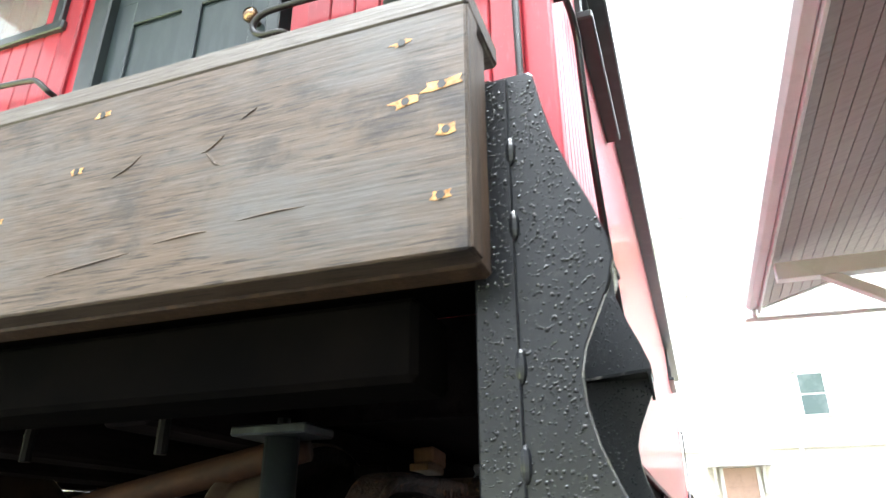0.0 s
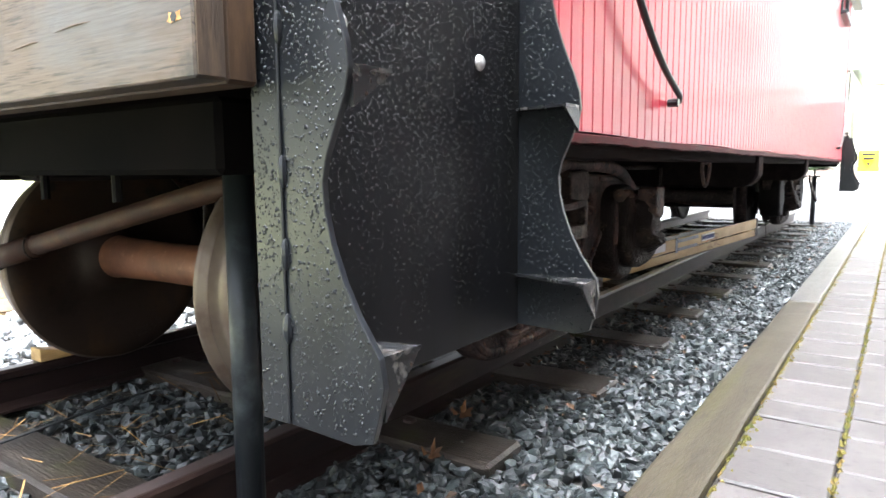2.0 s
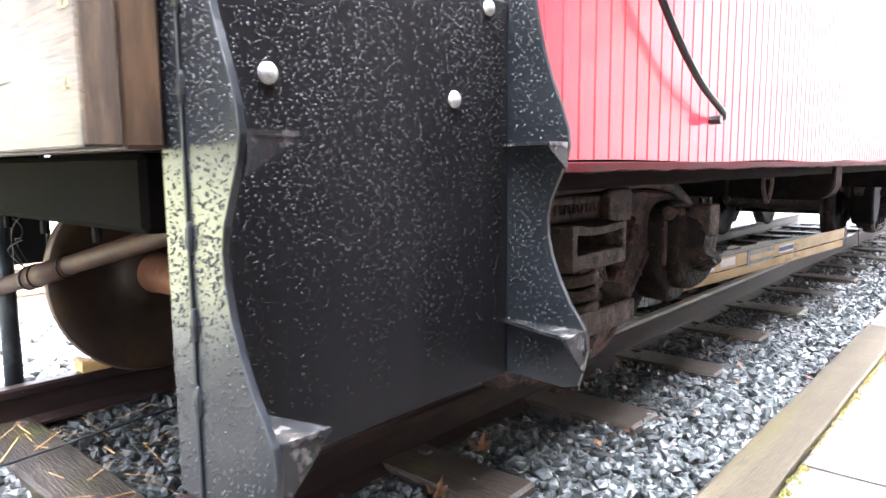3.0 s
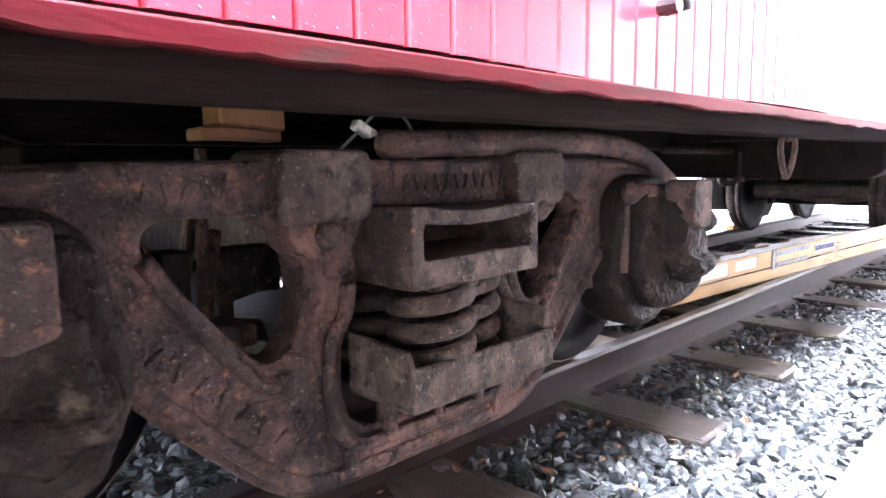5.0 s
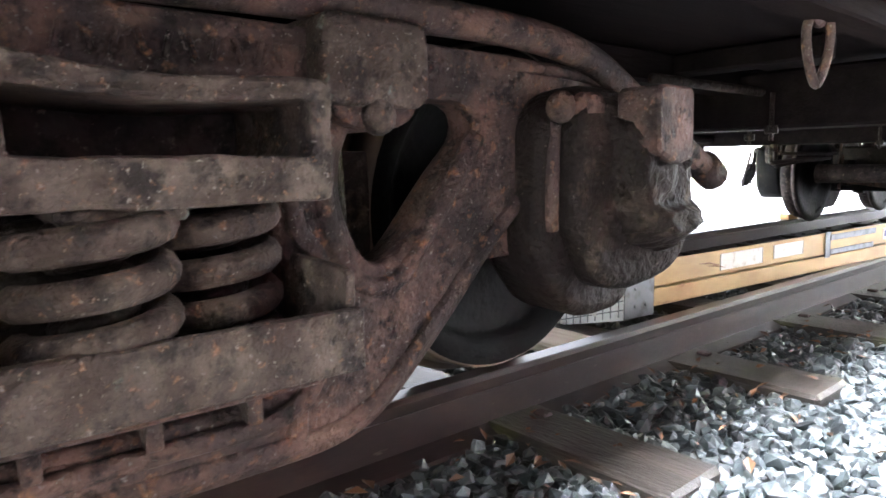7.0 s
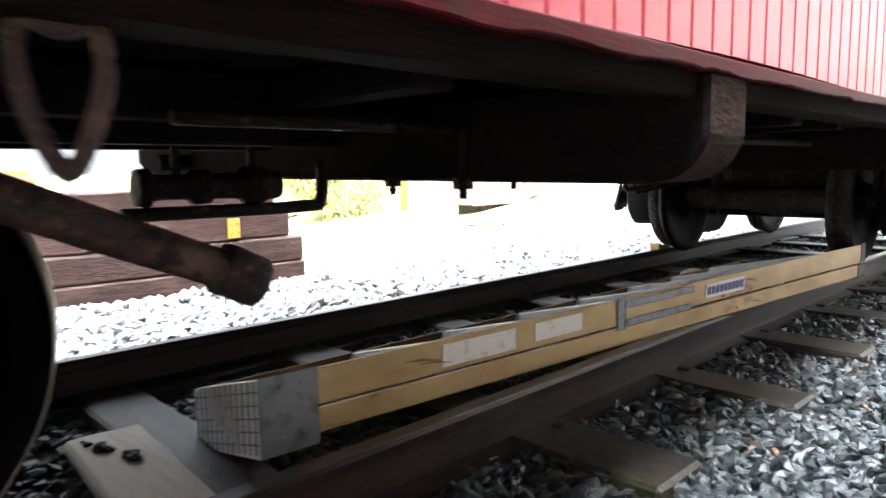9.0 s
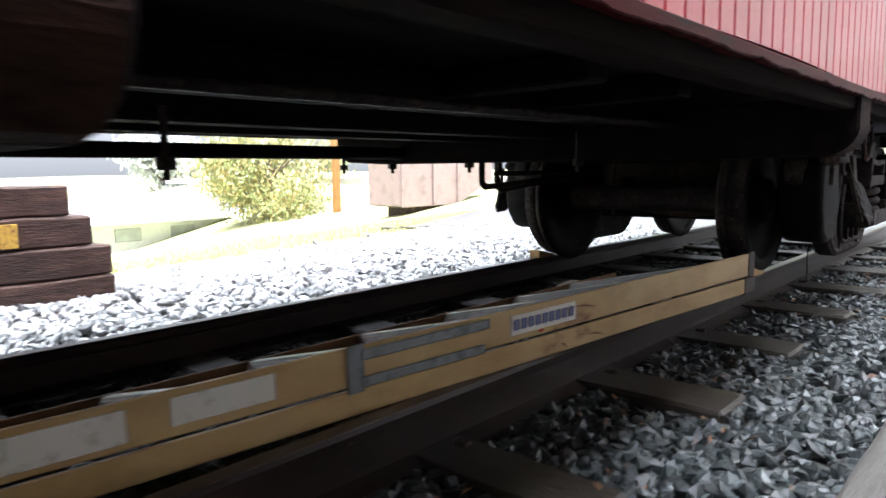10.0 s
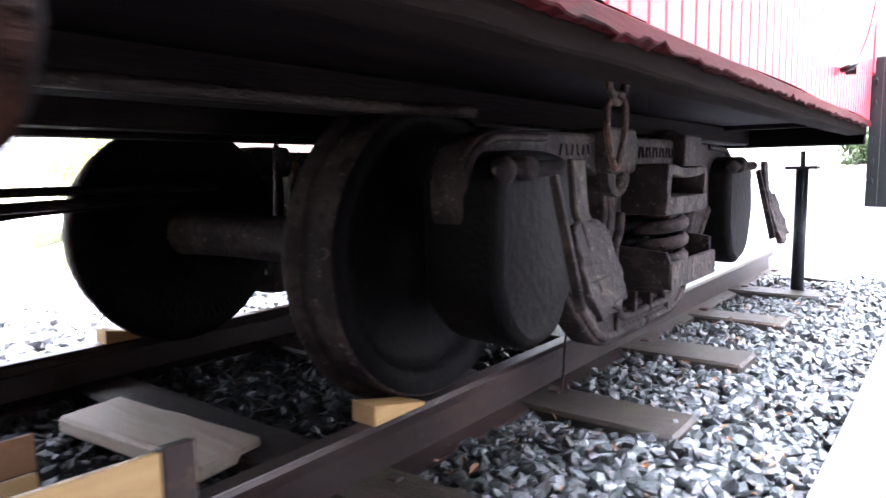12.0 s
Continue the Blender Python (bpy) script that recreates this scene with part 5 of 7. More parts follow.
            tube(bm, pts, [0.0005 + 0.0016 * math.sin(math.pi * i / (len(pts) - 1)) for i in range(len(pts))], 5)
            part("crack", bm, ENDGRAIN, beam)
    for s in (1, -1):
        X = lambda x: CX + s * (x - CX)
        for y0, y1 in ((0.905, 1.3), (1.304, 1.66)):
            bm = bmesh.new()
            box(bm, X(-0.335), X(-0.3), Y(y0), Y(y1), 1.385, 1.45, 0.004)
            part("deck_edge", bm, CAP if y0 > 1.2 else ENDGRAIN, t, "weathered board along the deck edge")
        st = part("step_back_plate", box(bmesh.new(), X(-0.298), X(-0.288), Y(0.876), Y(1.62), 0.57, 1.392, 0.002), BLACKP, t, "black steel back plate of the boarding step")
        prof = [(-0.318, 0.575), (-0.318, 1.405), (-0.232, 1.408), (-0.222, 1.40), (-0.212, 1.345), (-0.198, 1.285), (-0.178, 1.225), (-0.155, 1.17), (-0.138, 1.12), (-0.134, 1.085), (-0.142, 1.05), (-0.16, 1.01), (-0.178, 0.97), (-0.186, 0.935), (-0.183, 0.895), (-0.172, 0.85), (-0.152, 0.8), (-0.128, 0.755), (-0.107, 0.725), (-0.09, 0.70), (-0.083, 0.66), (-0.092, 0.62), (-0.105, 0.578), (-0.14, 0.568)]
        for y, w in ((0.862, 1), (1.627, -1)):
            bm = bmesh.new()
            prism(bm, [(X(x), z) for x, z in prof], "y", Y(y - 0.006), Y(y + 0.006), 0.0015)
            part("step_side", bm, BLACK, st, "wavy-edged black steel cheek")
            bm = bmesh.new()
            box(bm, X(-0.32), X(-0.262), Y(y - w * 0.006), Y(y - w * 0.012), 0.575, 1.40, 0.002)
            part("angle_flange", bm, BLACK, st)
            bm = bmesh.new()
            bm.free()
            for z in (0.72, 0.83, 0.95, 1.15, 1.27):
                bm = dome(bmesh.new(), (X(-0.292 if w < 0 else -0.262), Y(y - w * 0.008), z), 0.008, (0, 0, 1), 3.0, 8)
                part("weld", bm, BLACK, st)
            for z, reach, fold in ((1.085, -0.136, 0.05), (0.694, -0.09, 0.085)):
                bm = bmesh.new()
                y0 = y + w * 0.006
                prism(bm, [(X(reach), Y(y0)), (X(reach + 0.003), Y(y0 + w * 0.078)), (X(-0.287), Y(y0 + w * 0.02)), (X(-0.287), Y(y0))], "z", z, z + 0.007)
                prism(bm, [(Y(y0), z), (Y(y0 + w * 0.078), z), (Y(y0 + w * 0.06), z - fold * 0.25), (Y(y0), z - fold)], "x", X(reach - 0.007), X(reach))
                part("step_ledge", bm, LEDGE, st, "cut-off corner of a steel tread")
        for y, z in ((1.005, 1.186), (1.438, 1.176), (1.11, 1.37), (1.55, 1.37)):
            bm = bmesh.new()
            dome(bm, (X(-0.287), Y(y), z), 0.0175, (s, 0, 0), 0.6)
            part("bolt", bm, BOLT, st, "pale domed bolt head", True)
        # corner grab iron and side rod
        bm = bmesh.new()
        tube(bm, smoothed([(X(-0.4), Y(1.665), 2.75), (X(-0.4), Y(1.61), 2.7), (X(-0.4), Y(1.605), 2.2), (X(-0.392), Y(1.605), 1.68), (X(-0.39), Y(1.62), 1.63), (X(-0.39), Y(1.66), 1.62)], 8), 0.0115, 10)
        part("corner_grab", bm, IRON, t, "thin black grab iron", True)
        bm = bmesh.new()
        tube(bm, [(X(-0.30), Y(1.72), 2.36), (X(-0.262), Y(1.73), 2.365)] + smoothed([(X(-0.255), Y(1.80), 2.36), (X(-0.25), Y(1.86), 2.29), (X(-0.25), Y(1.9), 2.1), (X(-0.25), Y(1.98), 1.88), (X(-0.25), Y(2.14), 1.68), (X(-0.25), Y(2.38), 1.465), (X(-0.25), Y(2.62), 1.315), (X(-0.252), Y(2.86), 1.225)], 6) + [(X(-0.262), Y(2.9), 1.21), (X(-0.3), Y(2.88), 1.2)], 0.0125, 10)
        rod = part("side_rod", bm, IRON, t, "curved black hand rod along the wall", True)
        bm = bmesh.new()
        tube(bm, [(X(-0.29), Y(2.84), 1.198), (X(-0.25), Y(2.84), 1.198)], 0.016, 8)
        part("rod_foot", bm, IRON, rod)
        # railing pipe on the end beam and wall grips
        bm = bmesh.new()
        tube(bm, [(X(-0.43), Y(0.82), 1.5), (X(-0.43), Y(0.82), 2.5)], 0.03, 14)
        tube(bm, [(X(-0.43), Y(0.82), 2.5), (X(-1.35), Y(0.82), 2.5)], 0.03, 14)
        part("railing", bm, JACKM, t, "grey painted railing pipe", True)
        bm = bmesh.new()
        if s > 0:
            line = [(-1.245, 1.655, 2.42), (-1.25, 1.6, 2.418), (-1.33, 1.59, 2.42), (-1.368, 1.585, 2.455), (-1.345, 1.58, 2.5), (-1.25, 1.58, 2.517), (-0.95, 1.58, 2.51), (-0.66, 1.58, 2.497), (-0.575, 1.58, 2.48), (-0.54, 1.585, 2.44), (-0.52, 1.6, 2.4), (-0.515, 1.655, 2.39)]
        else:
            line = [(-1.138, 1.655, 2.45), (-1.135, 1.6, 2.455), (-1.1, 1.585, 2.49), (-1.05, 1.58, 2.515), (-0.85, 1.58, 2.535), (-0.66, 1.58, 2.55), (-0.6, 1.58, 2.54), (-0.56, 1.6, 2.49), (-0.56, 1.655, 2.47)]
        tube(bm, smoothed([(X(a), Y(b2), c) for a, b2, c in line], 5), 0.0125, 10)
        dome(bm, (X(line[0][0]), Y(1.65), line[0][2]), 0.026, (0, Y(0) - Y(1), 0), 0.5)
        dome(bm, (X(line[-1][0]), Y(1.65), line[-1][2]), 0.026, (0, Y(0) - Y(1), 0), 0.5)
        part("wall_grip", bm, IRON, t, "black wall grip rail", True)
        if front and s > 0:
            # rain standing in beads on the cheek and the back plate
            rng = np.random.default_rng(77)
            beads = []
            def reach(z):
                pts = prof[3:]
                for (xa, za), (xb, zb) in zip(pts, pts[1:]):
                    if zb <= z <= za:
                        return xa + (xb - xa) * (za - z) / (za - zb)
                return -0.25
            for _ in range(3000):
                z = rng.uniform(0.58, 1.395)
                x = rng.uniform(-0.318, reach(z) - 0.004)
                if -0.267 < x < -0.259:
                    continue
                r = 0.0009 + 0.0019 * rng.random() ** 2.4
                flat = 0.8560 if x > -0.262 else 0.8500
                beads.append((x, flat, z, r, (0, -1, 0)))
            for _ in range(1500):
                z = rng.uniform(0.58, 1.395)
                beads.append((rng.uniform(-0.285, reach(z) - 0.004), 1.6210, z, 0.0008 + 0.0016 * rng.random() ** 2.4, (0, -1, 0)))
            for _ in range(16000):
                y, z = rng.uniform(0.875, 1.615), rng.uniform(0.64, 1.388)
                wet = noise.noise(Vector((y * 5, z * 2.2, 3.0))) + 0.6 * noise.noise(Vector((y * 34, z * 2, 9.0))) + 0.7 * (z - 1.0)
                if rng.random() > 0.55 + wet:
                    continue
                r = 0.0007 + 0.0012 * rng.random() ** 2.5
                beads.append((-0.288, y, z, r, (1, 0, 0)))
            ring = 7
            vs, fs = [], []
            for x, y, z, r, n in beads:
                base = len(vs)
                tall = rng.uniform(0.9, 1.35)
                for k, (w, h) in enumerate(((1.0, 0.0), (0.78, 0.55))):
                    for q in range(ring):
                        a = 2 * math.pi * q / ring
                        u, v = r * w * math.cos(a), r * w * tall * math.sin(a) - 0.25 * r * k
                        vs.append((x + n[0] * r * h + (u if n[1] else 0), y + n[1] * r * h + (u if n[0] else 0), z + v))
                vs.append((x + n[0] * r * 0.78, y + n[1] * r * 0.78, z - 0.25 * r))
                for q in range(ring):
                    p = (q + 1) % ring
                    fs.append((base + q, base + p, base + ring + p, base + ring + q))
                    fs.append((base + ring + q, base + ring + p, base + 2 * ring))
            mesh = bpy.data.meshes.new("rain_water")
            mesh.from_pydata(vs, [], fs)
            bm = bmesh.new()
            bm.from_mesh(mesh)
            tagged(part("rain_water", bm, WATER, st, "beads of rain water", True), kind="stuff")


platform(lambda y: y, True)
platform(lambda y: 2 * MID - y, False)

# ---- pipes, hangers and rods under the floor ----
def underpipe(name, points, r, mat=RUST, label="", bend=5):
    bm = bmesh.new()
    tube(bm, smoothed(points, bend), r, 10)
    return part(name, bm, mat, caboose, label, True)


rod = underpipe("brake_pipe", [(-2.8, 1.19, 0.51), (-2.17, 1.29, 0.662), (-1.52, 1.4, 0.822), (-0.95, 1.49, 0.955)], 0.036, PIPERUST, "rusty diagonal pipe with a bound sleeve")
bm = bmesh.new()
tube(bm, [(-2.34, 1.263, 0.62), (-2.03, 1.314, 0.696)], 0.042, 14)
part("sleeve", bm, PIPERUST, rod, "rusty sleeve bound with wire", True)
for ends in ([(-2.31, 1.25, 0.668), (-2.36, 1.23, 0.75), (-2.3, 1.22, 0.83), (-2.17, 1.23, 0.9), (-2.06, 1.25, 0.985)],
             [(-2.27, 1.26, 0.67), (-2.25, 1.21, 0.78), (-2.15, 1.2, 0.8), (-2.21, 1.22, 0.84), (-2.42, 1.24, 0.87)],
             [(-2.32, 1.25, 0.67), (-2.42, 1.23, 0.72), (-2.3, 1.21, 0.76), (-2.17, 1.21, 0.79)]):
    bm = bmesh.new()
    tube(bm, smoothed(ends, 4), 0.0022, 6)
    part("loose_wire", bm, GREASE, rod, "thin bent wire end", True)
for x in (-2.32, -2.26, -2.05):
    bm = bmesh.new()
    u = (x + 2.34) / 0.31
    c = Vector((x, 1.263 + 0.051 * u, 0.62 + 0.076 * u))
    way = Vector((0.31, 0.051, 0.076)).normalized()
    side_v = way.orthogonal().normalized()
    up_v = way.cross(side_v)
    tube(bm, [c + (side_v * math.cos(a) + up_v * math.sin(a)) * 0.044 + way * 0.012 * math.sin(a) for a in steps(0, 2 * math.pi, 20)[:-1]], 0.0035, 6, closed=True)
    part("wire_band", bm, GREASE, rod)
# pale pins drawn in the dark copy, for the shade under the beam
for x in (-1.56, -1.27, -0.95):
    bm = bmesh.new()
    tube(bm, [(x, 1.0, 0.95), (x, 1.0, 0.885)], 0.011, 8)
    part("hanging_bolt", bm, GREASESHADE, caboose)
underpipe("air_line", [(-2.6, 4.9, 0.895), (-2.6, 7.7, 0.888)], 0.034, SHADEWOOD)
underpipe("air_line", [(-1.6, 4.4, 0.74), (-1.6, 4.95, 0.74), (-1.6, 5.02, 0.76), (-1.6, 5.03, 0.88)], 0.02, GREASE)
underpipe("air_line", [(-2.24, 7.98, 0.9), (-2.24, 7.98, 0.73), (-2.24, 8.0, 0.7), (-2.24, 8.05, 0.69), (-2.22, 8.5, 0.715), (-2.2, 9.1, 0.73)], 0.018, GREASE)
underpipe("air_line", [(-2.3, 8.2, 0.95), (-2.3, 8.2, 0.71), (-2.3, 8.22, 0.675), (-2.3, 8.28, 0.665), (-2.28, 8.6, 0.7), (-2.25, 9.1, 0.72)], 0.018, GREASE)
underpipe("air_line", [(-2.2, 8.1, 0.9), (-2.2, 8.1, 0.785), (-2.2, 8.15, 0.765), (-2.18, 9.2, 0.765)], 0.016, GREASE)
underpipe("air_line", [(-1.0, 4.3, 0.955), (-0.98, 6.0, 0.955), (-0.95, 8.6, 0.96), (-0.8, 9.0, 0.95)], 0.016, GREASE)
for x, y in ((-0.95, 5.02), (-1.35, 5.12), (-1.35, 5.7), (-1.35, 7.55), (-2.09, 7.69), (-2.68, 7.69), (-3.1, 7.67)):
    bm = bmesh.new()
    tube(bm, [(x, y, 0.95), (x, y, 0.775)], 0.01, 8)
    tube(bm, [(x, y, 0.83), (x, y, 0.80)], 0.026, 6)
    part("hanging_bolt", bm, GREASE, caboose)
bm = bmesh.new()
tube(bm, [(-0.41, 7.77, 0.83), (-0.41, 7.77, 0.72)], 0.008, 10)
for k in range(12):
    tube(bm, [(-0.41, 7.77, 0.712 + 0.006 * k), (-0.41, 7.77, 0.715 + 0.006 * k)], 0.0095, 10)
tube(bm, [(-0.41, 7.77, 0.785), (-0.41, 7.77, 0.808)], 0.024, 6)
tube(bm, [(-0.41, 7.77, 0.808), (-0.41, 7.77, 0.815)], 0.036, 14)
part("threaded_bolt", bm, RUST, caboose, "rusty threaded bolt with nut and washer")
bm = bmesh.new()
lathe(bm, [(0, 0.015), (0.0, 0.05), (0.03, 0.055), (0.04, 0.036), (0.14, 0.036), (0.15, 0.05), (0.2, 0.05), (0.21, 0.036), (0.3, 0.04), (0.31, 0.056), (0.37, 0.056), (0.38, 0.045), (0.42, 0.045), (0.42, 0.01)], (-1.6, 4.44, 0.812), "y", 18)
tube(bm, [(-1.6, 4.55, 0.84), (-1.6, 4.55, 0.98)], 0.014, 8)
tube(bm, [(-1.6, 4.78, 0.84), (-1.6, 4.78, 0.98)], 0.014, 8)
part("brake_valve", bm, GREASE, caboose, "black flanged brake valve", True)
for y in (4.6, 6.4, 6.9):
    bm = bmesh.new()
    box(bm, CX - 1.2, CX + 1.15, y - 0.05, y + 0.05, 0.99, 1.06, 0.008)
    part("cross_tie", bm, SHADEWOOD, caboose)
for x, y, z0 in ((-0.4, 3.96, 0.852), (-0.575, 9.3, 0.81)):
    bm = bmesh.new()
    tube(bm, smoothed([(x - 0.008, y - 0.052, 1.065), (x - 0.004, y - 0.046, 1.03), (x, y - 0.025, 0.99), (x, y, 0.975), (x, y + 0.025, 0.99), (x + 0.004, y + 0.05, 1.03), (x + 0.006, y + 0.058, 1.065)], 5), 0.0105, 8)
    part("shackle", bm, RUST, caboose, "rusty shackle under the sill", True)
    bm = bmesh.new()
    top = 1.0
    loop = []
    for i in range(28):
        a = 2 * math.pi * i / 28
        k = 0.5 + 0.5 * math.sin(a)
        r = (0.016 + 0.028 * k) * math.cos(a)
        loop.append((x + 0.35 * r, y + r, z0 + (top - z0) * k))
    tube(bm, loop, 0.0095, 8, closed=True)
    part("chain_link", bm, RUST, caboose, "rusty hanging chain link", True)
bm = bmesh.new()
tube(bm, smoothed([(-0.87, 2.50, 0.93), (-0.85, 2.56, 0.988), (-0.85, 2.60, 1.02), (-0.85, 2.655, 1.033), (-0.85, 2.70, 1.01), (-0.85, 2.725, 0.96), (-0.85, 2.72, 0.9)]), 0.0035, 6)
part("wire_loop", bm, ZINC, caboose, "thin steel cable loop")
bm = bmesh.new()
box(bm, -0.865, -0.835, 2.54, 2.59, 0.977, 1.0, 0.004, Euler((-0.5, 0, 0)).to_matrix())
dome(bm, (-0.835, 2.585, 0.98), 0.009, (1, 0, 0), 0.8, 8)
part("cable_clamp", bm, BOLT, caboose, "bright cable clamp")

# ---- jacks ----
def jack(x, y, top, label):
    t = thing("jack_stand", label, "jack stand", (x, y, 0), group="jack stands under the caboose")
    bm = bmesh.new()
    tube(bm, [(x, y, 0.02), (x, y, top - 0.02)], 0.037, 18)
    part("tube", bm, JACKM, t, smooth=True)
    bm = bmesh.new()
    box(bm, x - 0.09, x + 0.09, y - 0.06, y + 0.06, top - 0.02, top, 0.004)
    part("head_plate", bm, JACKM, t)
    bm = bmesh.new()
    box(bm, x - 0.11, x + 0.11, y - 0.11, y + 0.11, -0.01, 0.02, 0.004)
    part("base_plate", bm, JACKM, t)
    bm = bmesh.new()
    tube(bm, [(x, y, top), (x, y, 0.9 if top < 0.87 else top + 0.02)] if top < 0.87 else [(x, y, top - 0.01), (x, y, top + 0.02)], 0.014, 10)
    part("screw", bm, JACKM, t)


bm = bmesh.new()
tube(bm, smoothed([(-0.965, 9.84, 0.42), (-0.962, 9.82, 0.3), (-0.966, 9.78, 0.2), (-0.955, 9.75, 0.1), (-0.95, 9.72, 0.03)]), 0.004, 6)
part("loose_wire", bm, GREASE, caboose, "thin dark wire hanging to the ground", True)

jack(-0.88, 1.27, 0.965, "slim grey steel jack stand under the end beam")
jack(-2.64, 1.27, 0.965, "slim grey steel jack stand under the end beam")
jack(-0.68, 12.36, 0.81, "black steel jack stand on a square foot")
jack(-2.87, 12.36, 0.81, "black steel jack stand on a square foot")


# ---- stepladder lying in the track ----
def ladder():
    t = thing("stepladder", "tan fibreglass stepladder with scuffed labels lying folded in the track", "ladder", (-1.3, 6.4, 0.1))
    A0, A1 = Vector((-1.285, 4.66, 0.315)), Vector((-0.82, 8.2, 0.385))
    N0, N1 = Vector((-1.745, 4.69, 0.18)), Vector((-1.56, 8.26, 0.215))
    along = (A1 - A0).normalized()
    across = ((A0 + A1) / 2 - (N0 + N1) / 2)
    across = (across - along * across.dot(along)).normalized()
    down = along.cross(across)
    if down.z > 0:
        down = -down

    def slab(p0, p1, drop0, drop1, thick, mat, name, label="", parent=t, inset=0.0):
        """A board hung below the line p0-p1, from drop0 to drop1, of that thickness inwards."""
        bm = bmesh.new()
        q = [p + Vector((0, 0, -1)) * d - across * (w + inset) for p in (p0, p1) for d in (drop0, drop1) for w in (0, thick)]
        v = [bm.verts.new(c) for c in q]
        for f in ((0, 1, 3, 2), (4, 5, 7, 6), (0, 1, 5, 4), (2, 3, 7, 6), (0, 2, 6, 4), (1, 3, 7, 5)):
            bm.faces.new([v[i] for i in f])
        bmesh.ops.recalc_face_normals(bm, faces=bm.faces)
        bmesh.ops.bevel(bm, geom=list(bm.edges), offset=0.003, segments=1, affect="EDGES")
        return part(name, bm, mat, parent, label)

    def at(f, line=(A0, A1)):
        return line[0].lerp(line[1], f)

    front = slab(A0, A1, 0.0, 0.105, 0.03, LADM, "front_rail", "scuffed tan ladder rail")
    slab(at(0.01), at(0.995), 0.115, 0.185, 0.03, LADM, "rear_rail", "scuffed tan ladder rail")
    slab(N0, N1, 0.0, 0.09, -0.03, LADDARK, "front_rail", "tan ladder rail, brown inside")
    slab(N0, N1, 0.095, 0.15, -0.03, LADM, "rear_rail", "scuffed tan ladder rail")
    for k in range(7):
        f = 0.142 + 0.1228 * k
        a, b = at(f) - across * 0.03, at(f, (N0, N1)) + across * 0.03
        lip, face = along * 0.032 + Vector((0, 0, -0.002)), Vector((0, 0, -0.088)) - along * 0.03
        thick = along * 0.003
        bm = bmesh.new()
        sec = [lip + Vector((0, 0, -0.012)), lip, Vector((0, 0, -0.004)), face, face + along * 0.03, face + along * 0.03 + Vector((0, 0, 0.003)), face + thick + Vector((0, 0, 0.003)), thick * 1.6 + Vector((0, 0, -0.008)), lip + Vector((0, 0, -0.004)) - thick, lip + Vector((0, 0, -0.012)) - thick]
        va = [bm.verts.new(a + q) for q in sec]
        vb = [bm.verts.new(b + q) for q in sec]
        for i in range(len(sec)):
            j = (i + 1) % len(sec)
            bm.faces.new((va[i], va[j], vb[j], vb[i]))
        for j in range(9):
            g = face * (0.08 + 0.105 * j) - along * 0.0015
            tube(bm, [a + g, b + g], 0.0022, 5)
        part("tread", bm, ALU, t, "ribbed aluminium tread")
    # aluminium top cap with holes, at the near end
    bm = bmesh.new()
    c = [A0, N0]
    o = -along * 0.012
    v = [bm.verts.new(p) for p in (A0 + o, N0 + o, N0 + o + Vector((0, 0, -0.19)), A0 + o + Vector((0, 0, -0.215)), A0 - along * 0.06, N0 - along * 0.06, N0 - along * 0.06 + Vector((0, 0, -0.19)), A0 - along * 0.06 + Vector((0, 0, -0.215)))]
    for q in ((0, 1, 2, 3), (4, 5, 6, 7), (0, 1, 5, 4), (3, 2, 6, 7), (0, 3, 7, 4), (1, 2, 6, 5)):
        bm.faces.new([v[i] for i in q])
    cap = part("top_cap", bm, ALU, t, "waffled aluminium top cap")
    for i in range(12):
        for (p, q) in (((i + 0.5) / 12, None),):
            bm = bmesh.new()
            s0 = A0.lerp(N0, p) - along * 0.062
            tube(bm, [s0, s0 + Vector((0, 0, -0.2))], 0.0025, 5)
            part("rib", bm, ZINC, cap)
    for i in range(5):
        bm = bmesh.new()
        dz = Vector((0, 0, -0.03 - 0.036 * i))
        tube(bm, [A0 - along * 0.062 + dz, N0 - along * 0.062 + dz], 0.0025, 5)
        part("rib", bm, ZINC, cap)
    bm = bmesh.new()
    mid = A0.lerp(N0, 0.5) - along * 0.066 + Vector((0, 0, -0.1))
    dirv = (N0 - A0).normalized()
    v = [bm.verts.new(mid + dirv * a * 0.11 + Vector((0, 0, b * 0.035 + a * 0.05))) for a, b in ((-1, -1), (1, -1), (1, 1), (-1, 1))]
    bm.faces.new(v)
    bmesh.ops.solidify(bm, geom=bm.faces[:], thickness=0.003)
    part("label_plate", bm, STICKER, cap, "slanted pale label")
    slab(A0 - along * 0.06, A0 + along * 0.11, -0.006, 0.215, 0.004, ZINC, "cap_bracket", "riveted grey end bracket", inset=-0.006)
    for d, z in ((0.03, 0.03), (0.03, 0.1), (0.03, 0.17), (0.09, 0.03), (0.09, 0.17)):
        bm = bmesh.new()
        dome(bm, A0 + along * (d - 0.03) + across * 0.007 + Vector((0, 0, -z)), 0.007, across, 0.6, 8)
        part("rivet", bm, ZINC, t)
    # spreader hinge
    p = at(0.385)
    slab(p, p + along * 0.05, -0.004, 0.125, 0.004, ZINC, "hinge_plate", "grey hinge plate", inset=-0.008)
    slab(p + along * 0.04, p + along * 0.5, 0.012, 0.042, 0.004, ZINC, "spreader_bar", "grey steel spreader bar", inset=-0.012)
    slab(p + along * 0.04, p + along * 0.48, 0.085, 0.113, 0.004, ZINC, "spreader_bar", "grey steel spreader bar", inset=-0.012)
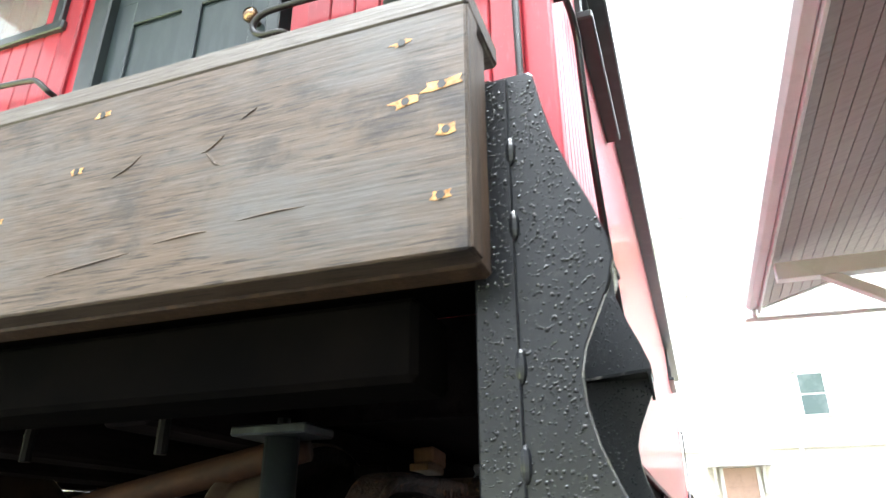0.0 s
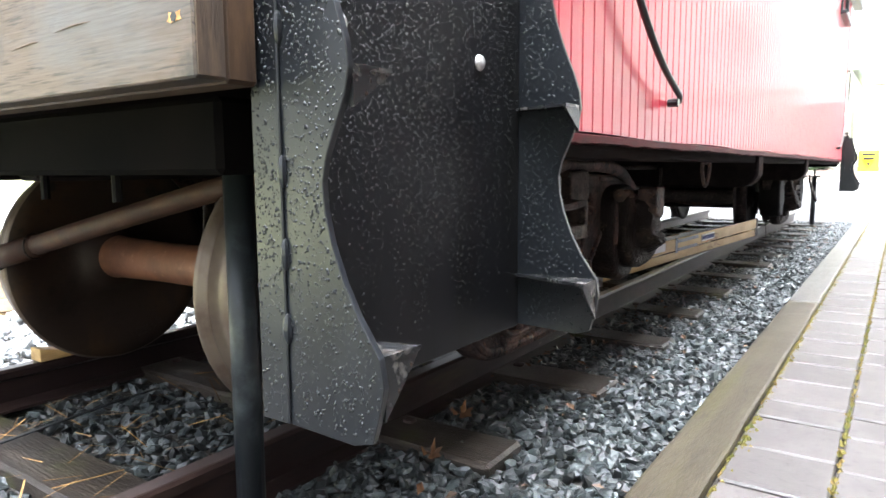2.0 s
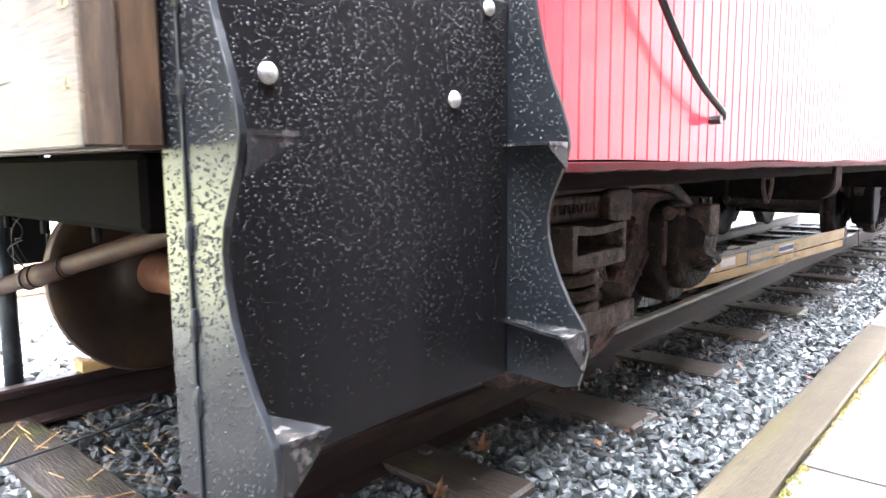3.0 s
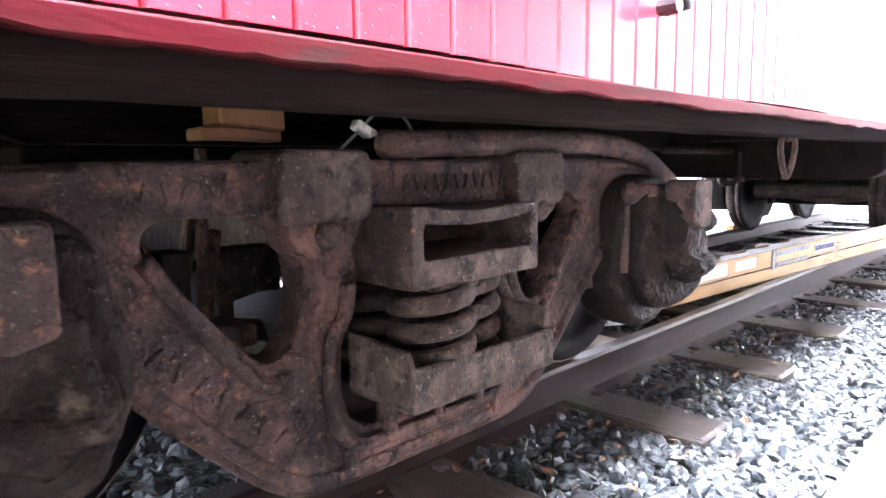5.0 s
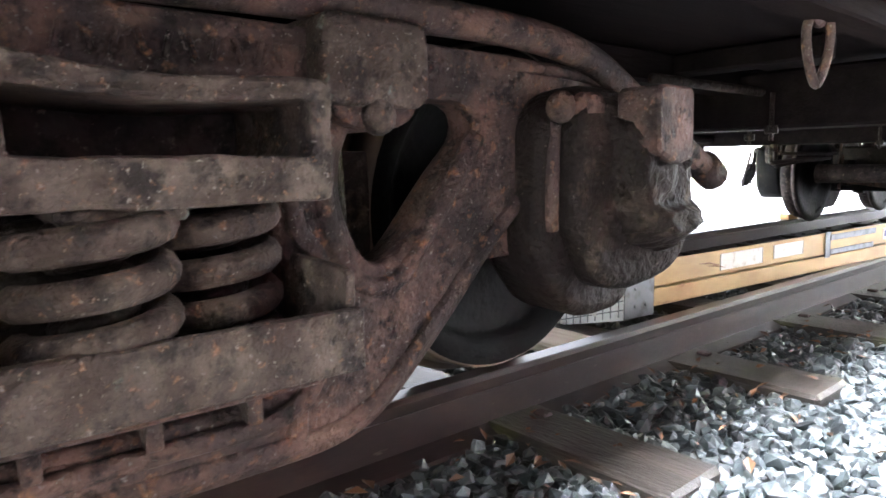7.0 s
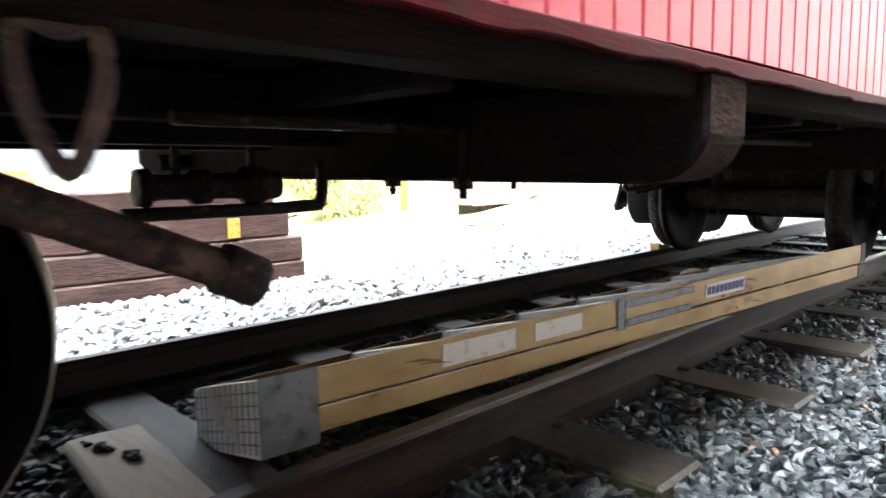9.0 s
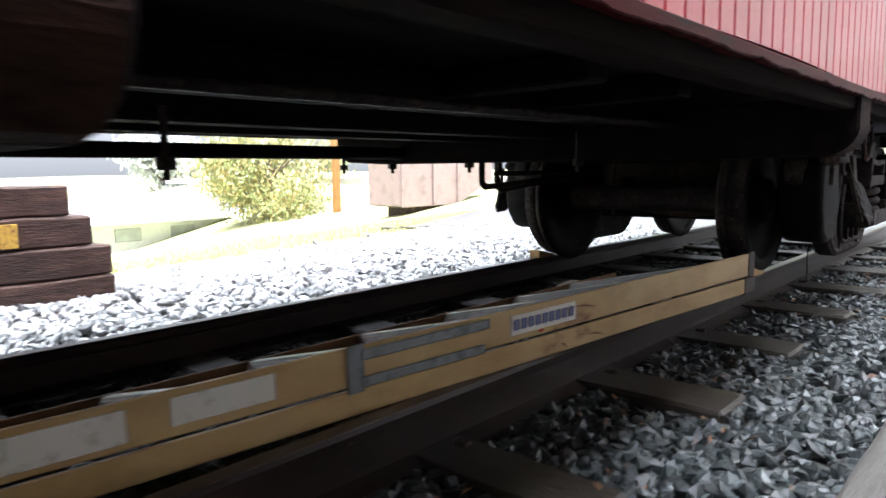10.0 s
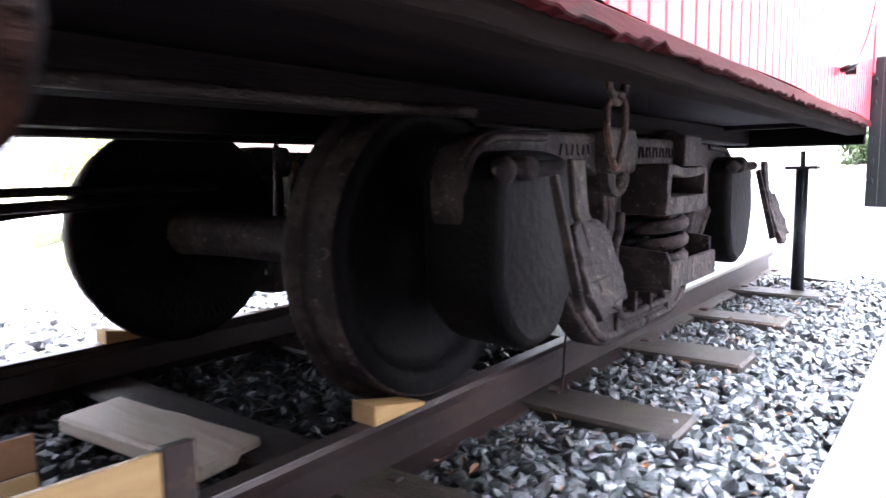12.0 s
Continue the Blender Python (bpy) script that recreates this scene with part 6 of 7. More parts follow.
    # labels: pale stickers, the lettering as plain bars
    for f0, f1, d0, d1 in ((0.15, 0.237, 0.018, 0.09), (0.262, 0.33, 0.018, 0.082), (0.553, 0.642, 0.022, 0.085)):
        st = slab(at(f0), at(f1), d0, d1, 0.0012, STICKER, "sticker", "scuffed white paper label", inset=-0.0025)
        if f0 > 0.5:
            for k in range(9):
                g = f0 + 0.004 + k * 0.0093
                slab(at(g), at(g + 0.006), d0 + 0.014, d1 - 0.014, 0.0008, BLUE, "print_bar", inset=-0.0042, parent=st)
    slab(at(0.59), at(0.595), 0.088, 0.097, 0.001, REDPRINT, "print_bar", inset=-0.0025)
    for f0, f1, d in ((0.11, 0.15, 0.045), (0.125, 0.16, 0.06), (0.64, 0.675, 0.04), (0.66, 0.69, 0.15), (0.62, 0.63, 0.155)):
        bm = bmesh.new()
        a, b = at(f0) + across * 0.002 + Vector((0, 0, -d)), at(f1) + across * 0.002 + Vector((0, 0, -d - 0.02))
        tube(bm, [a, a.lerp(b, 0.5) + Vector((0, 0, 0.005)), b], [0.001, 0.0045, 0.001], 6)
        part("scrape", bm, LADDARK, front, "dark scrape mark")
    # feet at the far end
    slab(A1 - along * 0.02, A1 + along * 0.035, -0.006, 0.108, 0.036, FOOTM, "foot", "rusty steel foot", inset=-0.004)
    slab(A1 - along * 0.05, A1 + along * 0.045, 0.112, 0.19, 0.036, FOOTM, "foot", "rusty steel foot", inset=-0.004)
    return t


ladder()

# plank and wedges by the rail
def block(name, x0, x1, y0, y1, z0, z1, mat, label, category, turn=0.0, bevel=0.006, wave=0.0):
    bm = bmesh.new()
    box(bm, x0, x1, y0, y1, z0, z1, bevel, Euler((0, 0, turn)).to_matrix())
    if wave:
        bmesh.ops.subdivide_edges(bm, edges=[e for e in bm.edges if e.calc_length() > 0.1], cuts=5)
        for v in bm.verts:
            v.co += wave * noise.noise_vector(v.co * 9)
    return tagged(part(name, bm, mat), label, category)


block("plank", -2.1, -1.41, 8.55, 8.77, 0.006, 0.062, PALEWOOD, "pale weathered plank lying across the sleepers", "plank", 0.1, 0.01, 0.005)
block("plank", -1.95, -1.2, 4.28, 4.5, 0.006, 0.05, PALEWOOD, "pale weathered plank lying across the sleepers", "plank", -0.06, 0.01, 0.005)
for x, y, way in ((CX + HALF - 0.005, 9.145, -1), (CX - HALF, 1.77, -1), (CX - HALF, 9.145, -1)):
    bm = bmesh.new()
    prism(bm, [(y + way * u, RT + v) for u, v in ((0.1, 0.002), (0.3, 0.002), (0.3, 0.058), (0.13, 0.02), (0.1, 0.014))], "x", x - 0.043, x + 0.04, 0.003)
    tagged(part("wheel_chock", bm, LUMBER), "pale wooden wedge under a wheel on the rail", "wheel chock")
block("wood_block", -1.0, -0.93, 2.225, 2.41, 0.962, 0.987, LADDARK, "pale split wooden packing piece on the bogie", "wood block", 0.06, 0.004, 0.004)
block("wood_block", -1.0, -0.925, 2.262, 2.416, 0.988, 1.042, LADDARK, "pale split wooden packing block on the bogie", "wood block", 0.06, 0.005, 0.006)
block("wood_block", -1.05, -0.95, 1.9, 2.02, 0.915, 0.95, SHADEWOOD, "small dark wooden packing block on the bogie", "wood block", 0.3, 0.005)

for x, y, r in ((-1.80, 4.36, 0.022), (-1.77, 4.375, 0.016), (-1.67, 4.41, 0.026), (-1.70, 4.40, 0.014), (-1.86, 4.34, 0.014)):
    bm = bmesh.new()
    bmesh.ops.create_icosphere(bm, subdivisions=2, radius=r)
    for v in bm.verts:
        v.co = Vector((v.co.x * 1.3, v.co.y * 0.9, v.co.z * 0.6)) + 0.012 * noise.noise_vector(v.co * 60 + Vector((x * 50, 0, 0))) + Vector((x, y, 0.056))
    tagged(part("debris_lump", bm, GREASE), "small black lump lying on the pale plank", "debris", group="lumps on the plank")

# ---- timber stack beyond the track ----
def timber_stack():
    base = ground_height(-4.9, 6) + 0.02
    z = base
    for row, (n, end, back) in enumerate(((2, 6.80, 0.0), (2, 6.79, 0.01), (2, 6.68, 0.03), (1, 6.56, 0.05))):
        for k in range(n):
            bm = bmesh.new()
            x1 = -4.52 - back - k * 0.26
            box(bm, x1 - 0.245, x1, 3.4 + 0.1 * row, end, z + 0.002, z + 0.2, 0.014)
            bmesh.ops.subdivide_edges(bm, edges=[e for e in bm.edges if e.calc_length() > 1], cuts=24)
            for v in bm.verts:
                v.co += 0.01 * noise.noise_vector(v.co * 5)
            ob = tagged(part("stacked_timber", bm, CREOSOTE), "dark creosoted railway timber in a stack", "timber", group="stacked timbers")
            if row == 2 and k == 0:
                bm = bmesh.new()
                box(bm, x1 - 0.002, x1 + 0.014, 6.14, 6.24, z + 0.02, z + 0.17, 0.003)
                part("paint_mark", bm, YELLOWP, ob, "faded yellow paint mark")
        z += 0.204
    for k in range(3):
        bm = bmesh.new()
        box(bm, -4.85 + 0.02 * k, -4.65, 3.0, 4.95 - 0.04 * k, z + 0.002 + 0.05 * k, z + 0.05 + 0.05 * k, 0.005)
        tagged(part("stacked_board", bm, LUMBER), "pale new board on the timber stack", "board", group="boards on the stack")


timber_stack()
for k in range(6):
    bm = bmesh.new()
    z0 = ground_height(-4.8, 1.5) - 0.03 + 0.094 * k
    box(bm, -4.96 + 0.01 * (k % 3), -4.71 + 0.012 * (k % 2), 0.5 + 0.05 * k, 3.25 - 0.03 * (k % 4), z0, z0 + 0.09, 0.006)
    tagged(part("cream_board", bm, CREAMB), "cream coloured board in a low stack by the gravel", "board", group="cream boards stacked")


# ---- container, pole, shrubs, far buildings ----
def leaf_mass(name, centre, radii, count, size, mat, parent, seed, label=""):
    rng = np.random.default_rng(seed)
    vs, fs = [], []
    clumps = rng.normal(0, 1, (16, 3))
    clumps /= np.linalg.norm(clumps, axis=1)[:, None]
    clumps *= rng.uniform(0.35, 0.85, (16, 1))
    for i in range(count):
        c = clumps[rng.integers(16)] + rng.normal(0, 0.2, 3)
        p = np.array(centre) + c * np.array(radii)
        s = size * rng.uniform(0.6, 1.4)
        e = np.array(Euler(rng.uniform(0, 6.28, 3)).to_matrix())
        quad = np.array(((-1, 0, 0), (0, -0.45, 0.1), (1, 0, 0), (0, 0.45, 0.1))) * s
        vs.append(quad @ e.T + p)
        fs.append(np.array((0, 1, 2, 3)) + 4 * i)
    mesh = bpy.data.meshes.new(name)
    mesh.from_pydata(np.concatenate(vs).tolist(), [], np.array(fs).tolist())
    return part(name, mesh, mat, parent, label)


def tree(name, x, y, z, height, radii, count, size, mat, label, category, seed, group=""):
    t = thing(name, label, category, (x, y, z), group)
    rng = random.Random(seed)
    bm = bmesh.new()
    tube(bm, smoothed([(x, y, z - 0.1), (x + 0.03, y, z + height * 0.3), (x, y + 0.04, z + height * 0.75)]), [0.07 * height / 3 * (1 - i / 16) for i in range(13)], 8)
    for k in range(7):
        a = k * 0.9
        h = z + height * rng.uniform(0.15, 0.5)
        tube(bm, [(x, y, h), (x + 0.3 * radii[0] * math.cos(a), y + 0.3 * radii[1] * math.sin(a), h + 0.15 * height), (x + 0.7 * radii[0] * math.cos(a), y + 0.7 * radii[1] * math.sin(a), h + 0.3 * height)], [0.03 * height / 3, 0.02 * height / 3, 0.008], 6)
    part("trunk", bm, BARK, t)
    leaf_mass("crown", (x, y, z + height * 0.52), radii, count, size, mat, t, seed)
    return t


tree("shrub", -21.1, 18.9, ground_height(-21.1, 18.9) - 0.3, 4.2, (2.6, 2.5, 2.3), 26000, 0.07, LEAFM, "round shrub turning from green to yellow, paled by painted haze", "shrub", 5)
tree("tree", -62, 34, -3.2, 9, (4, 4, 4.2), 5000, 0.3, HAZEL, "far tree with haze painted into its leaves", "tree", 6, "misty trees")
tree("tree", -70, 46, -3.2, 8, (5, 4, 3.4), 5000, 0.3, HAZEL, "far tree with haze painted into its leaves", "tree", 7, "misty trees")
tree("tree", -52, 40, -3.2, 7, (4, 4, 3.2), 4000, 0.3, HAZEL, "far tree with haze painted into its leaves", "tree", 9, "misty trees")

skip = thing("steel_container", "dull pink steel container with a sloped end standing on grass", "container", (-13, 17.5, 0))
gz = -0.52
bm = bmesh.new()
prism(bm, [(17.3, gz + 0.35), (19.3, gz + 0.35), (20.9, gz + 1.0), (20.9, gz + 2.4), (17.0, gz + 2.4), (17.0, gz + 0.4)], "x", -13.5, -12.3, 0.02)
part("body", bm, SKIP, skip)
for y in (17.1, 18.3, 19.3):
    bm = bmesh.new()
    box(bm, -12.31, -12.24, y - 0.05, y + 0.05, gz + 0.36, gz + 2.38, 0.01)
    part("rib", bm, SKIP, skip)
bm = bmesh.new()
box(bm, -13.4, -12.5, 17.6, 19.0, gz - 0.4, gz + 0.36, 0.02)
part("skid", bm, RUST, skip)
bm = bmesh.new()
tube(bm, [(-17.8, 19.35, ground_height(-17.8, 19.35) - 0.2), (-17.8, 19.35, 7.5)], 0.14, 14)
tagged(part("utility_pole", bm, POLE, smooth=True), "orange-brown wooden utility pole on the grass", "utility pole")

low = thing("low_building", "long low white building with a pale metal roof in the mist", "building", (-34, 17, -3))
bm = bmesh.new()
box(bm, -46, -26, 9, 24.5, -5.5, -1.0, 0.05)
part("wall", bm, SIDINGB, low)
bm = bmesh.new()
prism(bm, [(-47, -1.05), (-25.3, -1.05), (-25.3, -0.94), (-36, -0.42), (-47, -0.9)], "y", 8.3, 25.2, 0.03)
part("roof", bm, PALEROOF, low)
for y in (11.6, 13.4, 15.2, 17.4, 19.6):
    bm = bmesh.new()
    box(bm, -26.02, -25.94, y, y + 1.0, -1.75, -1.25, 0.02)
    w = part("window", bm, GREYBLOCK, low)
bm = bmesh.new()
for y in steps(8, 20, 8):
    tube(bm, [(-12.0 - (20 - y) * 0.35, y, ground_height(-12, y) - 0.3), (-12.0 - (20 - y) * 0.35, y, ground_height(-12.0 - (20 - y) * 0.35, y) + 0.2)], 0.03, 6)
bm.free()

# grass blades on the slope
rng = np.random.default_rng(21)
vs, fs = [], []
for i in range(26000):
    y = rng.uniform(6.9, 16)
    edge = -4.9 - max(0, y - 6.9) * 0.42
    x = edge - abs(rng.normal(0, 3.2))
    h = rng.uniform(0.05, 0.14)
    a = rng.uniform(0, 6.28)
    z = ground_height(x, y) - 0.055
    dx, dy = 0.012 * math.cos(a), 0.012 * math.sin(a)
    vs += [(x - dx, y - dy, z), (x + dx, y + dy, z), (x + rng.normal(0, 0.04), y + rng.normal(0, 0.04), z + h)]
    fs.append((3 * i, 3 * i + 1, 3 * i + 2))
mesh = bpy.data.meshes.new("grass")
mesh.from_pydata(vs, [], fs)
tagged(part("grass", mesh, GRASSM), "yellow-green wet grass on the slope, paled by painted haze", "grass", kind="stuff")

# ---- white building across the road ----
hall = thing("white_building", "tall white building with a cream brick base and heavy cornice", "building", (8, 27, 0.9))
Z0, ZB, ZT = 0.6, 3.78, 12.1
bm = bmesh.new()
box(bm, -0.62, 3.5, 27.0, 40, ZB, ZT + 0.9)
part("wall", bm, WHITEW, hall)
bm = bmesh.new()
box(bm, 3.5, 30, 27.1, 40, ZB, ZT + 0.9)
part("wall", bm, WHITEW, hall)
bm = bmesh.new()
box(bm, -0.66, 3.5, 26.99, 40, Z0 - 1, ZB - 0.1)
base = part("base_wall", bm, BRICKW, hall, "cream painted brick base")
bm = bmesh.new()
box(bm, 3.5, 30, 27.05, 40, Z0 - 1, ZB - 0.1)
part("base_wall", bm, WHITEW, hall)
bm = bmesh.new()
box(bm, -0.72, 30, 26.92, 27.2, ZB - 0.14, ZB + 0.02, 0.02)
part("string_course", bm, BRICKW, hall, "moulded brick band")
for a, b, c, d in ((-1.0, 0.42, ZT - 0.35, ZT - 0.05), (-1.25, 0.7, ZT - 0.05, ZT + 0.12), (-0.8, 0.25, ZT + 0.12, ZT + 0.8), (-1.05, 0.5, ZT + 0.8, ZT + 0.95)):
    bm = bmesh.new()
    box(bm, a, 30.5, 27.0 - b, 40, c, d, 0.02)
    part("cornice", bm, TRIMW if c < ZT + 0.7 else GREYBLOCK, hall, "white moulded cornice")
for a, b, c, d in ((-0.7, 0.35, ZB, ZT - 0.35), (-0.85, 0.5, 9.6, 9.75), (-0.85, 0.5, 10.5, 10.62)):
    bm = bmesh.new()
    box(bm, a, b, 26.9 if a > -0.8 else 26.82, 26.99, c, d, 0.015)
    part("pilaster", bm, WHITEW, hall)
door = None
bm = bmesh.new()
box(bm, 0.72, 1.80, 26.9, 26.985, 0.95, 3.05, 0.01)
door = part("door", bm, DOORTAN, hall, "tan panelled door")
for z0, z1 in ((1.05, 1.4), (1.5, 1.85), (1.95, 2.3), (2.4, 2.95)):
    for x0, x1 in ((0.82, 1.22), (1.3, 1.7)):
        bm = bmesh.new()
        box(bm, x0, x1, 26.88, 26.91, z0, z1, 0.008)
        part("panel", bm, DOORTAN, door)
bm = bmesh.new()
dome(bm, (0.8, 26.87, 1.95), 0.045, (0, -1, 0), 0.9)
part("door_knob", bm, INK, door)
for a, b in ((0.6, 0.72), (1.8, 1.92)):
    bm = bmesh.new()
    box(bm, a, b, 26.87, 26.985, 0.9, 3.06, 0.01)
    part("door_jamb", bm, TRIMW, hall)
bm = bmesh.new()
prism(bm, [(0.2, 3.08), (2.3, 3.08), (2.3, 3.14), (1.25, 3.55), (0.2, 3.14)], "y", 26.3, 26.985, 0.015)
part("door_hood", bm, TRIMW, hall, "white gabled door hood")
for x in (0.45, 2.05):
    bm = bmesh.new()
    prism(bm, [(26.4, 3.08), (26.98, 3.08), (26.98, 2.2), (26.92, 2.2), (26.85, 2.7)], "x", x - 0.05, x + 0.05, 0.008)
    part("bracket", bm, TRIMW, hall)
bm = bmesh.new()
box(bm, 3.62, 4.62, 27.0, 27.095, 4.7, 6.3, 0.01)
win = part("window_frame", bm, TRIMW, hall)
for z0, z1 in ((4.78, 5.46), (5.52, 6.2)):
    bm = bmesh.new()
    box(bm, 3.72, 4.52, 26.99, 27.0, z0, z1)
    part("pane", bm, DARKGLASS, win, "grey-green window pane")
bm = bmesh.new()
prism(bm, [(3.55, 6.28), (4.69, 6.28), (4.69, 6.34), (4.4, 6.46), (4.12, 6.5), (3.84, 6.46), (3.55, 6.34)], "y", 26.96, 27.09, 0.01)
part("window_hood", bm, GREYBLOCK, win)
bm = bmesh.new()
tube(bm, [(3.38, 26.9, 9.5), (3.38, 26.9, 0.9)], 0.06, 10)
part("downspout", bm, TRIMW, hall, "white downspout")
# brick courses of the base: joined, too far to pick apart
bm = bmesh.new()
for r in range(38):
    z = Z0 + 0.08 * r
    for c in range(20):
        x0 = -0.66 + 0.21 * c + (0.105 if r % 2 else 0)
        if x0 + 0.2 > 3.5 or (0.4 < x0 + 0.2 and x0 < 1.95 and z < 3.08):
            continue
        v = [bm.verts.new(p) for p in ((x0, 26.978, z), (x0 + 0.2, 26.978, z), (x0 + 0.2, 26.978, z + 0.07), (x0, 26.978, z + 0.07))]
        w = [bm.verts.new((p.co.x, 26.992, p.co.z)) for p in v]
        bm.faces.new(v)
        for k in range(4):
            bm.faces.new((v[k], v[(k + 1) % 4], w[(k + 1) % 4], w[k]))
tagged(part("brickwork", bm, BRICKW, base), kind="stuff")

shop = thing("far_shop", "grey shopfront with large windows beyond the white building", "building", (-6, 36, 0.6))
bm = bmesh.new()
box(bm, -16, -1.6, 36, 46, 0, 5.2, 0.02)
part("wall", bm, WHITEW, shop)
bm = bmesh.new()
box(bm, -16.2, -1.4, 35.7, 46.2, 5.2, 5.9, 0.03)
part("fascia", bm, GREYBLOCK, shop)
for x in steps(-14.5, -2.6, 6):
    bm = bmesh.new()
    box(bm, x - 0.75, x + 0.75, 35.94, 35.99, 1.4, 4.4, 0.02)
    part("window", bm, GREYBLOCK, shop)

sign = thing("yellow_board", "small yellow warning board standing on the mulch", "sign", (-0.45, 25.4, 0.85))
bm = bmesh.new()
box(bm, -0.72, -0.15, 25.38, 25.42, ground_height(0, 25.4) + 0.02, ground_height(0, 25.4) + 0.72, 0.02, Euler((-0.12, 0, 0.12)).to_matrix())
part("panel", bm, SIGNY, sign)
for z, w in ((0.55, 0.36), (0.42, 0.3), (0.25, 0.06)):
    bm = bmesh.new()
    zz = ground_height(0, 25.4) + z
    box(bm, -0.43 - w / 2, -0.43 + w / 2, 25.28, 25.345, zz, zz + 0.07, 0.005)
    part("print_bar", bm, INK, sign)
tree("bush", 2.7, 25.6, ground_height(2.7, 25.6), 1.15, (0.55, 0.55, 0.55), 1800, 0.07, LEAFG, "small clipped green bush on the mulch", "bush", 12, "bushes by the building")
tree("bush", -1.9, 25.9, ground_height(-1.9, 25.9), 0.9, (0.6, 0.5, 0.45), 1500, 0.07, LEAFG, "small clipped green bush on the mulch", "bush", 13, "bushes by the building")

# ---- canopy of the station beside the walk ----
can = thing("platform_canopy", "white-guttered canopy with a mauve boarded soffit over the paving", "canopy", (2.4, 3, 3.6))
Y0, Y1 = -4.0, 9.85
rise = 0.30
def sof(x):
    return 3.66 + rise * (x - 0.95)


n = 24
shared = bmesh.new()
prism(shared, [(0, 0), (0, 0.022), (Y1 - Y0, 0.022), (Y1 - Y0, 0)], "x", 0.002, 0.134)
mesh = flush(shared, bpy.data.meshes.new("soffit_board"))
mesh.materials.append(SOFFIT)
roofbm = bmesh.new()
prism(roofbm, [(0.93, sof(0.93) + 0.03), (4.3, sof(4.3) + 0.03), (4.3, sof(4.3) + 0.14), (0.9, sof(0.9) + 0.14)], "y", Y0, Y1 + 0.02)
roof = part("roof", roofbm, ROOFM, can)
for k in range(n):
    ob = new("soffit_board", mesh)
    ob.parent = roof
    x = 1.02 + 0.1361 * k
    ob.location = (x, Y0, sof(x))
    ob.rotation_euler = (0, -math.atan(rise), 0)
bm = bmesh.new()
prism(bm, [(0.86, 3.80), (0.86, 3.72), (0.9, 3.66), (0.985, 3.65), (1.0, 3.67), (1.0, 3.82), (0.97, 3.82), (0.97, 3.69), (0.91, 3.69), (0.885, 3.73), (0.88, 3.8)], "y", Y0, Y1, 0.003)
part("gutter", bm, TRIMW, can, "white moulded gutter")
bm = bmesh.new()
box(bm, 1.001, 1.03, Y0, Y1, 3.60, 3.80, 0.004)
part("fascia", bm, TRIMW, can, "white fascia board")
bm = bmesh.new()
prism(bm, [(1.0, sof(1.0) - 0.02), (4.3, sof(4.3) - 0.02), (4.3, sof(4.3) + 0.16), (1.0, sof(1.0) + 0.16)], "y", Y1 - 0.03, Y1 + 0.03, 0.004)
part("gable_board", bm, TRIMW, can)
for y in (-2.2, 2.9, 8.0):
    bm = bmesh.new()
    prism(bm, [(1.06, 3.42), (1.06, 3.62), (4.3, 3.62), (4.3, 3.42)], "y", y - 0.08, y + 0.08, 0.01)
    part("tie_beam", bm, TRIMW, can, "white painted beam")
    bm = bmesh.new()
    prism(bm, [(1.5, 3.42), (1.7, 3.42), (4.2, 1.9), (4.2, 1.7)], "y", y - 0.06, y + 0.06, 0.008)
    part("brace", bm, TRIMW, can)
bm = bmesh.new()
tube(bm, smoothed([(0.95, Y1 - 0.1, 3.64), (0.96, Y1 - 0.05, 3.56), (1.1, Y1 + 0.0, 3.53), (4.3, Y1, 3.49)]), 0.035, 10)
part("drain_pipe", bm, TRIMW, can, "white drain pipe")
bm = bmesh.new()
box(bm, 4.3, 4.5, -4.2, 9.85, 0.04, 4.8)
tagged(part("wall_station", bm, SOFFIT), "plain mauve station wall behind the canopy", "wall", kind="structure")

# ---- litter: leaves, straw, pipe strip ----
def litter(name, count, region, size, mat, label, category, seed, long=1.0):
    rng = np.random.default_rng(seed)
    vs, fs = [], []
    for i in range(count):
        x, y = rng.uniform(region[0], region[1]), rng.uniform(region[2], region[3])
        s = size * rng.uniform(0.6, 1.3)
        e = np.array(Euler((rng.uniform(-0.5, 0.5), rng.uniform(-0.5, 0.5), rng.uniform(0, 6.28))).to_matrix())
        quad = np.array(((-long, 0, 0), (-0.2, -0.5, 0.25), (long, 0, 0.1), (0.1, 0.55, 0.3))) * s
        if long > 2:
            quad = np.array(((-long, -0.12, 0), (long, -0.12, 0), (long, 0.12, 0.02), (-long, 0.12, 0.02))) * s
        vs.append(quad @ e.T + (x, y, region[4]))
        fs.append(np.array((0, 1, 2, 3)) + 4 * i)
    mesh = bpy.data.meshes.new(name)
    mesh.from_pydata(np.concatenate(vs).tolist(), [], np.array(fs).tolist())
    tagged(part(name, mesh, mat), label, category, kind="stuff")


litter("fallen_leaves", 120, (-1.0, -0.12, 1.2, 12.5, 0.03), 0.02, DEADLEAF, "brown and orange leaves lying on the ballast", "leaves", 31)
litter("fallen_leaves", 60, (-1.0, -0.6, 3.0, 5.4, 0.03), 0.02, DEADLEAF, "brown and orange leaves lying by the rail", "leaves", 32)
litter("bark_chips", 260, (-1.0, -0.14, 8.4, 12.9, 0.022), 0.011, DEADLEAF, "brown bark chips and leaf litter among the stones", "litter", 35, 1.4)
litter("bark_chips", 160, (-1.0, -0.45, 2.4, 8.4, 0.018), 0.011, DEADLEAF, "brown bark chips and leaf litter by the rail", "litter", 36, 1.4)
litter("straw", 70, (-2.3, -1.2, 0.7, 2.1, 0.035), 0.018, STRAW, "wet straw scattered between the rails", "straw", 33, 4.5)
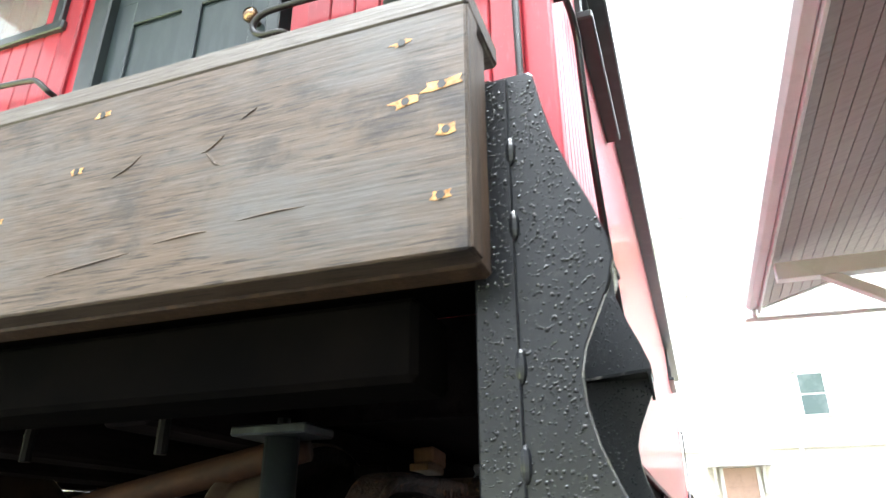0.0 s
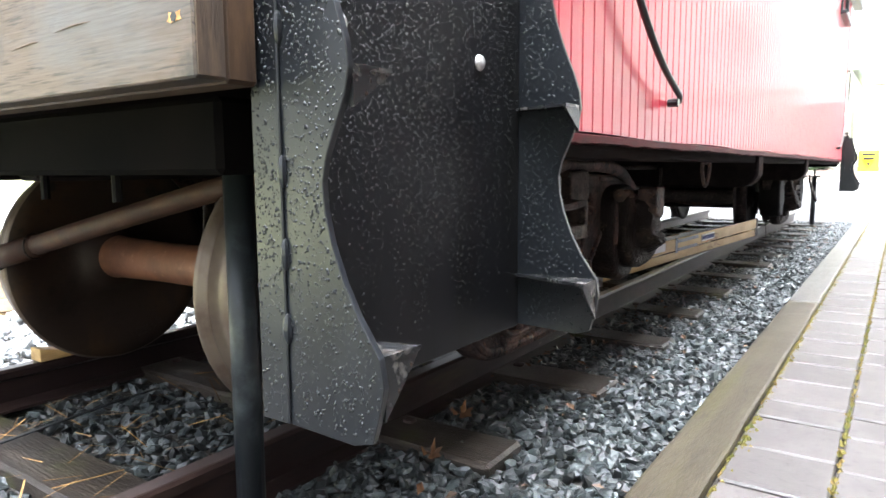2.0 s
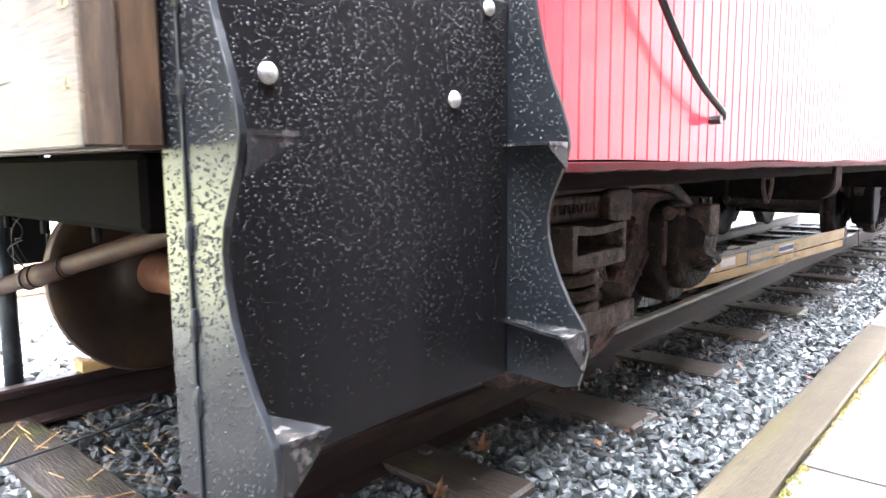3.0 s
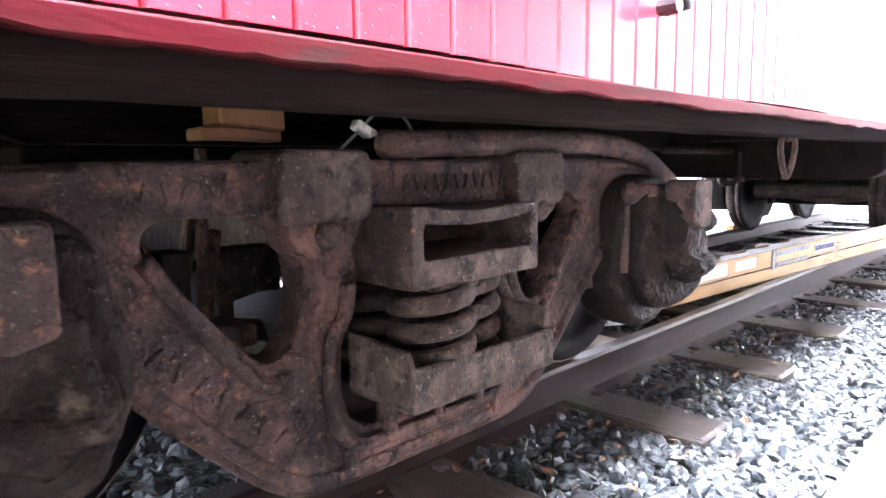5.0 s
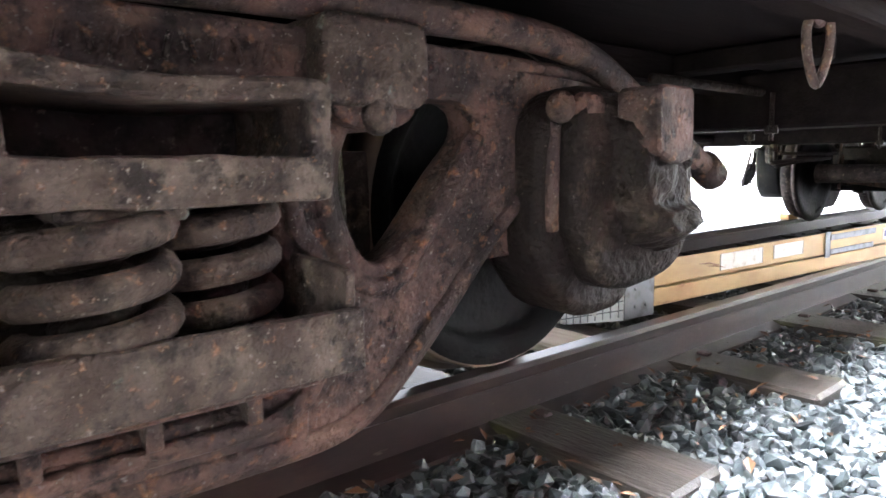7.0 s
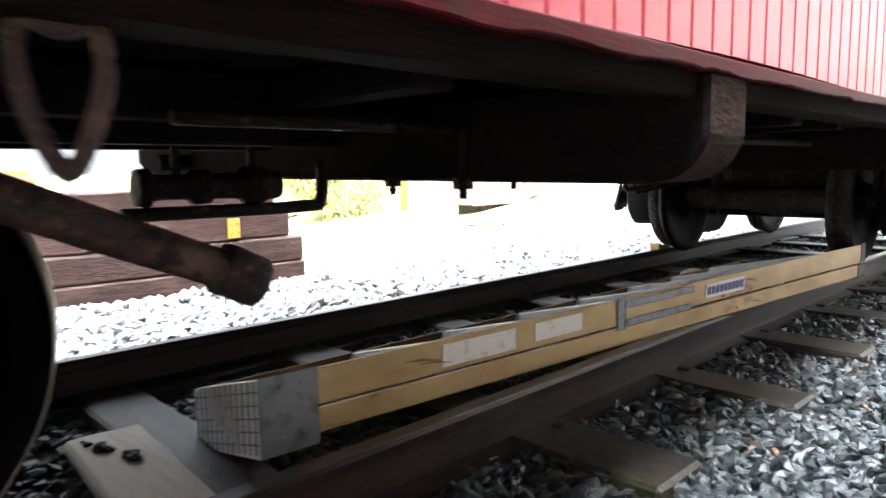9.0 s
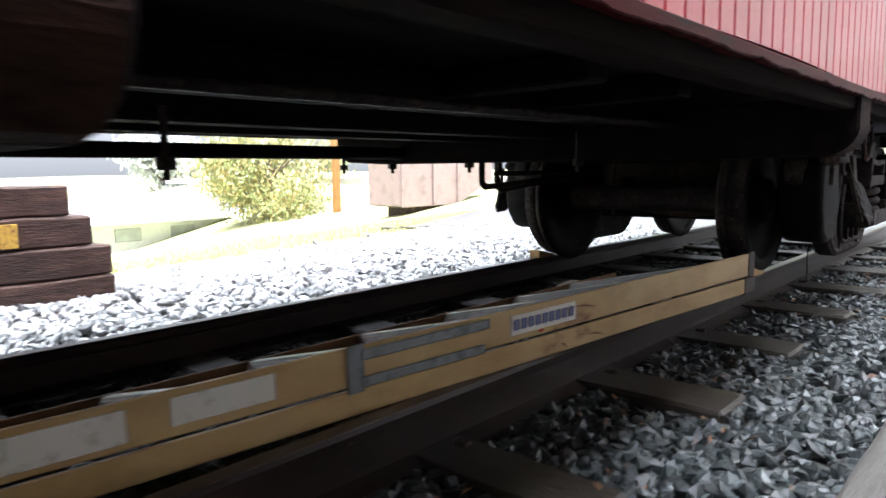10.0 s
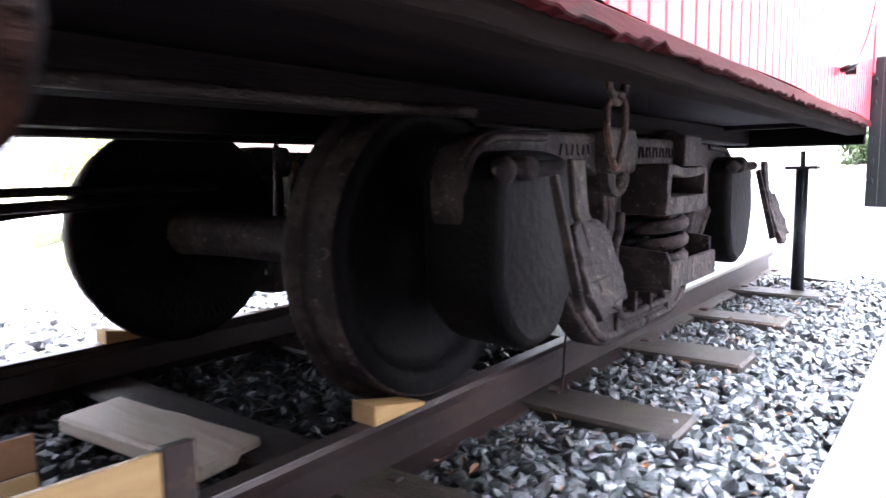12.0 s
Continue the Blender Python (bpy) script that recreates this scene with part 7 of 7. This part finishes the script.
for x, y, s in ((-0.83, 2.2, 0.05), (-0.72, 1.85, 0.04)):
    bm = bmesh.new()
    for k in range(7):
        a = k * 0.9
        tip = Vector((x + s * math.cos(a), y + s * math.sin(a), 0.05 + 0.02 * (k % 3)))
        c = bm.verts.new((x, y, 0.03 + 0.004 * k))
        p = bm.verts.new(tip)
        q = bm.verts.new((x + 0.6 * s * math.cos(a + 0.4), y + 0.6 * s * math.sin(a + 0.4), 0.06))
        r = bm.verts.new((x + 0.6 * s * math.cos(a - 0.4), y + 0.6 * s * math.sin(a - 0.4), 0.045))
        bm.faces.new((c, q, p, r))
    tagged(part("curled_leaf", bm, DEADLEAF), "curled brown oak leaf on the ballast", "leaf", group="curled leaves")

# ---- pavers ----
tagged(ground_sheet("pavement", steps(0.0, 4.4, 4), steps(-6, 13.4, 8), EARTH, 0.05), "sand bed under the grey pavers", "pavement", kind="structure")
pav = bpy.data.objects["pavement"]
kinds = []
for long in (0.205, 0.312):
    b2 = bmesh.new()
    box(b2, 0.0, 0.281, 0.0, long - 0.012, -0.03, 0.0, 0.006)
    m = flush(b2, bpy.data.meshes.new("paver"))
    m.materials.append(PAVER)
    kinds.append((long, m))
rng = random.Random(5)
rest = bmesh.new()
count = 0
for col in range(14):
    x = 0.077 + 0.291 * col
    y = -5.5 + rng.uniform(0, 0.2)
    while y < 13.1:
        long, m = kinds[0 if rng.random() < 0.35 else 1]
        z = 0.044 + rng.uniform(-0.003, 0.003)
        if col < 7 and 1.6 < y < 13.1 and count < 300:
            ob = new("paver", m)
            ob.parent = pav
            ob.location = (x, y, z)
            ob.rotation_euler = (rng.uniform(-0.006, 0.006), rng.uniform(-0.006, 0.006), rng.uniform(-0.01, 0.01))
            count += 1
        else:
            v = [rest.verts.new(p) for p in ((x, y, z), (x + 0.283, y, z), (x + 0.283, y + long - 0.007, z), (x, y + long - 0.007, z))]
            w = [rest.verts.new((q.co.x, q.co.y, 0.02)) for q in v]
            rest.faces.new(v)
            for k in range(4):
                rest.faces.new((v[k], v[(k + 1) % 4], w[(k + 1) % 4], w[k]))
        y += long
tagged(part("pavers_beyond", rest, PAVER2, pav), kind="stuff")

# ---- flat black strip lying between the rails ----
bm = bmesh.new()
tube(bm, [(-1.95, 0.95, 0.046), (-1.985, 1.2, 0.05), (-2.033, 1.56, 0.052), (-2.05, 1.75, 0.05)], 0.012, 6)
for v in bm.verts:
    v.co.z = 0.05 + (v.co.z - 0.05) * 0.35
tagged(part("flat_strip", bm, BLACK), "flat black rubber strip lying over sleeper and stones", "strip")
